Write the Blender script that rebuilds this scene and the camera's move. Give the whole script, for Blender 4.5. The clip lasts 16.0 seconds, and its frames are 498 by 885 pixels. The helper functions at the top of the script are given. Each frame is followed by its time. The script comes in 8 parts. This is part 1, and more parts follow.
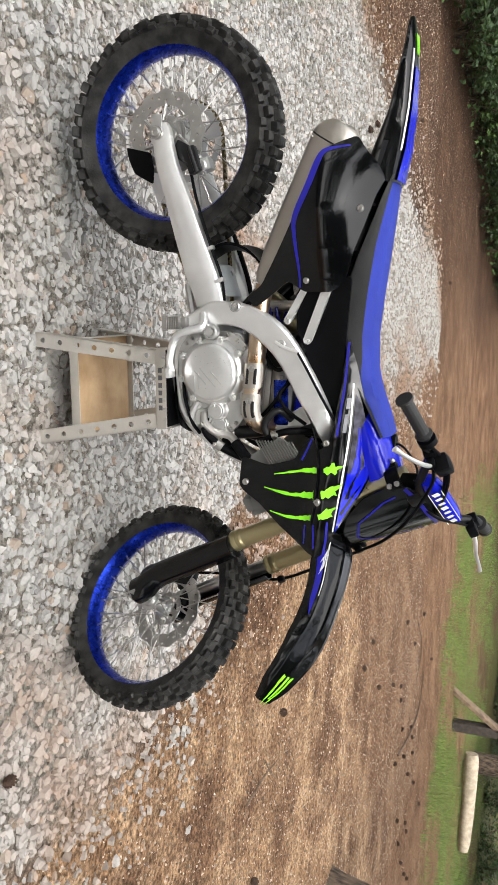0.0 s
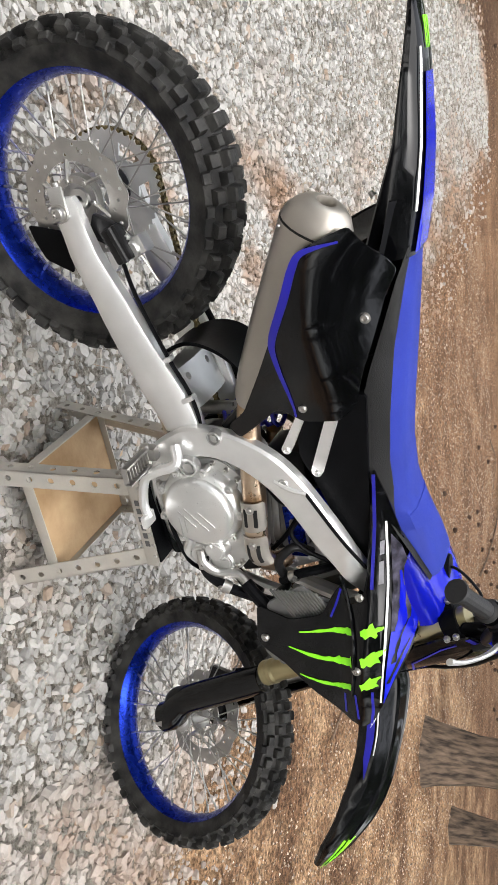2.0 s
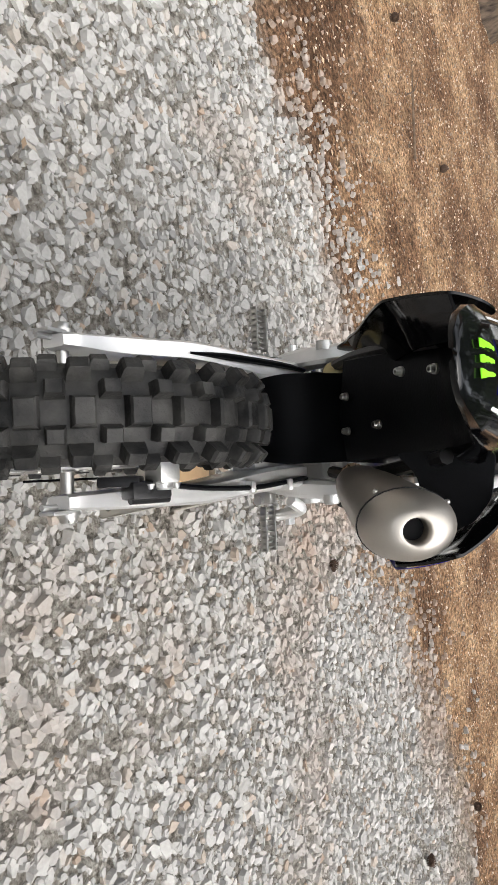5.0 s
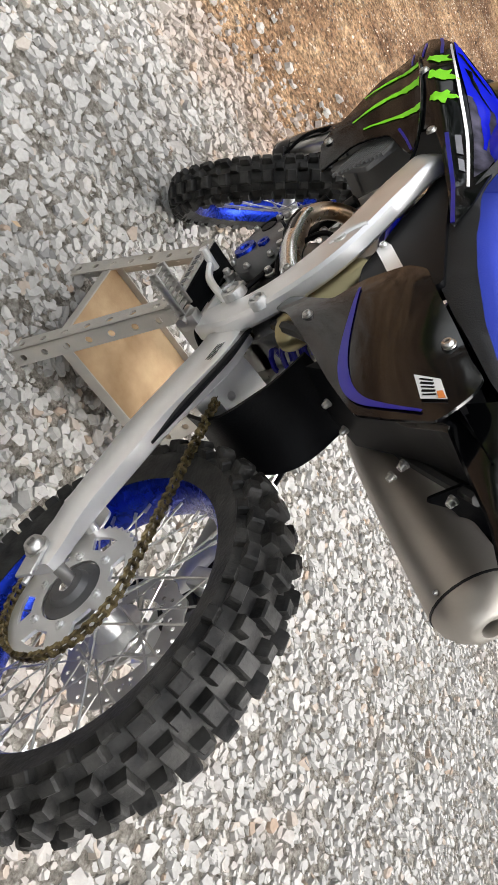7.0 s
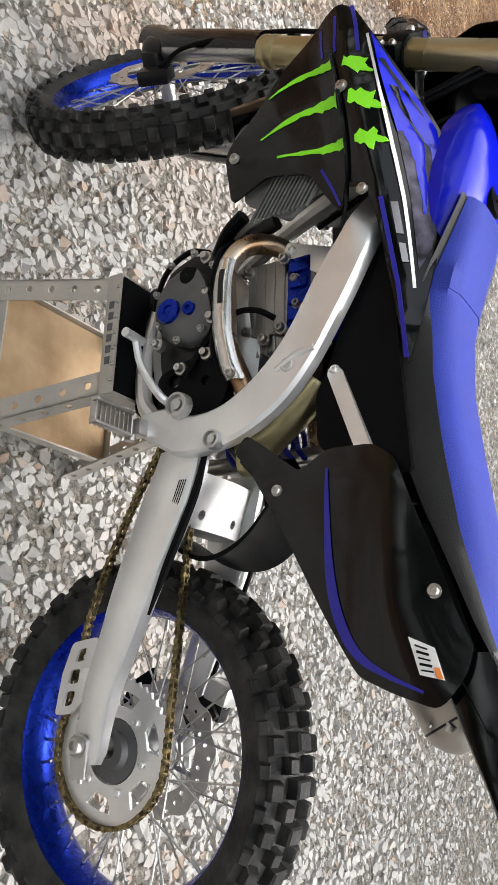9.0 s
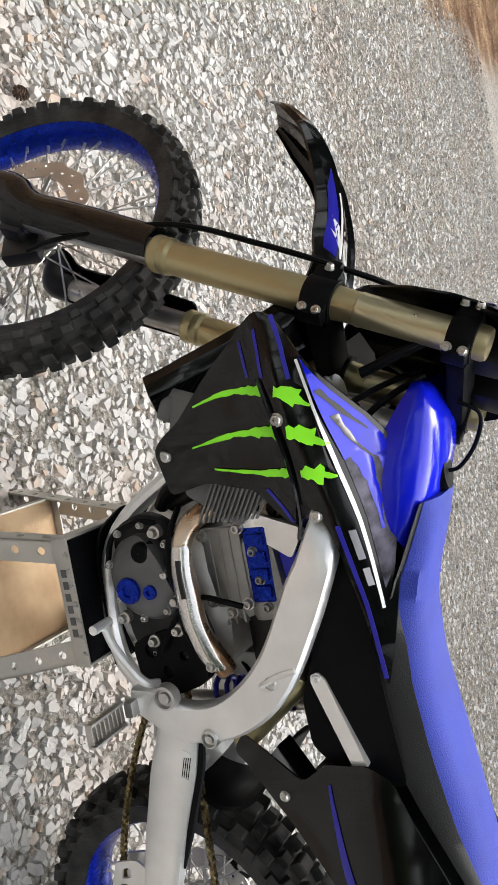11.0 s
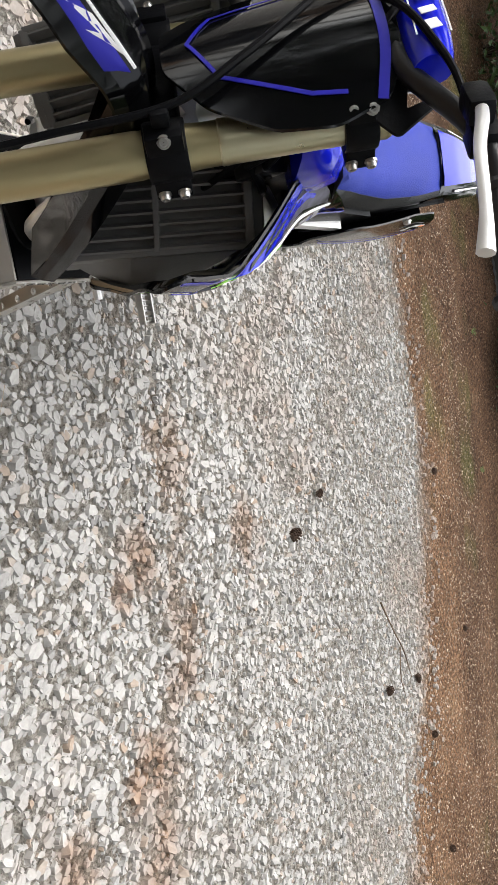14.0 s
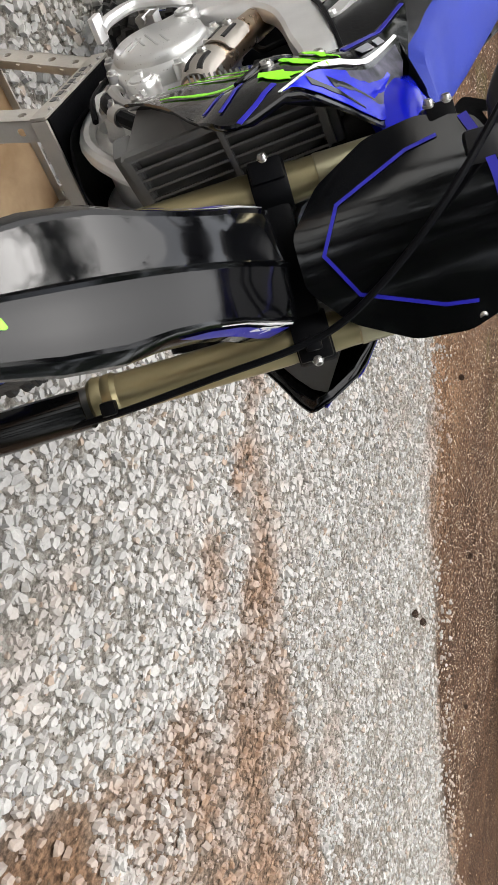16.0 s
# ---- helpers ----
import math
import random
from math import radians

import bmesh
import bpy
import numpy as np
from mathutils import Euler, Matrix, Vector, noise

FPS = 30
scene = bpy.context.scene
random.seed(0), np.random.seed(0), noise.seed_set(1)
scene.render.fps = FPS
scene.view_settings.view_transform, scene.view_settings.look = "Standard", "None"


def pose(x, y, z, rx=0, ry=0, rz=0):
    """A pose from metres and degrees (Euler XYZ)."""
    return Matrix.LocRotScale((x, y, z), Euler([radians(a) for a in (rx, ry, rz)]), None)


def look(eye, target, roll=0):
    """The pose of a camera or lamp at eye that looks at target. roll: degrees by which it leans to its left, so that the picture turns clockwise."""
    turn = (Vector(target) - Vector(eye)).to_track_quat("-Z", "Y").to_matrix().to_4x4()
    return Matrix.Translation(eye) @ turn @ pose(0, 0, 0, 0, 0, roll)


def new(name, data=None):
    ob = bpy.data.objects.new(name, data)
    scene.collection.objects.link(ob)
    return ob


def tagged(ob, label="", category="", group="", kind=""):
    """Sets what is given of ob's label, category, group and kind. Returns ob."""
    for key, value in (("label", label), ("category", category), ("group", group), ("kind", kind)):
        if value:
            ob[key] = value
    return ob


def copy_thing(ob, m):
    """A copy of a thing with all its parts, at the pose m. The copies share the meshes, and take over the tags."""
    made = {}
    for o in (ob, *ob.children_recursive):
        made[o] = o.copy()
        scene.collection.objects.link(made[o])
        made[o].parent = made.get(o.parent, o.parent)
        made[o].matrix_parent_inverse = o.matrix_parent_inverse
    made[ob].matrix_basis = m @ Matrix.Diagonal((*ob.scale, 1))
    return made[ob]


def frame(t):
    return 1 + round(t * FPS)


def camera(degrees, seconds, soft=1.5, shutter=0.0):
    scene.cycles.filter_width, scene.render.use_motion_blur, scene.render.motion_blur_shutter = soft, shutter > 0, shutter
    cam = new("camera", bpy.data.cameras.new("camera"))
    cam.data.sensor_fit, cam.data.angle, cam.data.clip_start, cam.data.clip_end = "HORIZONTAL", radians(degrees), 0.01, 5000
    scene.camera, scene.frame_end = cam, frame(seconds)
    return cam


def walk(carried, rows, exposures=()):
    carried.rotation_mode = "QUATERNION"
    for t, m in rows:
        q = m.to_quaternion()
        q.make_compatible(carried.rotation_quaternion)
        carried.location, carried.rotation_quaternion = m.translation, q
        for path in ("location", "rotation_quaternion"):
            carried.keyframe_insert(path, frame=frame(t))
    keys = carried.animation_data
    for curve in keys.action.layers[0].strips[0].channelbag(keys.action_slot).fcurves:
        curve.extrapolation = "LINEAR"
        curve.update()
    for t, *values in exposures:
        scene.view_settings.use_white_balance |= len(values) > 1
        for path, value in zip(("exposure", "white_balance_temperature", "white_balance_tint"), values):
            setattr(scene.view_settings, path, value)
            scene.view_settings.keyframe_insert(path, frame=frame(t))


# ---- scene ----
cam = camera(34.68, 16.0)
PATH = [
    (0, (0.49, -2.32, 1.494), (0.835, -0.473, 0.808), 93.3),
    (0.5, (0.236, -2.185, 1.457), (0.577, -0.34, 0.765), 90.8),
    (1, (0.08, -2.046, 1.446), (0.386, -0.217, 0.697), 88.2),
    (1.5, (0.019, -1.696, 1.394), (0.543, 0.077, 0.632), 89.4),
    (2, (-0.196, -1.513, 1.406), (0.653, 0.107, 0.597), 90.9),
    (2.5, (-0.461, -1.425, 1.407), (0.556, 0.052, 0.524), 91.3),
    (3, (-0.514, -1.119, 1.356), (0.543, 0.273, 0.384), 88.8),
    (3.5, (-0.719, -0.9, 1.335), (0.55, 0.26, 0.314), 88.8),
    (4, (-0.942, -0.681, 1.335), (0.519, 0.238, 0.324), 85.2),
    (4.5, (-0.898, -0.361, 1.306), (0.756, 0.173, 0.317), 83.5),
    (5, (-0.961, -0.108, 1.3), (0.778, -0.027, 0.315), 86.0),
    (5.2, (-0.969, -0.039, 1.31), (0.749, -0.051, 0.286), 84.8),
    (7.3, (-0.466, 0.791, 1.336), (0.773, -0.361, 0.269), 76.9),
    (7.5, (-0.387, 0.867, 1.328), (0.785, -0.37, 0.281), 78.2),
    (8, (-0.261, 1.1, 1.338), (0.63, -0.335, 0.266), 80.8),
    (8.5, (-0.122, 1.223, 1.363), (0.59, -0.307, 0.289), 81.7),
    (9, (0.121, 1.173, 1.387), (0.693, -0.439, 0.351), 81.9),
    (9.5, (0.301, 1.224, 1.407), (0.69, -0.481, 0.437), 83.6),
    (9.7, (0.412, 1.284, 1.42), (0.737, -0.434, 0.45), 83.9),
    (11.8, (1.466, 1.149, 1.417), (0.696, -0.449, 0.493), 80.6),
    (12, (1.543, 1.046, 1.399), (0.578, -0.438, 0.467), 80.5),
    (12.5, (1.73, 0.827, 1.407), (0.303, -0.189, 0.441), 84.0),
    (13, (2.015, 0.732, 1.419), (0.34, 0.222, 0.452), 86.5),
    (13.5, (2.085, 0.542, 1.418), (0.325, 0.417, 0.476), 83.7),
    (14, (2.083, 0.27, 1.434), (0.307, 0.579, 0.568), 85.1),
    (14.5, (2.235, -0.002, 1.427), (0.532, 0.68, 0.629), 88.5),
    (15, (2.276, -0.244, 1.415), (0.647, 0.579, 0.597), 88.7),
    (15.5, (2.093, -0.446, 1.381), (0.621, 0.596, 0.518), 90.2),
    (16, (1.973, -0.614, 1.356), (0.804, 0.763, 0.499), 93.9),
]
walk(cam, [(t, look(eye, target, roll)) for t, eye, target, roll in PATH], exposures=[(0, 1.82), (3, 1.84), (4.5, 1.71), (7.5, 2.14), (9, 2.04), (12, 2.07), (14, 1.91), (16, 1.83)])
# ---- world and light ----
from mathutils.geometry import delaunay_2d_cdt

sky_world = bpy.data.worlds.new("overcast_sky")
scene.world = sky_world
sky_world.use_nodes = True
wn = sky_world.node_tree
bg = wn.nodes["Background"]
sky = wn.nodes.new("ShaderNodeTexSky")
sky.sky_type = "NISHITA"
sky.sun_disc = False
sky.sun_elevation = radians(52)
sky.sun_rotation = radians(200)
sky.air_density, sky.dust_density, sky.ozone_density = 1.0, 4.0, 1.0
soft_sky = wn.nodes.new("ShaderNodeHueSaturation")
soft_sky.inputs["Saturation"].default_value = 0.22
wn.links.new(sky.outputs[0], soft_sky.inputs["Color"])
wn.links.new(soft_sky.outputs[0], bg.inputs[0])
bg.inputs[1].default_value = 0.15
sun_data = bpy.data.lights.new("sun", "SUN")
sun_data.energy, sun_data.angle, sun_data.color = 0.6, radians(80), (1.0, 0.95, 0.88)
sun = new("sun", sun_data)
sun.matrix_world = look((-1.4, -1.8, 9.0), (0, 0, 0), 0)


# ---- materials ----
def material(name, base, rough=0.5, metal=0.0, vary=0.12, scale=8.0, bump=0.0, bump_scale=60.0, coat=0.0,
             second=None, wear=0.0, spec=0.5, stretch=None):
    """A surface with grain at two scales: colour drift, roughness drift and fine relief."""
    m = bpy.data.materials.new(name)
    m.use_nodes = True
    nt = m.node_tree
    N, L = nt.nodes, nt.links
    b = N["Principled BSDF"]
    b.inputs["Metallic"].default_value = metal
    b.inputs["Coat Weight"].default_value = coat
    b.inputs["Specular IOR Level"].default_value = spec
    b.inputs["Coat Roughness"].default_value = 0.08
    co = N.new("ShaderNodeTexCoord")
    n1 = N.new("ShaderNodeTexNoise")
    n1.inputs["Scale"].default_value = scale
    n1.inputs["Detail"].default_value = 6
    where = co.outputs["Object"]
    if stretch:
        along = N.new("ShaderNodeMapping")
        along.inputs["Scale"].default_value = stretch
        L.new(where, along.inputs["Vector"])
        where = along.outputs[0]
    L.new(where, n1.inputs["Vector"])
    n2 = N.new("ShaderNodeTexNoise")
    n2.inputs["Scale"].default_value = bump_scale
    n2.inputs["Detail"].default_value = 4
    L.new(where, n2.inputs["Vector"])
    ramp = N.new("ShaderNodeValToRGB")
    lo = [max(0.0, c * (1 - vary)) for c in base]
    hi = [min(1.0, c * (1 + vary)) for c in (second or base)]
    ramp.color_ramp.elements[0].position, ramp.color_ramp.elements[1].position = 0.35, 0.68
    ramp.color_ramp.elements[0].color = (*lo, 1)
    ramp.color_ramp.elements[1].color = (*hi, 1)
    L.new(n1.outputs["Fac"], ramp.inputs["Fac"])
    L.new(ramp.outputs["Color"], b.inputs["Base Color"])
    rr = N.new("ShaderNodeMapRange")
    rr.inputs["To Min"].default_value = max(0.02, rough - 0.08 - wear)
    rr.inputs["To Max"].default_value = min(1.0, rough + 0.1 + wear)
    L.new(n2.outputs["Fac"], rr.inputs["Value"])
    L.new(rr.outputs[0], b.inputs["Roughness"])
    if bump:
        bp = N.new("ShaderNodeBump")
        bp.inputs["Strength"].default_value = bump
        bp.inputs["Distance"].default_value = 0.004
        L.new(n2.outputs["Fac"], bp.inputs["Height"])
        L.new(bp.outputs["Normal"], b.inputs["Normal"])
    return m


RUBBER = material("tyre_rubber", (0.008, 0.008, 0.0085), 0.55, 0, 0.45, 22, 0.35, 160, second=(0.031, 0.03, 0.028), spec=0.3)
BLUE_RIM = material("blue_anodised_aluminium", (0.004, 0.022, 0.3), 0.26, 0.85, 0.15, 6, 0.0)
ALLOY = material("brushed_aluminium", (0.79, 0.79, 0.785), 0.34, 0.78, 0.08, 9, 0.06, 220)
CAST = material("cast_aluminium", (0.56, 0.56, 0.55), 0.36, 0.85, 0.1, 16, 0.18, 260)
COVER = material("magnesium_cover", (0.66, 0.66, 0.65), 0.3, 0.75, 0.06, 12, 0.08, 260)
ENGINE_GREY = material("grey_cast_cylinder", (0.3, 0.3, 0.295), 0.4, 0.75, 0.15, 16, 0.18, 260)
STEEL = material("steel", (0.5, 0.49, 0.47), 0.3, 0.95, 0.1, 20)
TITAN = material("titanium_silencer", (0.42, 0.39, 0.35), 0.42, 0.85, 0.08, 7, 0.05, 240)
HEADER = material("heat_tinted_header", (0.4, 0.22, 0.1), 0.28, 0.95, 0.25, 11, second=(0.55, 0.46, 0.36))
GOLD = material("gold_anodised_fork", (0.4, 0.345, 0.195), 0.34, 0.85, 0.08, 4)
PALE_GOLD = material("pale_gold_fork_tube", (0.5, 0.455, 0.3), 0.3, 0.85, 0.06, 4)
BLACK = material("glossy_black_plastic", (0.002, 0.0021, 0.0026), 0.06, 0, 0.25, 7, 0.004, 40, spec=0.36)
MATTE = material("matt_black_plastic", (0.0032, 0.0034, 0.0042), 0.42, 0, 0.3, 9, 0.1, 240, spec=0.07)
DARK = material("black_painted_metal", (0.01, 0.01, 0.011), 0.38, 0.2, 0.3, 10, 0.08, 150, spec=0.35)
ENGINE_DARK = material("dark_grey_magnesium", (0.11, 0.11, 0.112), 0.42, 0.4, 0.15, 14, 0.12, 220)
BLUE = material("blue_plastic", (0.004, 0.009, 0.46), 0.14, 0, 0.1, 6, 0.015, 70, spec=0.35)
BLUE_LINE = material("deep_blue_graphic", (0.011, 0.009, 0.3), 0.35, 0, 0.1, 9)
SEAT_BLUE = material("blue_ribbed_seat_cover", (0.014, 0.029, 0.26), 0.6, 0, 0.12, 10, 0.4, 420, spec=0.25)
SEAT_BLACK = material("black_seat_vinyl", (0.013, 0.013, 0.0135), 0.55, 0, 0.2, 12, 0.3, 420, spec=0.25)
GREEN = material("fluorescent_green_graphic", (0.26, 0.85, 0.02), 0.4, 0, 0.06, 9)
WHITE = material("white_graphic", (0.78, 0.78, 0.78), 0.4, 0, 0.05, 9)
SHIELD = material("polished_heat_shield", (0.72, 0.7, 0.67), 0.16, 0.95, 0.06, 9, 0.03, 90)
CAR_PAINT = material("dark_car_paint", (0.012, 0.013, 0.015), 0.12, 0.3, 0.2, 5, coat=0.6)
CAR_GLASS = material("dark_car_glass", (0.01, 0.011, 0.012), 0.06, 0, 0.1, 5)
FADE_GREY = material("grey_fading_graphic", (0.012, 0.012, 0.016), 0.3, 0, 0.5, 32, second=(0.075, 0.07, 0.1), spec=0.15)
GREY_GRAPHIC = material("grey_graphic", (0.2, 0.2, 0.22), 0.4, 0, 0.2, 16)
ORANGE = material("orange_graphic", (0.8, 0.25, 0.05), 0.4, 0, 0.05, 9)
RADIATOR = material("grey_radiator_plastic", (0.13, 0.13, 0.127), 0.55, 0, 0.12, 10, 0.1, 200, spec=0.3)
STAND_ALU = material("weathered_aluminium", (0.5, 0.48, 0.44), 0.5, 0.5, 0.14, 14, 0.15, 150, second=(0.44, 0.41, 0.36))
PLYWOOD = material("plywood_panel", (0.4, 0.25, 0.125), 0.75, 0, 0.14, 9, 0.2, 90, second=(0.47, 0.33, 0.19), stretch=(1, 1, 0.25))
CHAIN = material("oily_chain", (0.13, 0.1, 0.05), 0.36, 0.85, 0.6, 90, second=(0.22, 0.175, 0.085))
GRIP_RUBBER = material("grey_grip_rubber", (0.012, 0.012, 0.013), 0.6, 0, 0.15, 20, 0.2, 200)
BARK = material("pine_bark", (0.035, 0.024, 0.017), 0.9, 0, 0.4, 24, 1.0, 60, second=(0.11, 0.08, 0.056), stretch=(1, 1, 0.28))
TIMBER = material("weathered_timber", (0.17, 0.12, 0.08), 0.85, 0, 0.35, 9, 0.6, 50)
DARK_TIMBER = material("dark_weathered_timber", (0.05, 0.04, 0.035), 0.85, 0, 0.35, 9, 0.6, 50)
PALE_LOG = material("bleached_log", (0.38, 0.32, 0.24), 0.85, 0, 0.25, 9, 0.5, 60)
CONE = material("pine_cone_scales", (0.07, 0.04, 0.025), 0.85, 0, 0.4, 40, 0.4, 90)
TWIG = material("dry_twig", (0.13, 0.09, 0.06), 0.9, 0, 0.4, 30, 0.4, 90)


def leafy(name, lo, hi):
    m = bpy.data.materials.new(name)
    m.use_nodes = True
    N, L = m.node_tree.nodes, m.node_tree.links
    b = N["Principled BSDF"]
    geo = N.new("ShaderNodeNewGeometry")
    ramp = N.new("ShaderNodeValToRGB")
    ramp.color_ramp.elements[0].color = (*lo, 1)
    ramp.color_ramp.elements[1].color = (*hi, 1)
    L.new(geo.outputs["Random Per Island"], ramp.inputs["Fac"])
    L.new(ramp.outputs["Color"], b.inputs["Base Color"])
    b.inputs["Roughness"].default_value = 0.6
    return m


LEAF = leafy("dark_leaves", (0.02, 0.045, 0.012), (0.07, 0.13, 0.03))
LEAF_BRIGHT = leafy("young_leaves", (0.06, 0.13, 0.02), (0.13, 0.24, 0.05))
GRASS = leafy("grass_blades", (0.045, 0.1, 0.012), (0.2, 0.29, 0.06))
GRIT = leafy("brown_grit", (0.06, 0.035, 0.02), (0.62, 0.5, 0.38))
STRAW = leafy("dry_leaf_litter", (0.05, 0.03, 0.018), (0.5, 0.36, 0.23))


def stone_material():
    m = bpy.data.materials.new("crushed_limestone")
    m.use_nodes = True
    N, L = m.node_tree.nodes, m.node_tree.links
    b = N["Principled BSDF"]
    geo = N.new("ShaderNodeNewGeometry")
    ramp = N.new("ShaderNodeValToRGB")
    el = ramp.color_ramp.elements
    el[0].position, el[0].color = 0.0, (0.2, 0.196, 0.19, 1)
    el[1].position, el[1].color = 1.0, (0.445, 0.433, 0.413, 1)
    for p, c in ((0.04, (0.28, 0.275, 0.264, 1)), (0.1, (0.35, 0.342, 0.326, 1)), (0.45, (0.385, 0.376, 0.358, 1)), (0.75, (0.415, 0.404, 0.384, 1)), (0.885, (0.44, 0.428, 0.405, 1)),
                 (0.905, (0.33, 0.255, 0.195, 1)), (0.945, (0.4, 0.365, 0.325, 1))):
        e = el.new(p)
        e.color = c
    L.new(geo.outputs["Random Per Island"], ramp.inputs["Fac"])
    co = N.new("ShaderNodeTexCoord")
    big = N.new("ShaderNodeTexNoise")
    big.inputs["Scale"].default_value = 0.8
    big.inputs["Detail"].default_value = 7
    big.inputs["Roughness"].default_value = 0.65
    L.new(co.outputs["Object"], big.inputs["Vector"])
    stain = N.new("ShaderNodeMapRange")
    stain.inputs["From Min"].default_value, stain.inputs["From Max"].default_value = 0.53, 0.8
    stain.inputs["To Max"].default_value = 0.85
    mud = N.new("ShaderNodeAttribute")
    mud.attribute_name = "mud"
    both = N.new("ShaderNodeMath")
    both.operation = "ADD"
    L.new(big.outputs["Fac"], both.inputs[0])
    L.new(mud.outputs["Fac"], both.inputs[1])
    L.new(both.outputs[0], stain.inputs["Value"])
    mix = N.new("ShaderNodeMix")
    mix.data_type = "RGBA"
    mix.inputs["B"].default_value = (0.275, 0.165, 0.1, 1)
    L.new(stain.outputs[0], mix.inputs["Factor"])
    L.new(ramp.outputs["Color"], mix.inputs["A"])
    fine = N.new("ShaderNodeTexNoise")
    fine.inputs["Scale"].default_value = 90
    fine.inputs["Detail"].default_value = 5
    L.new(co.outputs["Object"], fine.inputs["Vector"])
    fr = N.new("ShaderNodeMapRange")
    fr.inputs["To Min"].default_value, fr.inputs["To Max"].default_value = 0.74, 1.13
    L.new(fine.outputs["Fac"], fr.inputs["Value"])
    mul = N.new("ShaderNodeMix")
    mul.data_type, mul.blend_type = "RGBA", "MULTIPLY"
    mul.inputs["Factor"].default_value = 1
    L.new(mix.outputs["Result"], mul.inputs["A"])
    L.new(fr.outputs[0], mul.inputs["B"])
    L.new(mul.outputs["Result"], b.inputs["Base Color"])
    b.inputs["Roughness"].default_value = 0.85
    b.inputs["Specular IOR Level"].default_value = 0.3
    bp = N.new("ShaderNodeBump")
    bp.inputs["Strength"].default_value = 0.35
    bp.inputs["Distance"].default_value = 0.003
    L.new(fine.outputs["Fac"], bp.inputs["Height"])
    L.new(bp.outputs["Normal"], b.inputs["Normal"])
    return m


STONE = stone_material()

# The outline of the gravelled drive on the plan.
GRAVEL = [(-3.85, 0.4), (-3.85, 1.3), (-3.65, 2.1), (-3.2, 2.9), (-2.5, 3.5), (-1.9, 4.5), (-1.25, 5.9), (-0.65, 7.4), (-0.2, 9.3), (0.7, 10.2), (1.5, 9.9), (1.75, 7.0),
          (1.9, 3.8), (1.8, 2.4), (1.8, 1.6), (2.0, 1.1), (2.35, 0.7), (2.4, -0.5), (2.85, -0.85), (3.5, -1.6), (3.9, -2.2), (4.0, -5.0),
          (4.5, -12.0), (-9.0, -12.0), (-6.3, -4.0), (-3.8, -0.6)]


def inside_gap(x, y, poly):
    """Signed distance (numpy) to the outline: positive inside."""
    d = np.full(x.shape, 1e9)
    odd = np.zeros(x.shape, bool)
    for (x0, y0), (x1, y1) in zip(poly, poly[1:] + poly[:1]):
        ex, ey = x1 - x0, y1 - y0
        f = np.clip(((x - x0) * ex + (y - y0) * ey) / (ex * ex + ey * ey), 0, 1)
        d = np.minimum(d, np.hypot(x - x0 - f * ex, y - y0 - f * ey))
        cross = ((y0 > y) != (y1 > y)) & (x < (x1 - x0) * (y - y0) / (y1 - y0 + 1e-12) + x0)
        odd ^= cross
    return np.where(odd, d, -d)


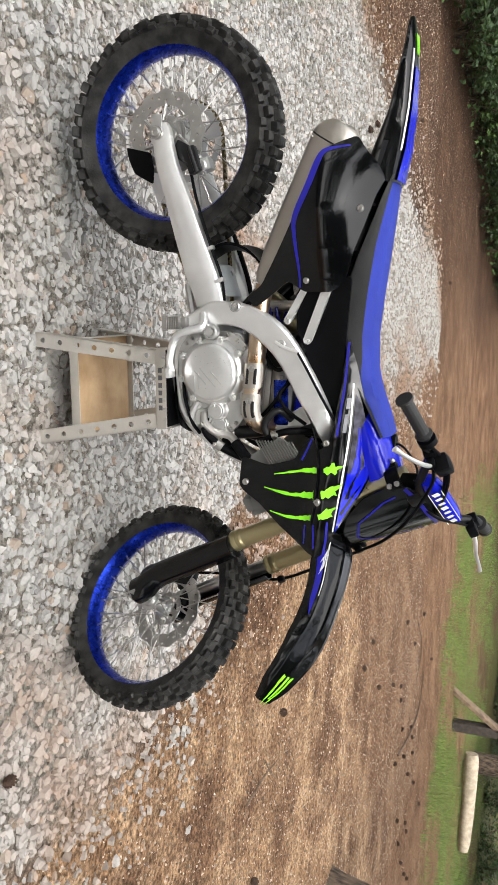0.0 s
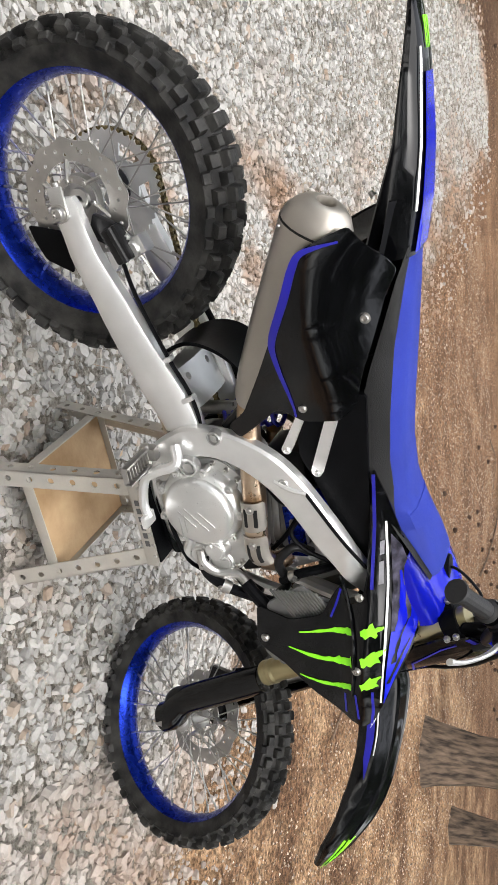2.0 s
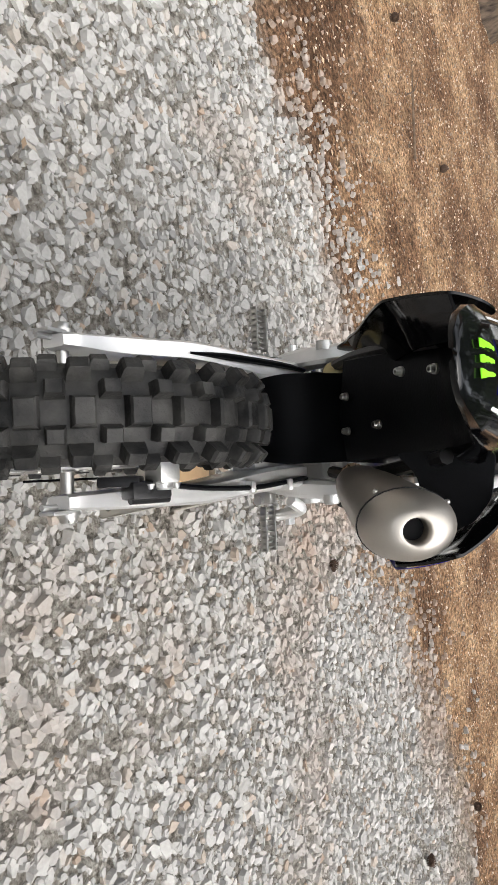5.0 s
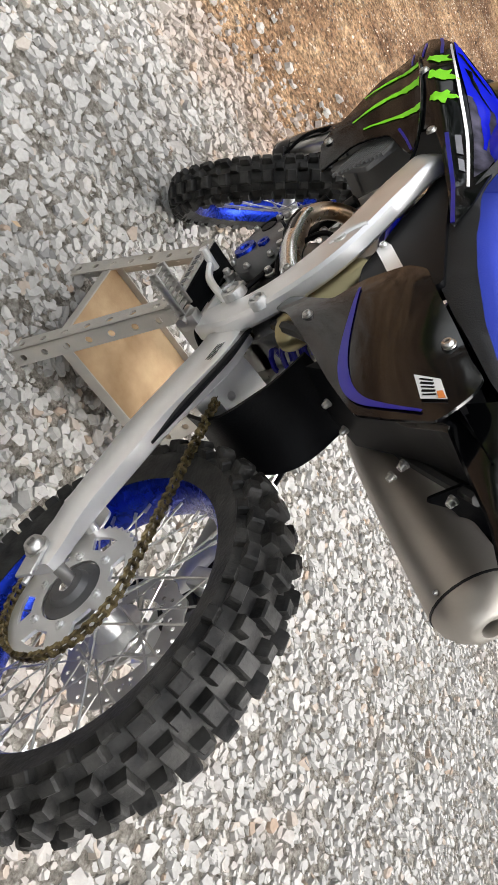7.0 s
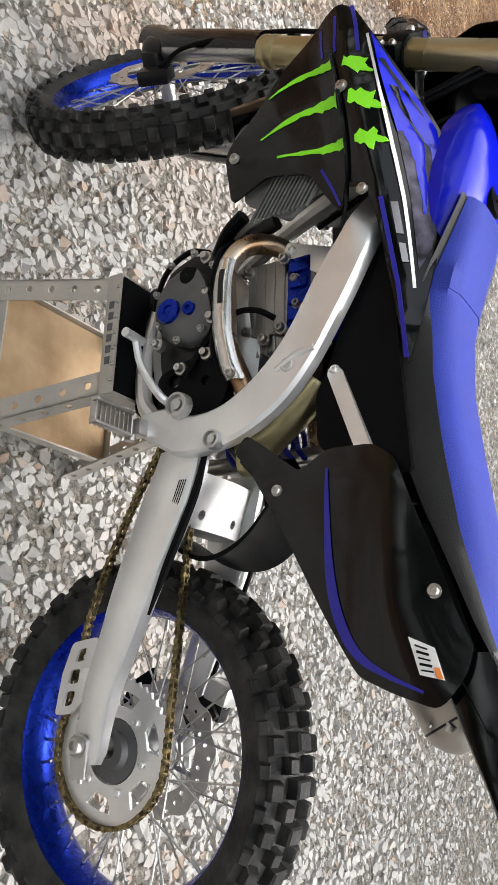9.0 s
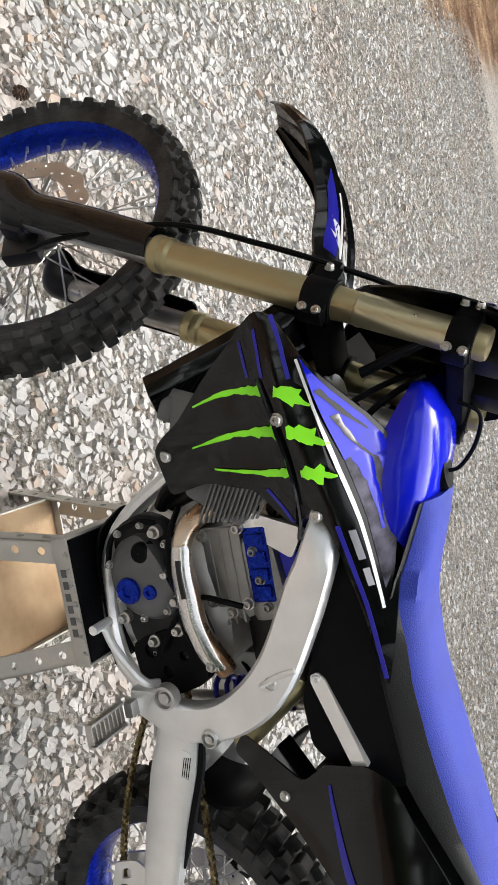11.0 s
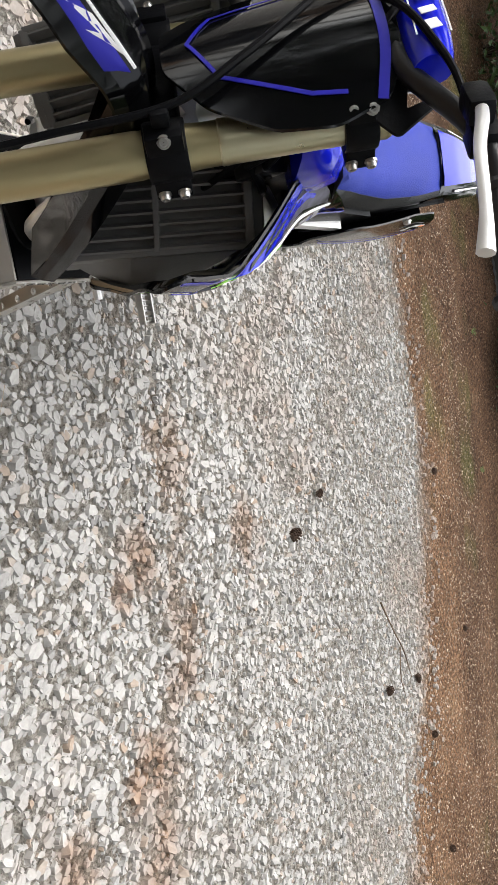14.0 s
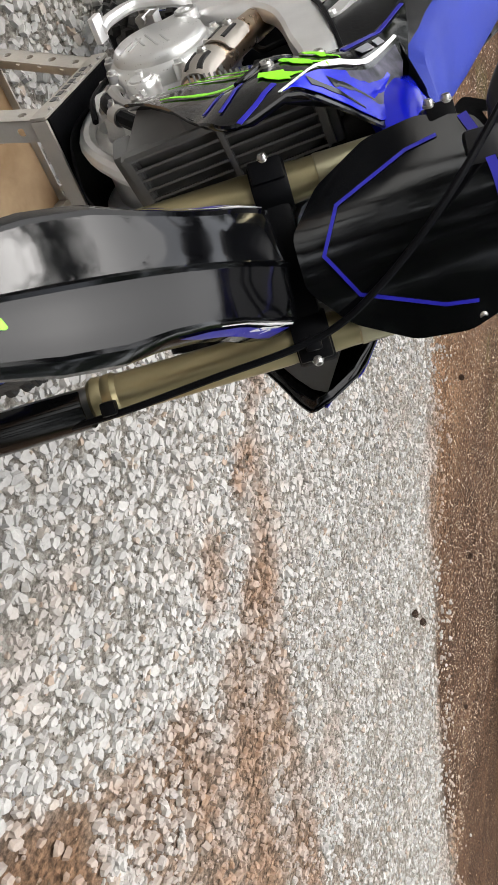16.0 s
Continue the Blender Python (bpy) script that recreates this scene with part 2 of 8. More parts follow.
def ground_material():
    m = bpy.data.materials.new("dirt_and_gravel_ground")
    m.use_nodes = True
    N, L = m.node_tree.nodes, m.node_tree.links
    b = N["Principled BSDF"]
    co = N.new("ShaderNodeTexCoord")

    def noise_node(scale, detail=6, rough=0.6):
        n = N.new("ShaderNodeTexNoise")
        n.inputs["Scale"].default_value, n.inputs["Detail"].default_value, n.inputs["Roughness"].default_value = scale, detail, rough
        L.new(co.outputs["Object"], n.inputs["Vector"])
        return n

    def ramp_node(src, stops):
        r = N.new("ShaderNodeValToRGB")
        el = r.color_ramp.elements
        el[0].position, el[0].color = stops[0][0], (*stops[0][1], 1)
        el[1].position, el[1].color = stops[-1][0], (*stops[-1][1], 1)
        for p, c in stops[1:-1]:
            el.new(p).color = (*c, 1)
        L.new(src, r.inputs["Fac"])
        return r

    def mixed(fac, a, c):
        k = N.new("ShaderNodeMix")
        k.data_type = "RGBA"
        L.new(fac, k.inputs["Factor"])
        L.new(a, k.inputs["A"])
        L.new(c, k.inputs["B"])
        return k.outputs["Result"]

    def field(name):
        a = N.new("ShaderNodeAttribute")
        a.attribute_name = name
        return a.outputs["Fac"]

    big, mid, fine, grit = noise_node(0.9, 8), noise_node(5, 9, 0.72), noise_node(38, 8, 0.7), noise_node(150)
    streak = N.new("ShaderNodeMapping")
    streak.inputs["Rotation"].default_value = (0, 0, radians(12))
    streak.inputs["Scale"].default_value = (1.0, 1.12, 1)
    L.new(co.outputs["Object"], streak.inputs["Vector"])
    rut = noise_node(1.4, 9, 0.6)
    L.new(streak.outputs[0], rut.inputs["Vector"])
    clay = ramp_node(rut.outputs["Fac"], [(0.3, (0.1, 0.055, 0.031)), (0.45, (0.16, 0.092, 0.053)), (0.55, (0.195, 0.115, 0.067)), (0.7, (0.26, 0.16, 0.096))])
    sand = ramp_node(mid.outputs["Fac"], [(0.38, (0.2, 0.115, 0.062)), (0.5, (0.34, 0.215, 0.125)), (0.62, (0.5, 0.345, 0.215))])
    bare = N.new("ShaderNodeMapRange")
    bare.inputs["From Min"].default_value, bare.inputs["From Max"].default_value = 0.82, 1.0
    thin = N.new("ShaderNodeMath")
    thin.operation = "ADD"
    L.new(rut.outputs["Fac"], thin.inputs[0])
    L.new(field("sand"), thin.inputs[1])
    L.new(thin.outputs[0], bare.inputs["Value"])
    dirt = mixed(bare.outputs[0], clay.outputs[0], sand.outputs[0])
    litter = ramp_node(fine.outputs["Fac"], [(0.4, (0.02, 0.012, 0.008)), (0.48, (0.06, 0.033, 0.021)), (0.55, (0.1, 0.056, 0.035)), (0.64, (0.2, 0.13, 0.082))])
    green = ramp_node(fine.outputs["Fac"], [(0.4, (0.05, 0.06, 0.016)), (0.5, (0.09, 0.11, 0.03)), (0.6, (0.17, 0.18, 0.06))])
    vor = N.new("ShaderNodeTexVoronoi")
    vor.inputs["Scale"].default_value = 42
    L.new(co.outputs["Object"], vor.inputs["Vector"])
    hue = N.new("ShaderNodeSeparateColor")
    L.new(vor.outputs["Color"], hue.inputs[0])
    pebbles = ramp_node(hue.outputs[0], [(0.0, (0.25, 0.235, 0.21)), (0.3, (0.38, 0.362, 0.335)), (0.7, (0.47, 0.452, 0.42)), (0.85, (0.42, 0.36, 0.29)), (1.0, (0.55, 0.535, 0.5))])
    speck = N.new("ShaderNodeMapRange")
    speck.inputs["From Min"].default_value, speck.inputs["From Max"].default_value = 0.58, 0.7
    L.new(grit.outputs["Fac"], speck.inputs["Value"])
    grain = ramp_node(speck.outputs[0], [(0.0, (0.5, 0.5, 0.5)), (1.0, (0.86, 0.84, 0.8))])
    coarse = N.new("ShaderNodeMix")
    coarse.data_type, coarse.blend_type = "RGBA", "OVERLAY"
    coarse.inputs["Factor"].default_value = 0.9
    crumb = ramp_node(fine.outputs["Fac"], [(0.38, (0.2, 0.2, 0.2)), (0.5, (0.55, 0.55, 0.55)), (0.6, (0.92, 0.9, 0.88))])
    L.new(dirt, coarse.inputs["A"])
    L.new(crumb.outputs[0], coarse.inputs["B"])
    sandy = N.new("ShaderNodeMix")
    sandy.data_type, sandy.blend_type = "RGBA", "OVERLAY"
    sandy.inputs["Factor"].default_value = 0.7
    L.new(coarse.outputs["Result"], sandy.inputs["A"])
    L.new(grain.outputs[0], sandy.inputs["B"])
    half = N.new("ShaderNodeMath")
    half.operation = "MULTIPLY"
    half.inputs[1].default_value = 0.35
    L.new(mid.outputs["Fac"], half.inputs[0])
    dirt2 = mixed(half.outputs[0], sandy.outputs["Result"], litter.outputs[0])
    damp = N.new("ShaderNodeMath")
    damp.operation = "MULTIPLY"
    patchy = ramp_node(big.outputs["Fac"], [(0.36, (0.6, 0.6, 0.6)), (0.5, (0.9, 0.9, 0.9)), (0.6, (1.0, 1.0, 1.0))])
    L.new(field("litter"), damp.inputs[0])
    L.new(patchy.outputs[0], damp.inputs[1])
    wet = mixed(damp.outputs[0], dirt2, litter.outputs[0])
    grassy = mixed(field("grass"), wet, green.outputs[0])
    # Dirty fines between the stones, with the gaps' shade put into their colour.
    shaded_fines = ramp_node(fine.outputs["Fac"], [(0.38, (0.12, 0.108, 0.092)), (0.5, (0.255, 0.235, 0.205)), (0.62, (0.38, 0.36, 0.325))])
    bed = mixed(field("heap"), pebbles.outputs[0], shaded_fines.outputs[0])
    col = mixed(field("gravel"), grassy, bed)
    L.new(col, b.inputs["Base Color"])
    b.inputs["Roughness"].default_value = 0.95
    b.inputs["Specular IOR Level"].default_value = 0.12
    hsum = N.new("ShaderNodeMath")
    hsum.operation = "ADD"
    L.new(fine.outputs["Fac"], hsum.inputs[0])
    L.new(vor.outputs["Distance"], hsum.inputs[1])
    bp = N.new("ShaderNodeBump")
    bp.inputs["Strength"].default_value, bp.inputs["Distance"].default_value = 1.0, 0.03
    L.new(hsum.outputs[0], bp.inputs["Height"])
    L.new(bp.outputs["Normal"], b.inputs["Normal"])
    return m


def smoothstep(a, c, x):
    t = np.clip((x - a) / (c - a), 0, 1)
    return t * t * (3 - 2 * t)


def wobble(x, y, f, s):
    """Cheap smooth two-scale unevenness on the plan."""
    return (np.sin(f * x * 1.3 + s) * np.cos(f * y * 0.9 - 2 * s) + 0.6 * np.sin(2.7 * f * x - 1.1 * f * y + 3 * s)
            + 0.4 * np.cos(5.1 * f * y + 3.3 * f * x + s)) / 2


RUT = [(-0.25, 0.9), (0.0, 1.5), (0.3, 2.25), (0.75, 3.3), (1.0, 4.5), (1.1, 6.0), (1.2, 9.0)]


def mud_field(x, y):
    """How much clay has been tracked over the stones: along the wheel rut and at the drive's edge."""
    d = np.full(x.shape, 9.0)
    for (x0, y0), (x1, y1) in zip(RUT, RUT[1:]):
        ex, ey = x1 - x0, y1 - y0
        f = np.clip(((x - x0) * ex + (y - y0) * ey) / (ex * ex + ey * ey), 0, 1)
        d = np.minimum(d, np.hypot(x - x0 - f * ex, y - y0 - f * ey))
    wide = 0.07 + 0.1 * np.clip(y - 1.2, 0, 3.2)
    rut = 0.7 * np.exp(-(d / wide) ** 2) * np.clip(0.5 + 0.6 * wobble(x, y, 4.0, 2.2) + 0.35 * wobble(x, y, 11.0, 4.1), 0, 1)
    edge = np.exp(-(np.clip(inside_gap(x, y, GRAVEL), 0, 9) / 0.3) ** 2)
    spots = smoothstep(0.62, 0.95, wobble(x, y, 2.3, 5.0)) * 0.22
    # the broad clay patch where the drive runs out into the yard
    start = np.interp(y, [1.5, 1.9, 2.3, 2.7, 3.15, 3.75, 4.2, 6.0], [0.0, 0.12, 0.22, 0.39, 0.6, 0.79, 0.99, 1.2])
    under = np.interp(x, [0.1, 0.5, 0.7, 1.0, 1.4, 1.7], [1.95, 1.8, 1.95, 1.9, 1.55, 1.2])
    patch = smoothstep(0.0, 0.14, x - start + 0.05 * wobble(x, y, 9.0, 1.0)) * smoothstep(-0.06, 0.26, y - under + 0.12 * wobble(x, y, 5.0, 3.0))
    patch = patch * np.clip(0.8 + 0.5 * wobble(x, y, 6.0, 0.9), 0.35, 1)
    for cx, cy, r in ((-0.22, 0.68, 0.16), (0.05, 0.97, 0.1), (0.16, 1.03, 0.06), (0.62, 1.71, 0.13), (0.29, 1.64, 0.05), (-0.15, 1.36, 0.12), (0.16, 1.6, 0.1), (0.7, 1.75, 0.1), (0.54, 2.22, 0.12), (-0.7, 1.1, 0.12)):
        bare = np.hypot(x - cx, (y - cy) * 0.8) / r + 0.4 * wobble(x, y, 14.0, cx)
        spots = np.maximum(spots, 0.75 * smoothstep(1.5, 0.3, bare + 0.35 * wobble(x, y, 31.0, cy)))
    return np.clip(np.maximum(np.maximum(np.maximum(rut, 0.5 * edge), spots), patch), 0, 1)


# ---- ground: one sheet to the horizon ----
def ground_axis(lo, hi, fine_lo, fine_hi, step):
    near = np.arange(fine_lo, fine_hi + 1e-6, step)
    far_hi = fine_hi + np.cumsum(step * 1.22 ** np.arange(1, 40))
    far_lo = fine_lo - np.cumsum(step * 1.22 ** np.arange(1, 40))
    return np.concatenate([far_lo[far_lo > lo][::-1], near, far_hi[far_hi < hi]])


def grass_field(x, y):
    reach = np.interp(x, [4.5, 6.0, 7.8, 9.3, 12.0, 18.0], [14.5, 12.6, 11.2, 9.4, 10.0, 12.0])
    belt = smoothstep(-0.6, 2.2, y - reach + 0.9 * wobble(x, y, 0.9, 1.0) + 0.5 * wobble(x, y, 3.1, 0.3)) * smoothstep(3.6, 5.8, x - 0.1 * (y - 12) + 0.5 * wobble(x, y, 1.2, 2.0))
    gaps = 1 - 0.9 * smoothstep(-0.05, 0.45, wobble(x * 0.55, y, 1.3, 3.4) + 0.3 * wobble(x, y, 4.0, 1.0))
    strip = smoothstep(0.25, 0.7, wobble(x, y, 1.3, 4.0) + 0.3 * wobble(x, y, 5.0, 1.0)) * smoothstep(-3.6, -4.3, x) * 0.5
    return np.clip(np.maximum(0.8 * belt * gaps, strip), 0, 1)


def make_ground():
    gx, gy = ground_axis(-400, 400, -8, 8, 0.1), ground_axis(-400, 400, -6, 13, 0.1)
    X, Y = np.meshgrid(gx, gy, indexing="ij")
    gap = inside_gap(X.ravel(), Y.ravel(), GRAVEL).reshape(X.shape)
    edge = gap + 0.16 * wobble(X, Y, 3.0, 0.7) + 0.1 * wobble(X, Y, 9.0, 1.9)
    gravel = smoothstep(-0.12, 0.2, edge) * (1 - 0.8 * mud_field(X.ravel(), Y.ravel()).reshape(X.shape))
    Z = -0.01 + 0.012 * wobble(X, Y, 1.6, 0.3) * (np.hypot(X - 0.7, Y) > 0) - 0.012 * (1 - gravel)
    Z += np.where(np.hypot(X, Y) > 14, 0.06 * (np.hypot(X, Y) - 14) * 0.15 * wobble(X, Y, 0.1, 0.2), 0)
    bank = smoothstep(-6.2, -9.5, X) * 0.35 + smoothstep(17, 30, Y) * 0.5
    Z += bank
    nx, ny = X.shape
    idx = np.arange(nx * ny).reshape(nx, ny)
    quads = np.stack([idx[:-1, :-1], idx[1:, :-1], idx[1:, 1:], idx[:-1, 1:]], -1).reshape(-1, 4)
    me = bpy.data.meshes.new("ground")
    me.from_pydata(np.stack([X, Y, Z], -1).reshape(-1, 3).tolist(), [], quads.tolist())
    litter = smoothstep(-3.2, -5.8, X + 0.5 * wobble(X, Y, 1.7, 2.6)) * (0.85 + 0.25 * wobble(X, Y, 2.1, 0.6))
    litter = np.maximum(litter, smoothstep(2.2, -1.0, X - 0.08 * (Y - 8) + 0.7 * wobble(X, Y, 0.7, 1.3)) * smoothstep(3.5, 6.0, Y))
    litter = np.maximum(litter, smoothstep(24.0, 29.0, Y + 0.45 * X - 2.0 * wobble(X, Y, 0.4, 2.0)) * 0.9)
    sand = 0.36 * smoothstep(1.2, 2.6, X) * smoothstep(5.6, 3.4, Y - 0.25 * X + 0.5 * wobble(X, Y, 0.8, 0.5)) + 0.05
    heap = (smoothstep(-4.4, -4.0, X) - smoothstep(4.0, 4.4, X)) * (smoothstep(-8.7, -8.2, Y) - smoothstep(9.6, 10.2, Y))
    for nm, val in (("gravel", gravel), ("heap", heap), ("grass", grass_field(X, Y)), ("litter", np.clip(litter, 0, 1)), ("sand", sand)):
        a = me.attributes.new(nm, "FLOAT", "POINT")
        a.data.foreach_set("value", val.ravel().astype(np.float32))
    me.shade_smooth()
    me.materials.append(ground_material())
    tagged(new("ground", me), "reddish dirt yard with a crushed gravel drive and grass", "ground", kind="structure")


make_ground()


# ---- gravel: tens of thousands of broken stones in one heap ----
def stone_shapes(count, rng):
    """Broken chips: a crooked foot and a chipped, slightly leaning top."""
    shapes = []
    for k in range(count):
        n = 5 if k % 3 else 6
        a = (np.arange(n) + rng.uniform(-0.3, 0.3, n)) * 2 * np.pi / n
        r = rng.uniform(0.74, 1.12, n)
        flat = rng.uniform(0.6, 0.95)
        low = np.stack([r * np.cos(a), r * np.sin(a) * flat, np.full(n, -0.45)], -1)
        cut = rng.uniform(0.6, 0.95, n)
        lean = rng.uniform(-0.24, 0.24, 2)
        top = np.stack([low[:, 0] * cut, low[:, 1] * cut, rng.uniform(0.18, 0.36) + low[:, 0] * lean[0] + low[:, 1] * lean[1] + rng.uniform(-0.07, 0.07, n)], -1)
        faces = []
        for i in range(n):
            j = (i + 1) % n
            faces += [(i, j, n + j), (i, n + j, n + i)]
        faces += [(n, n + i, n + i + 1) for i in range(1, n - 1)]
        shapes.append((np.concatenate([low, top]), np.array(faces)))
    return shapes


def grit_shapes(count, rng):
    """Small grains: four sloping sides under a crooked point."""
    shapes = []
    for _ in range(count):
        a = np.arange(4) * np.pi / 2 + rng.uniform(-0.4, 0.4, 4)
        r = rng.uniform(0.7, 1.2, 4)
        foot = np.stack([r * np.cos(a), r * np.sin(a) * rng.uniform(0.6, 1.0), np.full(4, -0.2)], -1)
        tip = np.array([[rng.uniform(-0.3, 0.3), rng.uniform(-0.3, 0.3), rng.uniform(0.45, 0.7)]])
        shapes.append((np.concatenate([foot, tip]), np.array([(0, 1, 4), (1, 2, 4), (2, 3, 4), (3, 0, 4)])))
    return shapes


def scatter(name, shapes, at, size, turn, tilt, mat, label, category, lift=0.25):
    V, F, base = [], [], 0
    for k, (sv, sf) in enumerate(shapes):
        pick = np.arange(k, len(at), len(shapes))
        if not len(pick):
            continue
        ca, sa = np.cos(turn[pick]), np.sin(turn[pick])
        cb, sb = np.cos(tilt[pick]), np.sin(tilt[pick])
        P = sv[None] * size[pick][:, None, None]
        x, y, z = P[..., 0], P[..., 1], P[..., 2]
        y, z = y * cb[:, None] - z * sb[:, None], y * sb[:, None] + z * cb[:, None]
        x, y = x * ca[:, None] - y * sa[:, None], x * sa[:, None] + y * ca[:, None]
        W = np.stack([x, y, z], -1) + at[pick][:, None, :]
        V.append(W.reshape(-1, 3))
        F.append((sf[None] + (base + np.arange(len(pick)) * len(sv))[:, None, None]).reshape(-1, 3))
        base += len(pick) * len(sv)
    V, F = np.concatenate(V), np.concatenate(F)
    me = bpy.data.meshes.new(name)
    me.vertices.add(len(V))
    me.vertices.foreach_set("co", V.astype(np.float32).ravel())
    me.loops.add(len(F) * 3)
    me.loops.foreach_set("vertex_index", F.astype(np.int32).ravel())
    me.polygons.add(len(F))
    me.polygons.foreach_set("loop_start", np.arange(0, len(F) * 3, 3, dtype=np.int32))
    me.update(calc_edges=True)
    me.shade_flat()
    me.materials.append(mat)
    return tagged(new(name, me), label, category, kind="stuff")


def make_gravel():
    rng = np.random.default_rng(7)
    shapes = stone_shapes(24, rng)

    def field(n, x0, x1, y0, y1, smin, smax, keep):
        x, y = rng.uniform(x0, x1, n), rng.uniform(y0, y1, n)
        gap = inside_gap(x, y, GRAVEL) + 0.16 * wobble(x, y, 3.0, 0.7) + 0.1 * wobble(x, y, 9.0, 1.9)
        ok = rng.uniform(0, 1, n) < np.maximum(smoothstep(-0.05, 0.22, gap), 0.26 * smoothstep(-0.9, 0.0, gap) ** 2) * keep(x, y) * (1 - 0.62 * mud_field(x, y))
        x, y = x[ok], y[ok]
        s = smin + (smax - smin) * rng.beta(1.5, 3.2, len(x))
        z = -0.017 + 0.012 * wobble(x, y, 1.6, 0.3) + rng.uniform(-0.006, 0.013, len(x)) + 0.12 * s
        return np.stack([x, y, z], -1), s

    near = field(156000, -3.4, 3.4, -3.0, 4.2, 0.0075, 0.037, lambda x, y: 1.0 - 0.5 * smoothstep(2.0, 3.2, np.hypot(x - 0.6, y)))
    far = field(82000, -4.2, 4.2, -8.5, 10.0, 0.016, 0.037, lambda x, y: np.where((np.abs(x) < 3.2) & (y > -2.8) & (y < 4.0), 0.0, 1.0))
    at, size = np.concatenate([near[0], far[0]]), np.concatenate([near[1], far[1]])
    n = len(at)
    heap = scatter("gravel", shapes, at, size, rng.uniform(0, 6.28, n), rng.normal(0, 0.15, n), STONE,
            "loose light grey crushed stone covering the drive", "gravel")
    co = np.empty(len(heap.data.vertices) * 3, np.float32)
    heap.data.vertices.foreach_get("co", co)
    co = co.reshape(-1, 3)
    heap.data.attributes.new("mud", "FLOAT", "POINT").data.foreach_set("value", (0.3 * mud_field(co[:, 0], co[:, 1])).astype(np.float32))


make_gravel()


def make_pebbles():
    """Grit and small stones strewn thinly over the bare dirt."""
    rng = np.random.default_rng(21)
    n = 70000
    x, y = rng.uniform(-6, 7.5, n), rng.uniform(-4, 9, n)
    ok = inside_gap(x, y, GRAVEL) < 0.05
    x, y = x[ok], y[ok]
    z = -0.02 + 0.012 * wobble(x, y, 1.6, 0.3)
    scatter("pebbles", grit_shapes(8, rng), np.stack([x, y, z], -1), 0.004 + 0.014 * rng.beta(1.2, 4, len(x)), rng.uniform(0, 6.28, len(x)), rng.normal(0, 0.2, len(x)), GRIT,
            "small brown and pale pebbles strewn on the dirt", "pebbles")


make_pebbles()


# ---- modelling helpers ----
def part(name, bm, mat, parent, label="", smooth=True, m=None, angle=35):
    """One mesh object out of a bmesh, under a thing or a part."""
    if m is not None:
        bmesh.ops.transform(bm, matrix=m, verts=bm.verts)
    bmesh.ops.recalc_face_normals(bm, faces=bm.faces)
    me = bpy.data.meshes.new(name)
    bm.to_mesh(me)
    bm.free()
    mats = mat if isinstance(mat, (list, tuple)) else [mat]
    for k in mats:
        me.materials.append(k)
    if smooth:
        me.shade_smooth()
        me.set_sharp_from_angle(angle=radians(angle))
    ob = new(name, me)
    if parent is not None:
        ob.parent = parent
    if label:
        ob["label"] = label
    if name in SMALL_STUFF:
        ob["kind"] = "stuff"
    return ob


SMALL_STUFF = {"blue_border", "black_tear", "blue_fade", "disc_carrier", "tread", "spoke_nipple", "cover_bolts", "case_bolts", "rivets", "label_lines", "shroud_bolts", "panel_bolts", "clamp_bolts", "pinch_bolts", "duct", "louvre",
               "claw_graphic", "lettering", "maker_mark", "pad_print", "cable", "control_cable", "label_scratches", "cover_emblem", "blue_band"}


def curve_points(pts, n=6):
    """A smooth line through the points (Catmull-Rom)."""
    P = [Vector(p) for p in pts]
    if len(P) < 3:
        return P
    Q = [2 * P[0] - P[1]] + P + [2 * P[-1] - P[-2]]
    out = []
    for i in range(1, len(Q) - 2):
        a, b, c, d = Q[i - 1:i + 3]
        for k in range(n):
            t = k / n
            out.append(0.5 * ((2 * b) + (c - a) * t + (2 * a - 5 * b + 4 * c - d) * t * t + (3 * b - a - 3 * c + d) * t ** 3))
    return out + [P[-1]]


def loft(bm, rings, close=True, cap=True):
    """Joins rings of points with faces."""
    rows = [[bm.verts.new(p) for p in r] for r in rings]
    n = len(rows[0])
    for a, b in zip(rows, rows[1:]):
        for k in range(n if close else n - 1):
            q = (k + 1) % n
            bm.faces.new((a[k], a[q], b[q], b[k]))
    if cap == "shell":
        for r in (rows[0], rows[-1]):
            for k in range(n // 2 - 1):
                bm.faces.new((r[k], r[k + 1], r[n - 2 - k], r[n - 1 - k]))
    elif cap and close:
        bm.faces.new(rows[0][::-1])
        bm.faces.new(rows[-1])
    return rows


def tube(bm, pts, r, seg=10, n=6, flat=1.0, side=None):
    """A bar of round (or flattened) section along a smooth line; r: one radius or one per point."""
    line = curve_points(pts, n) if n else [Vector(p) for p in pts]
    count = len(pts)
    rad = [r] * count if not isinstance(r, (list, tuple)) else list(r)
    rings, up = [], None
    for i, p in enumerate(line):
        t = (line[min(i + 1, len(line) - 1)] - line[max(i - 1, 0)]).normalized()
        if up is None:
            up = Vector(side) if side else (Vector((0, 1, 0)) if abs(t.y) < 0.9 else Vector((1, 0, 0)))
        u = (up - t * up.dot(t)).normalized()
        up = u
        v = t.cross(u)
        f = i / max(1, len(line) - 1) * (count - 1)
        a = min(int(f), count - 2)
        rr = rad[a] + (rad[a + 1] - rad[a]) * (f - a)
        rings.append([p + (u * math.cos(2 * math.pi * k / seg) * rr * flat + v * math.sin(2 * math.pi * k / seg) * rr) for k in range(seg)])
    loft(bm, rings)
    return bm


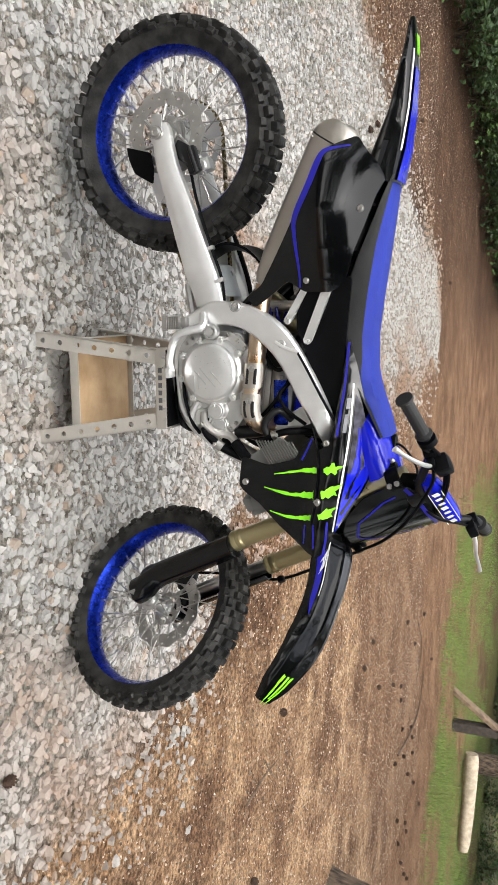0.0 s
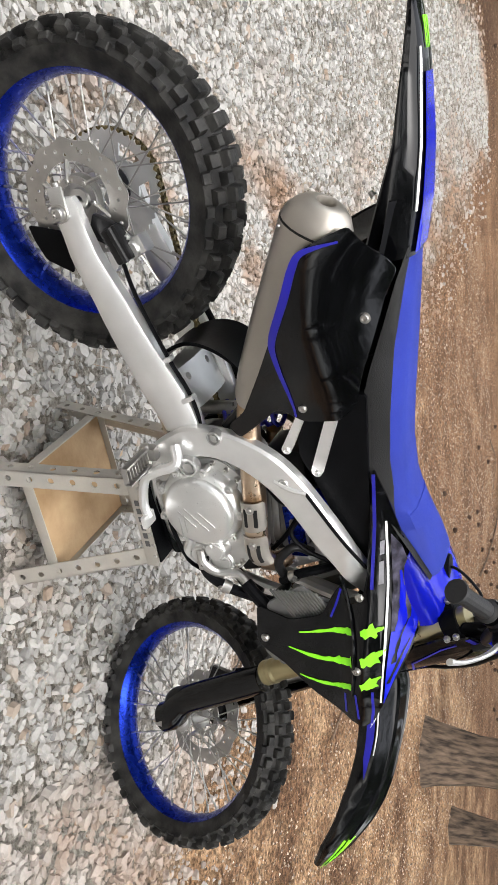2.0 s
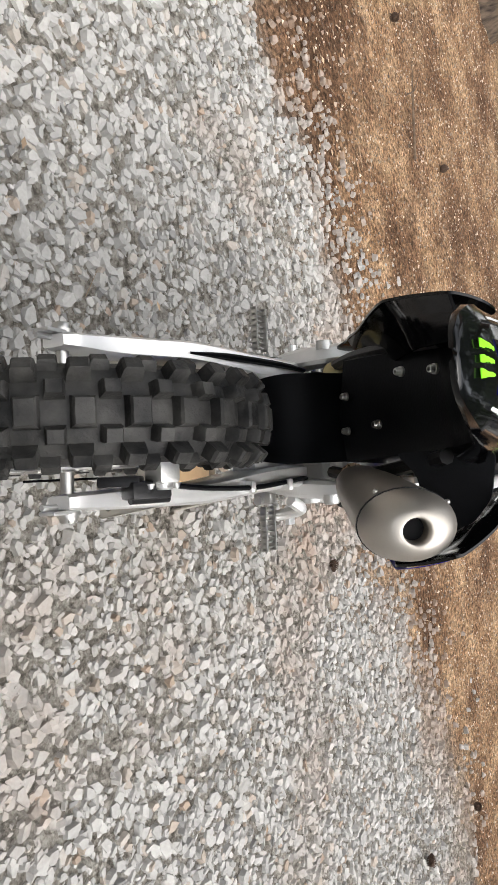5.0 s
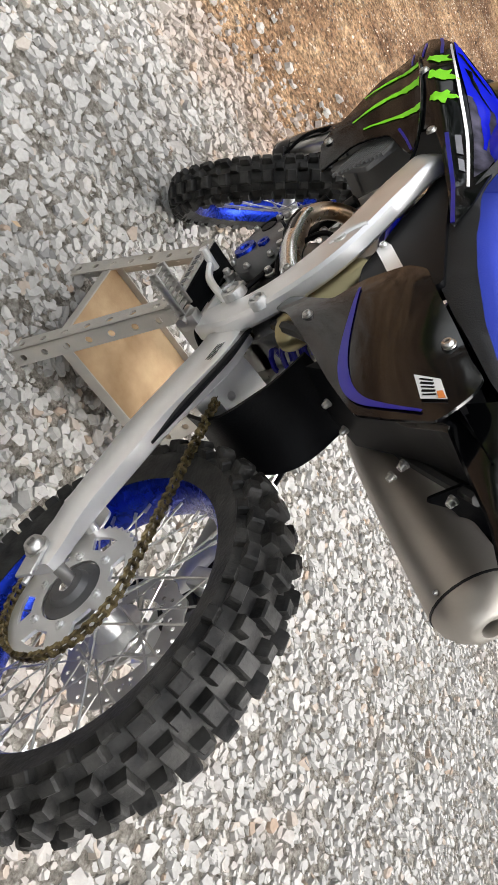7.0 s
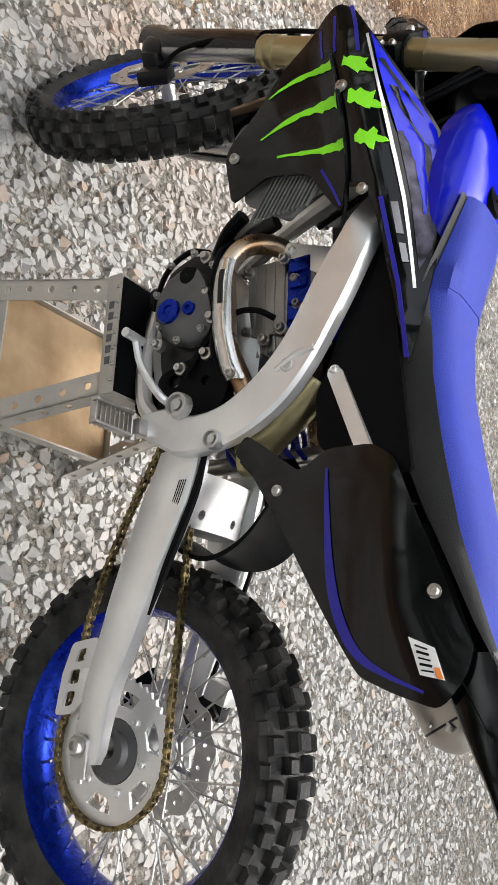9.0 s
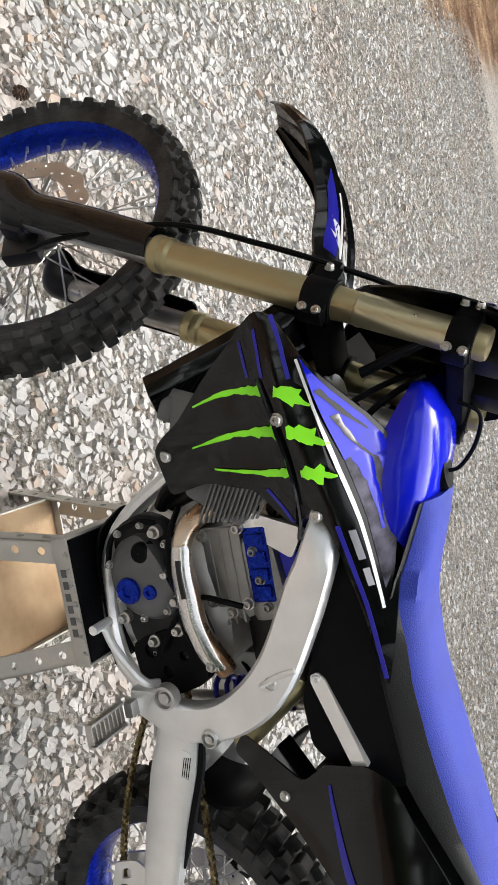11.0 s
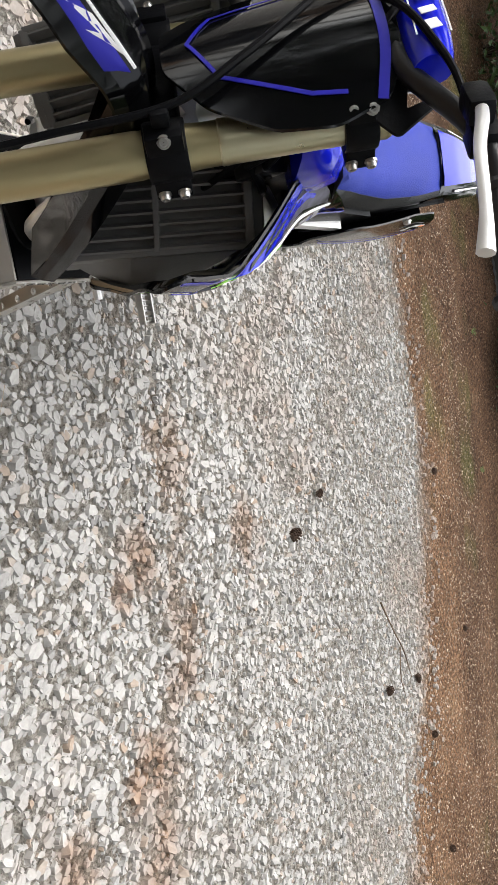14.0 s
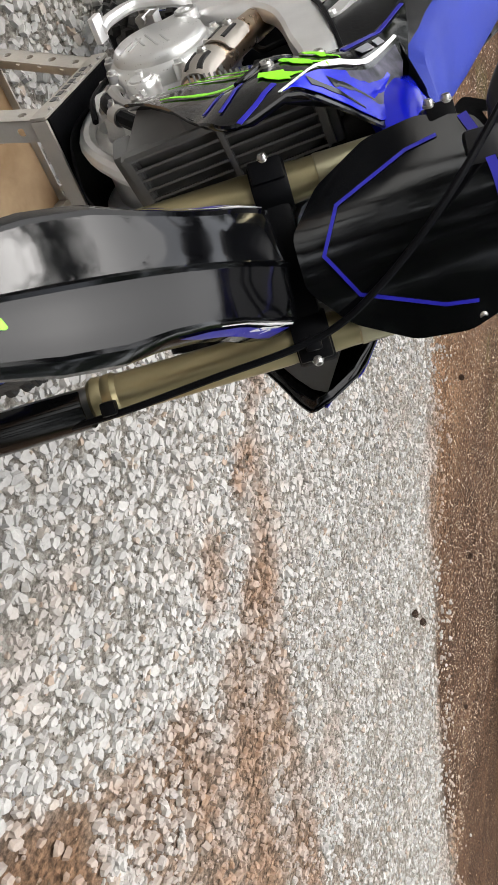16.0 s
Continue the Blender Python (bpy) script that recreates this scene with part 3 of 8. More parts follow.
def revolve(bm, profile, seg=48, m=None, closed=False):
    """Turns (radius, y) pairs about the y axis."""
    m = m or Matrix.Identity(4)
    rows = []
    for k in range(seg):
        a = 2 * math.pi * k / seg
        rows.append([bm.verts.new(m @ Vector((r * math.cos(a), y, r * math.sin(a)))) for r, y in profile])
    n = len(profile)
    for k in range(seg):
        A, B = rows[k], rows[(k + 1) % seg]
        for j in range(n if closed else n - 1):
            q = (j + 1) % n
            bm.faces.new((A[j], A[q], B[q], B[j]))
    return bm


def box(bm, size, m=None, bevel=0.0):
    """A block with softened edges."""
    had = set(bm.verts)
    r = bmesh.ops.create_cube(bm, size=1.0)
    bmesh.ops.scale(bm, vec=size, verts=r["verts"])
    if bevel:
        es = list({e for v in r["verts"] for e in v.link_edges})
        bmesh.ops.bevel(bm, geom=es, offset=bevel, segments=2, affect="EDGES", profile=0.6)
    if m is not None:
        bmesh.ops.transform(bm, matrix=m, verts=[v for v in bm.verts if v not in had])
    return bm


def bolt(bm, at, axis, r=0.008, h=0.006):
    """A hexagon or button head with a socket, standing on a face."""
    q = Vector((0, 1, 0)).rotation_difference(Vector(axis)).to_matrix().to_4x4()
    revolve(bm, [(0.0005, h * 0.45), (r * 0.42, h * 0.45), (r * 0.48, h), (r * 0.8, h), (r, h * 0.6), (r, 0), (r * 1.25, 0), (r * 1.25, -h * 0.5)], 12,
            Matrix.Translation(at) @ q)


def in_poly(x, y, poly):
    odd = False
    for (x0, y0), (x1, y1) in zip(poly, poly[1:] + poly[:1]):
        if (y0 > y) != (y1 > y) and x < (x1 - x0) * (y - y0) / (y1 - y0) + x0:
            odd = not odd
    return odd


def dense(poly, step):
    out = []
    for (x0, y0), (x1, y1) in zip(poly, poly[1:] + poly[:1]):
        n = max(1, int(math.hypot(x1 - x0, y1 - y0) / step))
        out += [(x0 + (x1 - x0) * k / n, y0 + (y1 - y0) * k / n) for k in range(n)]
    return out


def rounded(poly, r=0.012, n=3):
    """Rounds the corners of an outline."""
    out = []
    c = len(poly)
    for i in range(c):
        p, a, b = Vector(poly[i]), Vector(poly[i - 1]), Vector(poly[(i + 1) % c])
        da, db = min(r, (a - p).length * 0.45), min(r, (b - p).length * 0.45)
        s, e = p + (a - p).normalized() * da, p + (b - p).normalized() * db
        for k in range(n + 1):
            t = k / n
            out.append(tuple((1 - t) ** 2 * s + 2 * t * (1 - t) * p + t * t * e))
    return out


def slab(bm, outline, place, thick, step=0.02, holes=()):
    """A curved sheet with real thickness: an outline on (u, v), laid out by place(u, v, offset)."""
    pts, edges = [], []
    for loop in (dense(outline, step), *holes):
        s = len(pts)
        pts += loop
        edges += [(s + k, s + (k + 1) % len(loop)) for k in range(len(loop))]
    us, vs = [p[0] for p in outline], [p[1] for p in outline]
    u = min(us) + step * 0.5
    while u < max(us):
        v = min(vs) + step * 0.5
        while v < max(vs):
            if in_poly(u, v, outline) and min((u - a) ** 2 + (v - b) ** 2 for a, b in pts[:]) > (0.45 * step) ** 2:
                if not any(in_poly(u, v, h) for h in holes):
                    pts.append((u + 0.0003 * math.sin(7 * v), v))
            v += step
        u += step
    V, _, F, *_ = delaunay_2d_cdt([Vector(p) for p in pts], edges, [], 0, 1e-6)
    keep = []
    for f in F:
        cx, cy = sum(V[i][0] for i in f) / 3, sum(V[i][1] for i in f) / 3
        if in_poly(cx, cy, outline) and not any(in_poly(cx, cy, h) for h in holes):
            keep.append(f)
    top = [bm.verts.new(place(p[0], p[1], 0.0)) for p in V]
    low = [bm.verts.new(place(p[0], p[1], -thick)) for p in V] if thick else None
    count = {}
    for f in keep:
        bm.faces.new([top[i] for i in f])
        if low:
            bm.faces.new([low[i] for i in reversed(f)])
        for a, b in zip(f, f[1:] + f[:1]):
            count[(min(a, b), max(a, b))] = count.get((min(a, b), max(a, b)), []) + [(a, b)]
    if low:
        for k, es in count.items():
            if len(es) == 1:
                a, b = es[0]
                bm.faces.new((top[b], top[a], low[a], low[b]))
    bmesh.ops.delete(bm, geom=[v for v in bm.verts if not v.link_faces], context="VERTS")
    return bm


def circle(cx, cy, r, n=10, flat=1.0, turn=0.0):
    return [(cx + r * math.cos(2 * math.pi * k / n + turn), cy + r * flat * math.sin(2 * math.pi * k / n + turn)) for k in range(n)]


def interp(x, table):
    xs = [p[0] for p in table]
    return [float(np.interp(x, xs, [p[j] for p in table])) for j in range(1, len(table[0]))]


# ---- the motorcycle ----
bike = new("dirt_bike")
bike.location = (0.7, -0.01, 0)
tagged(bike, "blue and black motocross bike parked on a metal stand", "motorcycle")
bike_at = Matrix.Translation((-0.7, 0, 0))


def bike_part(name, bm, mat, label="", parent=None, m=None, smooth=True, angle=35):
    """A part given in world metres, under the bike or one of its parts."""
    ob = part(name, bm, mat, parent or bike, label, smooth, (bike_at @ m) if m is not None else bike_at, angle)
    return ob


RAKE, STEER = radians(25.5), radians(40)
AXLE_F = Vector((1.475, -0.048, 0.325))
FRONT = Matrix.Rotation(-RAKE, 4, "Y") @ Matrix.Rotation(-STEER, 4, "Z")
FRONT = Matrix.Translation(AXLE_F - FRONT.to_3x3() @ Vector((0.05, 0, 0))) @ FRONT


def wheel(name, at, R, w, rim_r, knob, rows, label):
    """Rim, tyre with knobs, hub and spokes about the y axis."""
    bm = bmesh.new()
    h = w * 0.42
    revolve(bm, [(rim_r + 0.011, -h), (rim_r + 0.011, -h + 0.004), (rim_r - 0.002, -h + 0.008), (rim_r - 0.003, -h + 0.016), (rim_r - 0.007, -0.007),
                 (rim_r - 0.007, 0.007), (rim_r - 0.003, h - 0.016), (rim_r - 0.002, h - 0.008), (rim_r + 0.011, h - 0.004), (rim_r + 0.011, h),
                 (rim_r + 0.001, h), (rim_r - 0.006, h - 0.011), (rim_r - 0.014, 0.012), (rim_r - 0.014, -0.012), (rim_r - 0.006, -h + 0.011), (rim_r + 0.001, -h)],
            72, closed=True)
    rim = bike_part(name, bm, BLUE_RIM, label, m=at)
    bm = bmesh.new()
    base = R - knob
    tyre_prof = [(rim_r + 0.002, -h - 0.001), (rim_r + 0.014, -h - 0.007), (rim_r + 0.03, -w * 0.53), ((rim_r + base) / 2 + 0.006, -w * 0.57), (base - 0.018, -w * 0.5),
                 (base - 0.006, -w * 0.33), (base, -w * 0.12), (base, w * 0.12), (base - 0.006, w * 0.33), (base - 0.018, w * 0.5),
                 ((rim_r + base) / 2 + 0.006, w * 0.57), (rim_r + 0.03, w * 0.53), (rim_r + 0.014, h + 0.007), (rim_r + 0.002, h + 0.001)]
    revolve(bm, tyre_prof, 72, closed=True)
    tyre = bike_part("tyre", bm, RUBBER, "knobbly black tyre", rim, at, angle=25)
    bm = bmesh.new()

    def block(angle, y, lean, sx, sy, hgt, drop):
        """One tread knob: narrower at its top."""
        q = Matrix.Rotation(-angle, 4, "Y") @ Matrix.Translation((base - drop, y, 0)) @ Matrix.Rotation(lean, 4, "Z")
        lowr = [(-0.006, a * sy / 2, b * sx / 2) for a, b in ((-1, -1), (1, -1), (1, 1), (-1, 1))]
        mid = [(hgt * 0.8, a * sy / 2 * 0.9, b * sx / 2 * 0.86) for a, b in ((-1, -1), (1, -1), (1, 1), (-1, 1))]
        top = [(hgt, a * sy / 2 * 0.76, b * sx / 2 * 0.7) for a, b in ((-1, -1), (1, -1), (1, 1), (-1, 1))]
        L, M, T = ([bm.verts.new(q @ Vector(p)) for p in ring] for ring in (lowr, mid, top))
        bm.faces.new(T)
        for A, B in ((L, M), (M, T)):
            for k in range(4):
                bm.faces.new((A[k], A[(k + 1) % 4], B[(k + 1) % 4], B[k]))

    pitch = 2 * math.pi / rows
    arc = pitch * base
    for k in range(rows):
        a = k * pitch
        if k % 2 == 0:
            block(a, 0, 0, arc * 0.98, w * 0.37, knob, 0)
            for s in (-1, 1):
                block(a + pitch * 0.1, s * w * 0.43, s * 0.66, arc * 0.95, w * 0.2, knob * 1.1, 0.012)
        else:
            for s in (-1, 1):
                block(a, s * w * 0.235, s * 0.24, arc * 0.82, w * 0.2, knob, 0.003)
                block(a + pitch * 0.25, s * w * 0.5, s * 1.0, arc * 0.8, w * 0.17, knob * 0.9, 0.025)
    tread = bike_part("tread", bm, RUBBER, "", rim, at, angle=25)
    tagged(tread, kind="stuff")
    return rim


def hub_and_spokes(rim, at, rim_r, hub_r, hub_w, count=36):
    bm = bmesh.new()
    revolve(bm, [(0.008, -hub_w - 0.012), (0.022, -hub_w - 0.012), (0.024, -hub_w), (hub_r, -hub_w), (hub_r, -hub_w + 0.006), (hub_r * 0.62, -hub_w + 0.016),
                 (hub_r * 0.5, 0), (hub_r * 0.62, hub_w - 0.016), (hub_r, hub_w - 0.006), (hub_r, hub_w), (0.024, hub_w), (0.022, hub_w + 0.012), (0.008, hub_w + 0.012)], 36)
    bike_part("hub", bm, CAST, "silver hub", rim, at)
    bm = bmesh.new()
    tube(bm, [(0, 0, 0), (0, 0, 1)], 0.0019, 6, 0)
    bmesh.ops.recalc_face_normals(bm, faces=bm.faces)
    me = bpy.data.meshes.new("spoke")
    bm.to_mesh(me)
    bm.free()
    me.materials.append(STEEL)
    for k in range(count):
        a = 2 * math.pi * k / count
        s = -1 if k % 2 else 1
        lead = 0.95 if (k // 2) % 2 else -0.95
        p = Vector((hub_r * 0.9 * math.cos(a + lead), s * (hub_w - 0.004), hub_r * 0.9 * math.sin(a + lead)))
        e = Vector(((rim_r - 0.018) * math.cos(a), s * 0.006, (rim_r - 0.018) * math.sin(a)))
        d = e - p
        ob = new("spoke", me)
        ob.parent = rim
        q = Vector((0, 0, 1)).rotation_difference(d).to_matrix().to_4x4()
        ob.matrix_local = bike_at @ at @ Matrix.Translation(p) @ q @ Matrix.Diagonal((1, 1, d.length, 1))
    bm = bmesh.new()
    for k in range(count):
        a = 2 * math.pi * k / count
        s = -1 if k % 2 else 1
        d = Vector((math.cos(a), 0, math.sin(a)))
        tube(bm, [d * (rim_r - 0.036) + Vector((0, s * 0.008, 0)), d * (rim_r - 0.016) + Vector((0, s * 0.005, 0))], 0.0034, 6, 0)
    bike_part("spoke_nipple", bm, STEEL, "", rim, at)


def brake_disc(rim, at, r_out, r_in, y, waves=12):
    out = [((r_out + 0.004 * math.cos(waves * 2 * math.pi * k / 96)) * math.cos(2 * math.pi * k / 96), (r_out + 0.004 * math.cos(waves * 2 * math.pi * k / 96)) * math.sin(2 * math.pi * k / 96)) for k in range(96)]
    holes = [circle(0, 0, r_in, 36)]
    for k in range(30):
        a = 2 * math.pi * k / 30
        rr = r_in + (r_out - r_in) * (0.3, 0.52, 0.74)[k % 3]
        holes.append(circle(rr * math.cos(a), rr * math.sin(a), 0.0042, 6))
    bm = bmesh.new()
    slab(bm, out, lambda u, v, o: Vector((u, y + o, v)), 0.0035, 0.03, holes)
    bike_part("brake_disc", bm, STEEL, "drilled steel brake disc", rim, at, angle=30)
    bm = bmesh.new()
    revolve(bm, [(r_in * 0.44, y - 0.004), (r_in * 0.62, y - 0.004), (r_in * 0.62, y + 0.001), (r_in * 0.44, y + 0.001)], 28, closed=True)
    for k in range(6):
        a = 2 * math.pi * k / 6
        tube(bm, [(math.cos(a) * (r_in + 0.004), y - 0.0015, math.sin(a) * (r_in + 0.004)), (math.cos(a + 0.3) * r_in * 0.5, y - 0.0015, math.sin(a + 0.3) * r_in * 0.5)], 0.005, 6, 0)
        bolt(bm, (math.cos(a + 0.3) * r_in * 0.52, y - 0.003, math.sin(a + 0.3) * r_in * 0.52), (0, -1, 0), 0.006, 0.004)
    bike_part("disc_carrier", bm, STEEL, "", rim, at, angle=30)


REAR = Matrix.Translation((-0.004, -0.012, 0.412))
FWHEEL = FRONT @ Matrix.Translation((0.05, 0, 0))
rear_wheel = wheel("rear_wheel", REAR, 0.340, 0.112, 0.247, 0.019, 60, "rear wheel with blue anodised rim")
hub_and_spokes(rear_wheel, REAR, 0.247, 0.052, 0.045)
brake_disc(rear_wheel, REAR, 0.120, 0.078, -0.062)
front_wheel = wheel("front_wheel", FWHEEL, 0.348, 0.09, 0.272, 0.015, 72, "front wheel with blue anodised rim")
hub_and_spokes(front_wheel, FWHEEL, 0.272, 0.034, 0.042)
brake_disc(front_wheel, FWHEEL, 0.132, 0.09, 0.056)


def sprocket():
    teeth = 48
    out = []
    for k in range(teeth * 4):
        a = 2 * math.pi * k / (teeth * 4)
        r = 0.1245 - (0.0, 0.004, 0.007, 0.004)[k % 4]
        out.append((r * math.cos(a), r * math.sin(a)))
    holes = [circle(0, 0, 0.055, 28)]
    for k in range(6):
        a = 2 * math.pi * k / 6 + 0.25
        holes.append([(0.101 * math.cos(a + d), 0.101 * math.sin(a + d)) for d in (-0.3, -0.15, 0, 0.15, 0.3)]
                     + [(0.075 * math.cos(a + d), 0.075 * math.sin(a + d)) for d in (0.2, 0, -0.2)])
    bm = bmesh.new()
    slab(bm, out, lambda u, v, o: Vector((u, 0.072 + o, v)), 0.006, 0.03, holes)
    for k in range(6):
        a = 2 * math.pi * k / 6 - 0.27
        bolt(bm, (0.068 * math.cos(a), 0.073, 0.068 * math.sin(a)), (0, 1, 0), 0.007, 0.005)
    bike_part("sprocket", bm, ALLOY, "silver rear sprocket", rear_wheel, REAR, angle=30)
    bm = bmesh.new()
    revolve(bm, [(0.012, 0.084), (0.03, 0.084), (0.036, 0.074), (0.052, 0.07), (0.056, 0.06)], 32)
    bike_part("hub_seal", bm, ENGINE_DARK, "dark hub centre", rear_wheel, REAR, angle=30)


sprocket()


# ---- chain: links round both sprockets ----
def chain():
    c0, r0 = Vector((-0.004, 0.411)), 0.122
    c1, r1 = Vector((0.562, 0.53)), 0.032
    d = (c1 - c0).normalized()
    base = math.atan2(d.y, d.x)
    gap = math.asin((r0 - r1) / (c1 - c0).length)
    path = []
    a0, a1 = base + math.pi / 2 + gap * -1, base - math.pi / 2 + gap
    up0 = c0 + r0 * Vector((math.cos(base + math.pi / 2 - gap), math.sin(base + math.pi / 2 - gap)))
    up1 = c1 + r1 * Vector((math.cos(base + math.pi / 2 - gap), math.sin(base + math.pi / 2 - gap)))
    lo0 = c0 + r0 * Vector((math.cos(base - math.pi / 2 + gap), math.sin(base - math.pi / 2 + gap)))
    lo1 = c1 + r1 * Vector((math.cos(base - math.pi / 2 + gap), math.sin(base - math.pi / 2 + gap)))
    path += [up0.lerp(up1, k / 40) for k in range(40)]
    s, e = base + math.pi / 2 - gap, base - math.pi / 2 + gap
    path += [c1 + r1 * Vector((math.cos(s + (e - s) * k / 8), math.sin(s + (e - s) * k / 8))) for k in range(8)]
    path += [lo1.lerp(lo0, k / 40) + Vector((0, -0.032 * math.sin(math.pi * k / 40))) for k in range(40)]
    s, e = base - math.pi / 2 + gap, base + math.pi / 2 - gap - 2 * math.pi
    path += [c0 + r0 * Vector((math.cos(s + (e - s) * k / 24), math.sin(s + (e - s) * k / 24))) for k in range(25)]
    total, pts, acc = 0, [path[0]], 0.0
    pitch = 0.0159
    for a, b in zip(path, path[1:]):
        seg = (b - a).length
        t = pitch - acc
        while t <= seg:
            pts.append(a.lerp(b, t / seg))
            t += pitch
        acc = seg - (t - pitch)
    bm = bmesh.new()
    for k, (a, b) in enumerate(zip(pts, pts[1:])):
        m = (a + b) / 2
        ang = math.atan2(b.y - a.y, b.x - a.x)
        for s in (-1, 1):
            y = 0.066 + s * (0.0062 if k % 2 else 0.0045)
            q = Matrix.Translation((m.x, y, m.y)) @ Matrix.Rotation(-ang, 4, "Y")
            ring = [(math.cos(t) * 0.0062 + (0.008 if math.cos(t) > 0 else -0.008), math.sin(t) * (0.006 if abs(math.cos(t)) > 0.5 else 0.0036)) for t in [i * math.pi / 4 for i in range(8)]]
            loft(bm, [[q @ Vector((u, -0.0009, v)) for u, v in ring], [q @ Vector((u, 0.0009, v)) for u, v in ring]])
        revolve(bm, [(0.0005, -0.009), (0.0042, -0.009), (0.0042, 0.009), (0.0005, 0.009)], 6, Matrix.Translation((a.x, 0.066, a.y)))
    bike_part("chain", bm, CHAIN, "gold coloured drive chain", angle=30)


chain()


# ---- swingarm ----
def swingarm():
    bm = bmesh.new()
    # x, centre height, half height, half width
    table = [(-0.02, 0.42, 0.022, 0.01), (-0.012, 0.421, 0.028, 0.012), (0.03, 0.426, 0.03, 0.013), (0.05, 0.43, 0.029, 0.015), (0.1, 0.439, 0.032, 0.017), (0.2, 0.475, 0.038, 0.018), (0.31, 0.506, 0.044, 0.02),
             (0.41, 0.536, 0.05, 0.022), (0.46, 0.552, 0.046, 0.022), (0.5, 0.562, 0.042, 0.022)]
    for s in (-1, 1):
        rings = []
        for k in range(29):
            x = -0.02 + 0.52 * k / 28
            zc, hh, hw = interp(x, table)
            y = s * (0.128 - 0.024 * smoothstep(0.2, 0.48, np.array(x)))
            rings.append([(x + 0.0 * v, y + u * hw, zc + v * hh) for u, v in
                          ((-0.75, -1), (0.75, -1), (1, -0.82), (1.06, 0), (1, 0.82), (0.75, 1), (-0.75, 1), (-1, 0.82), (-1.04, 0), (-1, -0.82))])
        loft(bm, rings)
    tube(bm, [(0.44, -0.1, 0.53), (0.44, 0.1, 0.53)], 0.034, 14, 0)
    slab(bm, rounded([(0.375, -0.1), (0.375, 0.085), (0.47, 0.1), (0.47, -0.1)], 0.02), lambda u, v, o: Vector((u, v, 0.548 + (u - 0.34) * 0.33 + o - 0.9 * v * v)), 0.05, 0.03,
         [circle(0.4, 0.05, 0.009, 8), circle(0.4, -0.05, 0.009, 8)])
    arm = bike_part("swingarm", bm, ALLOY, "bare aluminium swingarm", angle=40)
    bm = bmesh.new()
    tube(bm, [(0.008, -0.155, 0.413), (0.008, 0.155, 0.413)], 0.011, 16, 0)
    bolt(bm, (0.008, -0.15, 0.413), (0, -1, 0), 0.016, 0.012)
    bolt(bm, (0.008, 0.15, 0.413), (0, 1, 0), 0.016, 0.012)
    bike_part("rear_axle", bm, STEEL, "steel axle and nuts", arm)
    for s in (-1, 1):
        bm = bmesh.new()
        box(bm, (0.062, 0.007, 0.034), Matrix.Translation((-0.012, s * 0.144, 0.414)), 0.003)
        tube(bm, [(-0.05, s * 0.135, 0.412), (0.0, s * 0.135, 0.416)], 0.005, 8, 0)
        bike_part("axle_block", bm, CAST, "", arm)
    bm = bmesh.new()
    out = rounded([(0.048, 0.287), (0.12, 0.296), (0.175, 0.316), (0.186, 0.372), (0.165, 0.396), (0.11, 0.39), (0.095, 0.362), (0.075, 0.352), (0.052, 0.325)], 0.008)
    slab(bm, out, lambda u, v, o: Vector((u, 0.082 + o, v)), 0.005, 0.03,
         [rounded([(0.062, 0.305), (0.09, 0.31), (0.092, 0.332), (0.068, 0.326)], 0.006), rounded([(0.102, 0.312), (0.128, 0.318), (0.13, 0.34), (0.105, 0.336)], 0.006),
          rounded([(0.14, 0.325), (0.163, 0.332), (0.168, 0.352), (0.145, 0.348)], 0.006)])
    slab(bm, out, lambda u, v, o: Vector((u, 0.05 + o, v)), 0.005, 0.03)
    tube(bm, [(0.12, 0.048, 0.384), (0.12, 0.13, 0.4)], 0.012, 8, 0)
    bike_part("chain_guide", bm, ALLOY, "slotted aluminium chain guide", arm, angle=30)
    bm = bmesh.new()
    tube(bm, [(0.5, 0.108, 0.607), (0.42, 0.114, 0.592), (0.3, 0.122, 0.548), (0.22, 0.124, 0.52)], [0.007, 0.011, 0.012, 0.004], 8, 5, 0.55)
    bike_part("chain_slider", bm, MATTE, "black chain slider", arm)
    bm = bmesh.new()
    slab(bm, rounded([(0.36, 0.538), (0.46, 0.572), (0.452, 0.588), (0.352, 0.553)], 0.003), lambda u, v, o: Vector((u, 0.1295 + 0.0 * u + o, v)), 0.001, 0.03)
    bike_part("warning_label", bm, WHITE, "white warning sticker", arm)
    bm = bmesh.new()
    for k in range(4):
        box(bm, (0.085, 0.0006, 0.0016), Matrix.Translation((0.405, 0.1302, 0.553 + 0.0045 * k + 0.006)) @ Matrix.Rotation(-0.33, 4, "Y"))
    bike_part("label_lines", bm, MATTE, "", arm)
    # rear brake
    bm = bmesh.new()
    box(bm, (0.075, 0.03, 0.04), Matrix.Translation((0.085, -0.115, 0.512)) @ Matrix.Rotation(-0.35, 4, "Y"), 0.006)
    box(bm, (0.05, 0.018, 0.07), Matrix.Translation((0.06, -0.1, 0.48)) @ Matrix.Rotation(0.5, 4, "Y"), 0.005)
    tube(bm, [(0.05, -0.13, 0.505), (0.12, -0.13, 0.53)], 0.007, 10, 0)
    caliper = bike_part("brake_caliper", bm, DARK, "black rear brake caliper bracket", arm)
    bm = bmesh.new()
    box(bm, (0.04, 0.042, 0.052), Matrix.Translation((0.098, -0.085, 0.535)) @ Matrix.Rotation(-0.35, 4, "Y"), 0.009)
    revolve(bm, [(0.001, 0.008), (0.014, 0.008), (0.017, 0.004), (0.017, -0.02)], 18, Matrix.Translation((0.1, -0.108, 0.535)) @ Matrix.Rotation(math.pi, 4, "Z"))
    bolt(bm, (0.075, -0.108, 0.528), (0, -1, 0), 0.006)
    bolt(bm, (0.122, -0.108, 0.545), (0, -1, 0), 0.006)
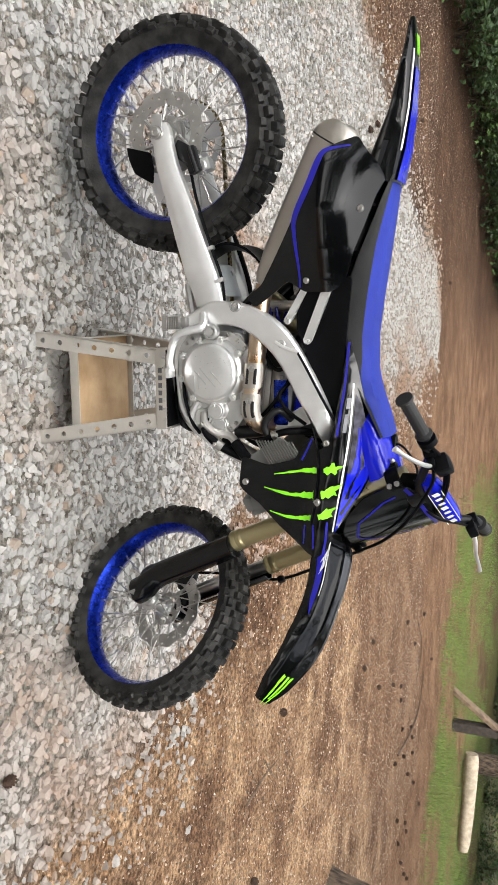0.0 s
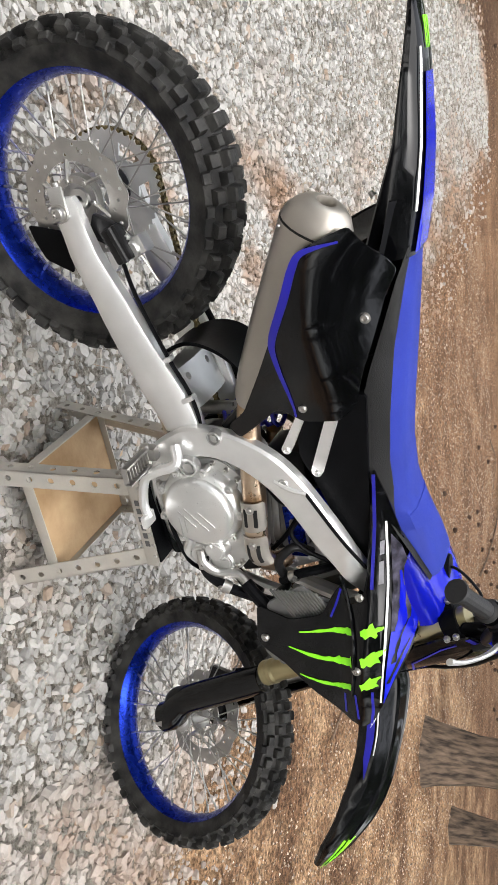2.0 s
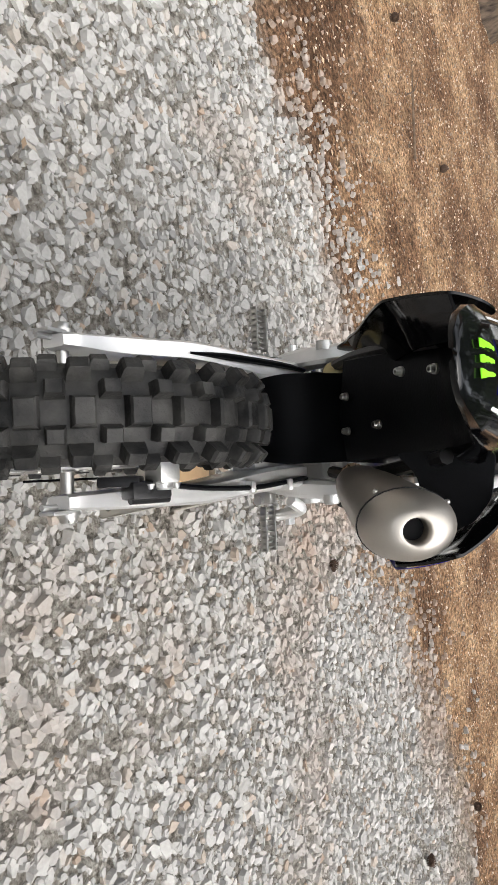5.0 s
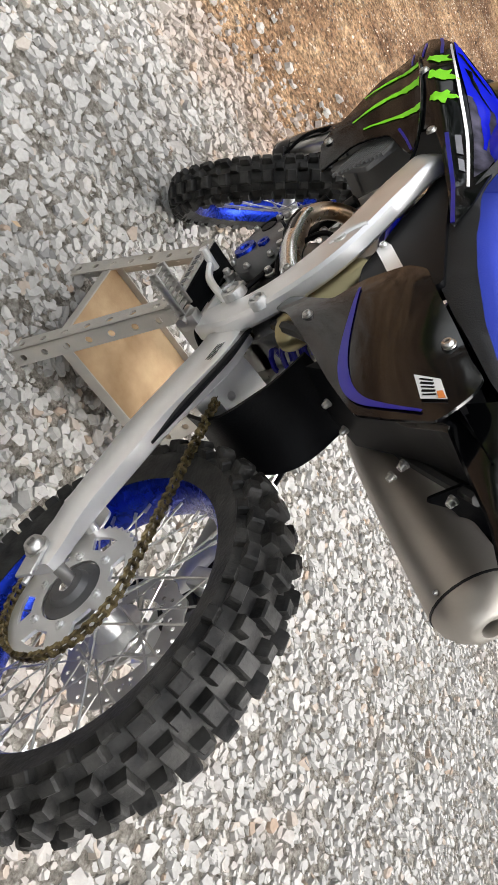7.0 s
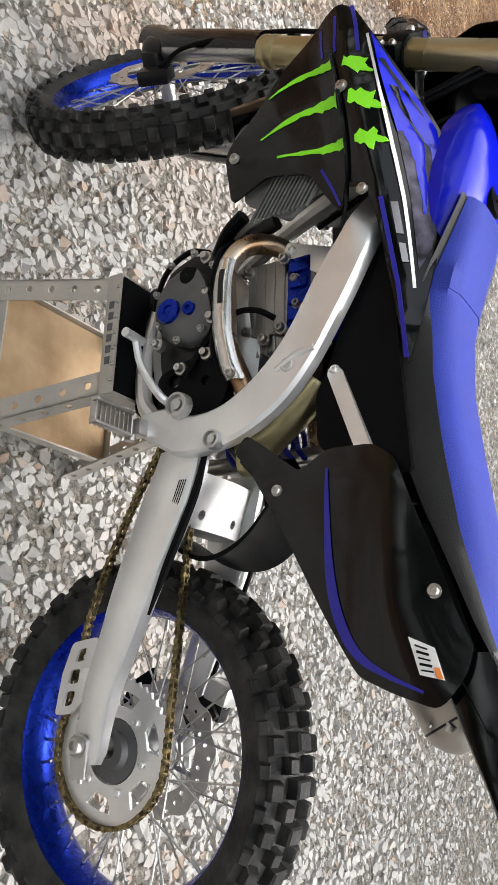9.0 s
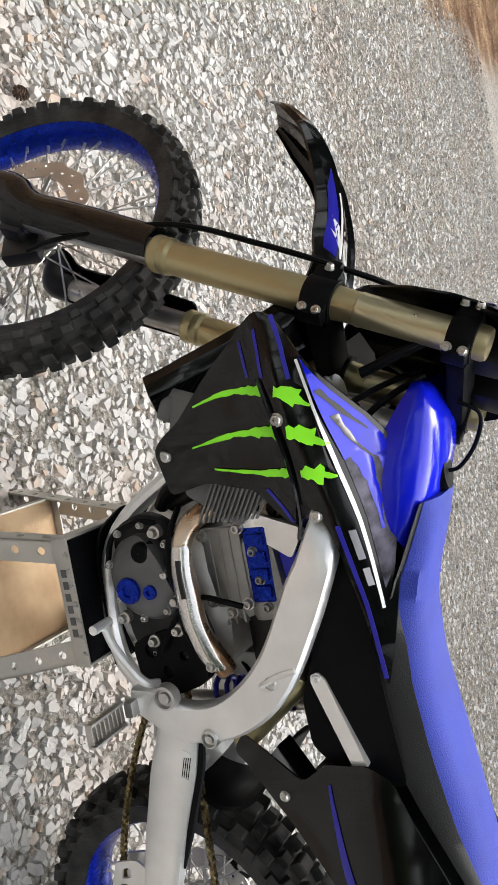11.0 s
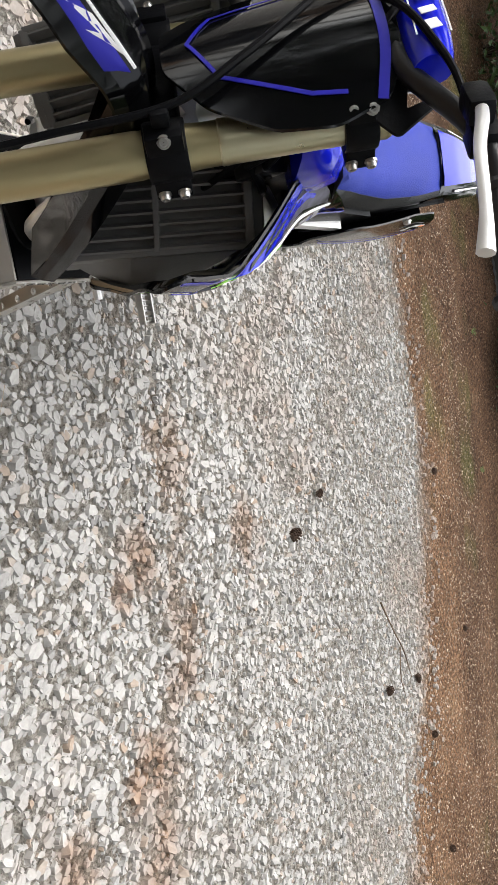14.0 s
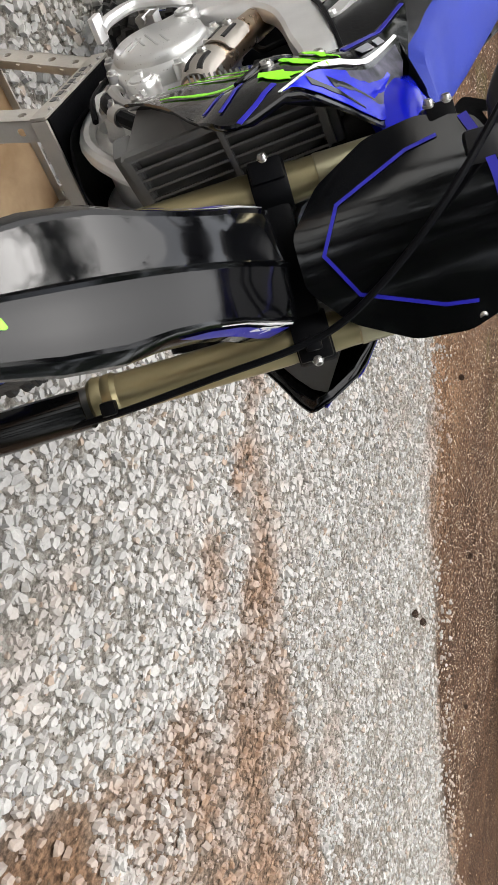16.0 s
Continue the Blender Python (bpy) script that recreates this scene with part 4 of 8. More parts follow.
    bike_part("caliper_body", bm, CAST, "silver caliper body", caliper)
    bm = bmesh.new()
    slab(bm, rounded([(0.035, -0.125), (0.07, -0.118), (0.112, -0.1), (0.145, -0.04), (0.1, -0.036), (0.055, -0.045)], 0.008), lambda u, v, o: REAR @ Vector((u, -0.078 + o, v)), 0.004, 0.03)
    bike_part("disc_guard", bm, MATTE, "black brake disc guard", arm)
    bm = bmesh.new()
    tube(bm, [(0.12, -0.1, 0.5), (0.2, -0.115, 0.523), (0.33, -0.122, 0.568), (0.42, -0.115, 0.597), (0.5, -0.11, 0.6), (0.54, -0.12, 0.57)], 0.0048, 8, 5)
    bike_part("brake_hose", bm, MATTE, "black rubber brake hose", arm)
    for x, z in ((0.335, 0.562), (0.425, 0.594)):
        bm = bmesh.new()
        box(bm, (0.012, 0.022, 0.03), Matrix.Translation((x, -0.12, z)) @ Matrix.Rotation(-0.35, 4, "Y"), 0.004)
        bike_part("hose_clamp", bm, ALLOY, "", arm)


swingarm()


# ---- frame ----
SPAR_OUT = [(0.53, 0.485), (0.505, 0.53), (0.485, 0.575), (0.486, 0.64), (0.503, 0.71), (0.543, 0.78), (0.6, 0.832), (0.674, 0.876), (0.738, 0.909), (0.81, 0.938), (0.9, 0.955)]
SPAR_IN = [(0.577, 0.485), (0.578, 0.545), (0.555, 0.59), (0.556, 0.645), (0.575, 0.695), (0.618, 0.75), (0.672, 0.793), (0.764, 0.843), (0.816, 0.876), (0.866, 0.9), (0.915, 0.915)]


def frame_parts():
    spars = []
    for s in (-1, 1):
        bm = bmesh.new()
        a, b = curve_points([(*p, 0) for p in SPAR_OUT], 4), curve_points([(*p, 0) for p in SPAR_IN], 4)
        rings = []
        for k, (p, q) in enumerate(zip(a, b)):
            x = (p.x + q.x) / 2
            y = s * (0.118 + 0.024 * math.sin(min(1, k / len(a)) * math.pi * 0.9) - 0.05 * smoothstep(0.8, 0.95, np.array(x)))
            mid = (p + q) / 2
            ring = []
            for t, d in ((0.0, -0.6), (0.0, 0.55), (0.08, 0.9), (0.3, 1.0), (0.7, 1.0), (0.92, 0.9), (1.0, 0.55), (1.0, -0.6), (0.9, -1), (0.1, -1)):
                e = p.lerp(q, t)
                ring.append((e.x, y + s * d * 0.019, e.y))
            rings.append(ring)
        loft(bm, rings)
        spars.append(bike_part("frame_spar", bm, ALLOY, "bare aluminium frame spar", angle=40))
        for x, z, r in ((0.572, 0.577, 0.022), (0.5, 0.655, 0.016), (0.605, 0.795, 0.012)):
            bm = bmesh.new()
            revolve(bm, [(0.001, 0.006), (r * 0.45, 0.006), (r * 0.5, 0.0), (r * 0.75, 0.0), (r * 0.8, 0.008), (r, 0.006), (r * 1.1, -0.012)], 20,
                    Matrix.Translation((x, s * 0.156, z)) @ (Matrix.Identity(4) if s > 0 else Matrix.Rotation(math.pi, 4, "X")))
            bike_part("pivot_boss", bm, CAST, "", spars[-1])
        bm = bmesh.new()
        tube(bm, [(0.6, s * 0.158, 0.775), (0.618, s * 0.161, 0.81), (0.628, s * 0.158, 0.842)], 0.006, 8, 4)
        bike_part("weld_seam", bm, ALLOY, "", spars[-1])
        # lower cradle and engine hanger
        bm = bmesh.new()
        tube(bm, [(0.56, s * 0.1, 0.5), (0.62, s * 0.09, 0.445), (0.74, s * 0.075, 0.432), (0.86, s * 0.06, 0.47), (0.96, s * 0.045, 0.62), (1.03, s * 0.03, 0.8), (1.06, s * 0.02, 0.93)],
             [0.018, 0.016, 0.016, 0.016, 0.017, 0.02, 0.024], 10, 5)
        bike_part("down_tube", bm, ALLOY, "aluminium down tube")
        bm = bmesh.new()
        slab(bm, rounded([(0.79, 0.83), (0.84, 0.86), (0.885, 0.74), (0.855, 0.73)], 0.008), lambda u, v, o: Vector((u, s * (0.075 + o), v)), 0.012, 0.04)
        bolt(bm, (0.865, s * 0.076, 0.75), (0, s, 0), 0.009)
        bike_part("engine_hanger", bm, ALLOY, "aluminium engine hanger", angle=30)
        # subframe rails
        bm = bmesh.new()
        slab(bm, rounded([(0.448, 0.906), (0.456, 0.929), (0.597, 0.873), (0.608, 0.862), (0.603, 0.848), (0.592, 0.847)], 0.003), lambda u, v, o: Vector((u, s * (0.135 + o - 0.1 * (u - 0.45)), v)), 0.018, 0.04)
        bolt(bm, (0.599, s * 0.121, 0.86), (0, s, 0), 0.007)
        bike_part("subframe_strut", bm, ALLOY, "bare aluminium subframe strut", angle=30)
        bm = bmesh.new()
        tube(bm, [(0.5, s * 0.1, 0.66), (0.42, s * 0.11, 0.745), (0.3, s * 0.1, 0.86), (0.18, s * 0.085, 0.98)], 0.012, 8, 4)
        tube(bm, [(0.62, s * 0.1, 0.85), (0.45, s * 0.1, 0.92), (0.15, s * 0.08, 1.03)], 0.012, 8, 4)
        # Rail is aluminium; its dark colour stands for the darkness of the gap.
        bike_part("subframe_rail", bm, DARK, "aluminium subframe rail coloured dark to sink into the gap")
        if s > 0:
            continue
        bm = bmesh.new()
        slab(bm, rounded([(0.452, 0.842), (0.458, 0.858), (0.54, 0.815), (0.552, 0.798), (0.54, 0.79)], 0.004), lambda u, v, o: Vector((u, s * (0.128 + o), v)), 0.012, 0.04)
        bolt(bm, (0.541, s * 0.129, 0.803), (0, s, 0), 0.008)
        bike_part("subframe_link", bm, ALLOY, "short aluminium subframe link", angle=30)
    bm = bmesh.new()
    tube(bm, [(1.045, -0.004, 0.86), (0.968, -0.004, 1.03)], 0.034, 20, 0)
    bike_part("steering_head", bm, ALLOY, "aluminium steering head")
    for pts, r in (([(1.06, 0.03, 1.09), (1.03, 0.075, 1.03), (0.98, 0.085, 0.96), (0.93, 0.075, 0.88), (0.9, 0.07, 0.8)], 0.0055),
                   ([(1.07, 0.0, 1.08), (1.045, 0.06, 1.0), (1.01, 0.08, 0.93), (0.97, 0.09, 0.86)], 0.005),
                   ([(1.03, 0.055, 0.98), (0.99, 0.1, 0.985), (0.94, 0.1, 0.96), (0.9, 0.085, 0.93)], 0.007),
                   ([(1.06, -0.03, 1.09), (1.03, -0.07, 1.03), (0.98, -0.085, 0.96), (0.93, -0.08, 0.9)], 0.0055)):
        bm = bmesh.new()
        tube(bm, pts, r, 8, 6)
        bike_part("head_cable", bm, MATTE, "black cable beside the steering head")
    bm = bmesh.new()
    box(bm, (0.05, 0.03, 0.06), Matrix.Translation((0.985, 0.075, 0.985)) @ Matrix.Rotation(0.4, 4, "Y"), 0.006)
    bolt(bm, (0.985, 0.09, 0.995), (0, 1, 0), 0.006, 0.005)
    bike_part("ignition_coil", bm, DARK, "black ignition coil on the frame")


frame_parts()


# ---- engine ----
def engine():
    bm = bmesh.new()
    case = rounded([(0.555, 0.52), (0.6, 0.465), (0.72, 0.445), (0.84, 0.465), (0.89, 0.53), (0.885, 0.6), (0.82, 0.66), (0.7, 0.69), (0.6, 0.67), (0.555, 0.6)], 0.03)
    for s in (-1, 1):
        slab(bm, case, lambda u, v, o: Vector((u, s * (0.088 + o - 0.9 * max(0, math.hypot(u - 0.72, (v - 0.56) * 1.1) - 0.1) ** 1.2), v)), 0.1, 0.025)
    motor = bike_part("engine", bm, CAST, "cast aluminium engine", angle=40)
    # clutch side cover
    bm = bmesh.new()
    right = Matrix.Translation((0.69, -0.088, 0.572)) @ Matrix.Rotation(math.pi, 4, "Z")
    revolve(bm, [(0.001, 0.078), (0.074, 0.078), (0.081, 0.074), (0.085, 0.066), (0.086, 0.06), (0.093, 0.056), (0.098, 0.05), (0.102, 0.03), (0.108, -0.01)], 56, right)
    cover = bike_part("clutch_cover", bm, COVER, "round silver clutch cover", motor)
    bm = bmesh.new()
    for k in range(9):
        a = 2 * math.pi * k / 9 + 0.3
        revolve(bm, [(0.001, 0.064), (0.006, 0.064), (0.007, 0.058), (0.0105, 0.057), (0.0115, 0.02)], 12, right @ Matrix.Translation((0.1 * math.cos(a), 0, 0.1 * math.sin(a))))
    bike_part("cover_bolts", bm, COVER, "", motor)
    bm = bmesh.new()
    for k, (w, dz) in enumerate(((0.05, 0.018), (0.075, -0.002), (0.055, -0.02))):
        box(bm, (w, 0.002, 0.003), right @ Matrix.Translation((-0.015, 0.0785, dz * 1.3)) @ Matrix.Rotation(0.75, 4, "Y"))
    for w, dx in ((0.05, -0.035), (0.05, -0.025)):
        box(bm, (w, 0.002, 0.0025), right @ Matrix.Translation((dx, 0.0785, -0.045 if dx < -0.03 else -0.032)))
    bike_part("cover_emblem", bm, CAST, "raised marks on the cover", motor)
    for nm, x, z, r, h in (("water_pump", 0.805, 0.585, 0.03, 0.062), ("pump_cover", 0.85, 0.585, 0.034, 0.04), ("oil_cover", 0.83, 0.535, 0.03, 0.045), ("case_boss", 0.6, 0.5, 0.028, 0.03),
                           ("case_boss", 0.6, 0.64, 0.03, 0.03), ("case_boss", 0.78, 0.655, 0.024, 0.03)):
        bm = bmesh.new()
        revolve(bm, [(0.001, h), (r * 0.62, h), (r * 0.66, h - 0.003), (r * 0.8, h - 0.003), (r * 0.92, h - 0.007), (r, h - 0.014), (r * 1.1, -0.02)], 24, Matrix.Translation((x, -0.085, z)) @ Matrix.Rotation(math.pi, 4, "Z"))
        for t in (0.4, 2.5, 4.6):
            bolt(bm, (x + r * 0.98 * math.cos(t), -0.085 - h + 0.016, z + r * 0.98 * math.sin(t)), (0, -1, 0), 0.0055, 0.006)
        bike_part(nm, bm, COVER, "cast pump housing" if "pump" in nm else "", motor)
    bm = bmesh.new()
    tube(bm, [(0.78, -0.118, 0.52), (0.83, -0.12, 0.5), (0.87, -0.1, 0.53)], 0.014, 10, 4)
    bike_part("oil_gallery", bm, COVER, "", motor)
    # right-hand case rim with its ring of screws
    bm = bmesh.new()
    rim = rounded([(0.575, 0.5), (0.62, 0.455), (0.74, 0.455), (0.83, 0.49), (0.885, 0.54), (0.875, 0.62), (0.83, 0.665), (0.72, 0.7), (0.62, 0.685), (0.57, 0.63)], 0.03)
    slab(bm, rim, lambda u, v, o: Vector((u, -0.118 - o, v)), 0.035, 0.04)
    bike_part("clutch_case", bm, CAST, "", motor, angle=30)
    bm = bmesh.new()
    for k, (u, v) in enumerate(dense(rim, 0.045)[::1]):
        if k % 2 == 0:
            bolt(bm, (0.725 + (u - 0.725) * 0.94, -0.119, 0.578 + (v - 0.578) * 0.93), (0, -1, 0), 0.006, 0.008)
    bike_part("case_bolts", bm, STEEL, "", motor)
    bm = bmesh.new()
    tube(bm, [(0.815, -0.13, 0.54), (0.842, -0.142, 0.548), (0.87, -0.135, 0.575), (0.882, -0.12, 0.62), (0.91, -0.13, 0.65)], 0.012, 10, 5)
    bike_part("coolant_pipe", bm, STEEL, "bright coolant pipe", motor)
    bm = bmesh.new()
    tube(bm, [(0.9, -0.128, 0.64), (0.93, -0.14, 0.67), (0.98, -0.15, 0.72)], 0.016, 10, 4)
    bike_part("coolant_hose", bm, MATTE, "black coolant hose", motor)
    # alternator side
    bm = bmesh.new()
    left = Matrix.Translation((0.795, 0.088, 0.56))
    out = rounded([(-0.018, -0.078), (0.05, -0.062), (0.072, 0.003), (0.02, 0.05), (-0.06, 0.066), (-0.098, 0.02), (-0.08, -0.05)], 0.04, 5)
    slab(bm, out, lambda u, v, o: left @ Vector((u, 0.054 + o - 2.0 * max(0, math.hypot(u + 0.012, v) - 0.055) ** 1.5 * 3, v)), 0.06, 0.02)
    bike_part("ignition_cover", bm, ENGINE_DARK, "dark grey ignition cover", motor, angle=40)
    bm = bmesh.new()
    for (u, v, r) in ((-0.03, -0.028, 0.026), (-0.034, 0.018, 0.014)):
        revolve(bm, [(0.001, 0.056), (r * 0.4, 0.056), (r * 0.45, 0.06), (r * 0.9, 0.06), (r, 0.05)], 20, left @ Matrix.Translation((u, 0, v)))
    bike_part("filler_plug", bm, BLUE_RIM, "blue anodised plug", motor)
    bm = bmesh.new()
    revolve(bm, [(0.001, 0.056), (0.016, 0.056), (0.02, 0.05), (0.021, 0.03)], 18, left @ Matrix.Translation((0.036, 0, 0.008)))
    bike_part("oil_plug", bm, MATTE, "black plug", motor)
    bm = bmesh.new()
    for k in range(8):
        a = 2 * math.pi * k / 8 + 0.2
        bolt(bm, left @ Vector((0.087 * math.cos(a), 0.044, 0.07 * math.sin(a))), (0, 1, 0), 0.006, 0.006)
    for x, z in ((0.63, 0.53), (0.65, 0.49), (0.68, 0.64), (0.62, 0.6), (0.66, 0.58), (0.6, 0.66)):
        bolt(bm, (x, 0.095, z), (0, 1, 0), 0.006, 0.006)
    bike_part("case_bolts", bm, STEEL, "", motor)
    bm = bmesh.new()
    slab(bm, rounded([(0.565, 0.5), (0.655, 0.49), (0.68, 0.57), (0.66, 0.66), (0.58, 0.64), (0.555, 0.57)], 0.02), lambda u, v, o: Vector((u, 0.11 + o, v)), 0.03, 0.03,
         [circle(0.6, 0.56, 0.012, 8), circle(0.63, 0.6, 0.01, 8), circle(0.64, 0.53, 0.014, 8)])
    bike_part("sprocket_cover", bm, MATTE, "black countershaft cover", motor, angle=30)
    # cylinder, head and rocker cover lean back
    lean = Matrix.Translation((0.745, 0.0, 0.655)) @ Matrix.Rotation(radians(6), 4, "Y")
    bm = bmesh.new()
    box(bm, (0.14, 0.13, 0.09), lean @ Matrix.Translation((0, 0, 0.03)), 0.014)
    for k in range(4):
        box(bm, (0.15, 0.14, 0.006), lean @ Matrix.Translation((0, 0, 0.0 + 0.018 * k)), 0.002)
    bike_part("cylinder", bm, ENGINE_GREY, "cast cylinder", motor)
    bm = bmesh.new()
    box(bm, (0.155, 0.15, 0.075), lean @ Matrix.Translation((-0.0, 0, 0.112)), 0.016)
    for y in (-0.078, 0.078):
        for x in (-0.05, 0.0, 0.05):
            bolt(bm, lean @ Vector((x, y, 0.11)), (0, 1 if y > 0 else -1, 0), 0.008, 0.008)
    bike_part("cylinder_head", bm, ENGINE_GREY, "cast cylinder head", motor)
    bm = bmesh.new()
    box(bm, (0.15, 0.14, 0.04), lean @ Matrix.Translation((0, 0, 0.172)), 0.012)
    bike_part("rocker_cover", bm, BLUE, "blue rocker cover", motor)
    # Blue strips stand for the sides of the rocker cover.
    for s in (-1, 1):
        bm = bmesh.new()
        box(bm, (0.135, 0.012, 0.046), Matrix.Translation((0.782, s * 0.07, 0.766)), 0.004)
        for k in range(4):
            box(bm, (0.02, 0.008, 0.036), Matrix.Translation((0.735 + 0.031 * k, s * 0.078, 0.766)), 0.002)
        bike_part("rocker_cover_side", bm, BLUE_RIM, "blue side of the rocker cover", motor)
    bm = bmesh.new()
    tube(bm, [(0.68, -0.06, 0.8), (0.72, -0.085, 0.79), (0.78, -0.09, 0.75), (0.83, -0.085, 0.7), (0.85, -0.08, 0.66)], 0.006, 8, 5)
    bike_part("cable", bm, MATTE, "black engine cables", motor)
    for nm, pts, r in (("coolant_hose", [(0.88, -0.07, 0.62), (0.87, -0.06, 0.7), (0.85, -0.05, 0.76)], 0.02), ("coolant_hose", [(0.9, 0.06, 0.6), (0.92, 0.07, 0.66), (0.93, 0.08, 0.72)], 0.014),
                       ("intake_boot", [(0.64, 0.0, 0.86), (0.7, 0.0, 0.83), (0.74, 0, 0.8)], 0.036), ("fuel_hose", [(0.83, -0.08, 0.8), (0.8, -0.11, 0.77), (0.84, -0.12, 0.73), (0.9, -0.11, 0.74), (0.95, -0.1, 0.7)], 0.011)):
        bm = bmesh.new()
        tube(bm, pts, r, 12, 4)
        bike_part(nm, bm, DARK, "black rubber hose", motor)
    bm = bmesh.new()
    box(bm, (0.145, 0.016, 0.078), Matrix.Translation((0.78, 0.07, 0.7)), 0.006)
    for k in range(3):
        box(bm, (0.14, 0.003, 0.004), Matrix.Translation((0.78, 0.079, 0.678 + 0.02 * k)), 0.001)
    bike_part("cylinder_wall", bm, ENGINE_GREY, "plain cast cylinder side", motor)
    for x, z in ((0.715, 0.735), (0.72, 0.665), (0.84, 0.665), (0.85, 0.738), (0.7, 0.7)):
        bm = bmesh.new()
        bolt(bm, (x, 0.08, z), (0, 1, 0), 0.009, 0.01)
        bike_part("head_bolt", bm, STEEL, "", motor)
    bm = bmesh.new()
    box(bm, (0.12, 0.12, 0.1), Matrix.Translation((0.64, 0, 0.76)), 0.02)
    bike_part("throttle_body", bm, DARK, "black throttle body", motor)
    # left-hand case: dark web, screws, wiring and clips
    bm = bmesh.new()
    slab(bm, rounded([(0.56, 0.6), (0.6, 0.515), (0.68, 0.485), (0.87, 0.485), (0.9, 0.56), (0.87, 0.62), (0.72, 0.645), (0.65, 0.66)], 0.03), lambda u, v, o: Vector((u, 0.1 + o, v)), 0.02, 0.04)
    bike_part("left_case", bm, DARK, "dark crankcase side", motor, angle=30)
    for k, pts in enumerate(([(0.9, 0.1, 0.64), (0.86, 0.135, 0.635), (0.8, 0.14, 0.625), (0.74, 0.135, 0.632), (0.68, 0.12, 0.62), (0.62, 0.1, 0.64)],
                             [(0.88, 0.12, 0.6), (0.885, 0.13, 0.56), (0.86, 0.12, 0.5), (0.8, 0.1, 0.46)],
                             [(0.72, 0.11, 0.74), (0.735, 0.125, 0.71), (0.74, 0.12, 0.66), (0.7, 0.115, 0.6), (0.64, 0.12, 0.56)])):
        bm = bmesh.new()
        tube(bm, pts, 0.0055, 8, 5)
        bike_part("wiring_cable", bm, MATTE, "black wiring cable", motor)
    for x, z in ((0.74, 0.62), (0.79, 0.61), (0.68, 0.6), (0.66, 0.545), (0.71, 0.5), (0.865, 0.6)):
        bm = bmesh.new()
        revolve(bm, [(0.001, 0.014), (0.007, 0.014), (0.008, 0.01), (0.008, 0.004), (0.012, 0.003), (0.012, -0.01)], 12, Matrix.Translation((x, 0.128 if x > 0.7 else 0.112, z)))
        bike_part("case_screw", bm, STEEL, "", motor)
    # hoses, clips and cables on the right of the engine
    for nm, pts, r, lab in (("coolant_hose", [(0.83, -0.13, 0.545), (0.87, -0.14, 0.55), (0.91, -0.135, 0.59), (0.94, -0.125, 0.65), (0.955, -0.12, 0.7)], 0.0125, "thick black coolant hose"),
                            ("coolant_hose", [(0.87, -0.06, 0.86), (0.86, -0.1, 0.83), (0.865, -0.12, 0.78), (0.89, -0.12, 0.73)], 0.011, "thick black coolant hose"),
                            ("breather_hose", [(0.63, -0.1, 0.86), (0.67, -0.115, 0.8), (0.68, -0.11, 0.76), (0.63, -0.1, 0.72)], 0.006, "thin black breather hose"),
                            ("breather_hose", [(0.72, -0.1, 0.8), (0.755, -0.12, 0.775), (0.8, -0.115, 0.8), (0.84, -0.1, 0.85)], 0.0055, "thin black breather hose"),
                            ("wiring_cable", [(0.6, -0.15, 0.82), (0.66, -0.162, 0.862), (0.74, -0.158, 0.905), (0.82, -0.14, 0.945)], 0.004, "black cable along the frame"),
                            ("wiring_cable", [(0.88, -0.115, 0.52), (0.84, -0.13, 0.5), (0.76, -0.125, 0.475), (0.68, -0.12, 0.475)], 0.0055, "black cable under the case")):
        bm = bmesh.new()
        tube(bm, pts, r, 8, 5)
        bike_part(nm, bm, MATTE, lab, motor)
    for at, to, r in (((0.905, -0.136, 0.582), (0.917, -0.133, 0.6), 0.0155), ((0.845, -0.134, 0.545), (0.858, -0.137, 0.547), 0.0155), ((0.77, -0.126, 0.693), (0.782, -0.126, 0.692), 0.031), ((0.87, -0.12, 0.77), (0.876, -0.121, 0.755), 0.0145)):
        bm = bmesh.new()
        tube(bm, [at, to], r, 14, 0)
        bolt(bm, Vector(at) + Vector((0, -r, 0)), (0, -1, 0.3), 0.005, 0.007)
        bike_part("hose_clip", bm, STEEL, "steel hose clip", motor)
    # shock absorber and linkage
    bm = bmesh.new()
    tube(bm, [(0.6, 0.085, 0.815), (0.585, 0.085, 0.8), (0.49, 0.085, 0.69), (0.48, 0.085, 0.675)], [0.03, 0.034, 0.034, 0.028], 20, 4)
    bike_part("shock_reservoir", bm, GOLD, "gold shock reservoir")
    bm = bmesh.new()
    slab(bm, [(0.5, 0.69), (0.508, 0.684), (0.555, 0.744), (0.547, 0.75)], lambda u, v, o: Vector((u, 0.1195 + o, v)), 0.001, 0.05)
    bike_part("reservoir_label", bm, ORANGE, "orange warning sticker")
    bm = bmesh.new()
    tube(bm, [(0.52 + 0.028 * math.cos(k * 0.7), 0.01 + 0.028 * math.sin(k * 0.7), 0.6 + 0.0026 * k) for k in range(60)], 0.0055, 6, 0)
    bike_part("shock_spring", bm, BLUE_LINE, "dark blue shock spring")
    bm = bmesh.new()
    tube(bm, [(0.5, 0, 0.47), (0.5, 0, 0.8)], 0.016, 12, 0)
    tube(bm, [(0.43, -0.03, 0.45), (0.55, -0.03, 0.47)], 0.012, 8, 0)
    tube(bm, [(0.43, 0.03, 0.45), (0.55, 0.03, 0.47)], 0.012, 8, 0)
    bike_part("shock_body", bm, STEEL, "shock absorber body")
    # header pipe with shield, both sides of the cylinder
    bm = bmesh.new()
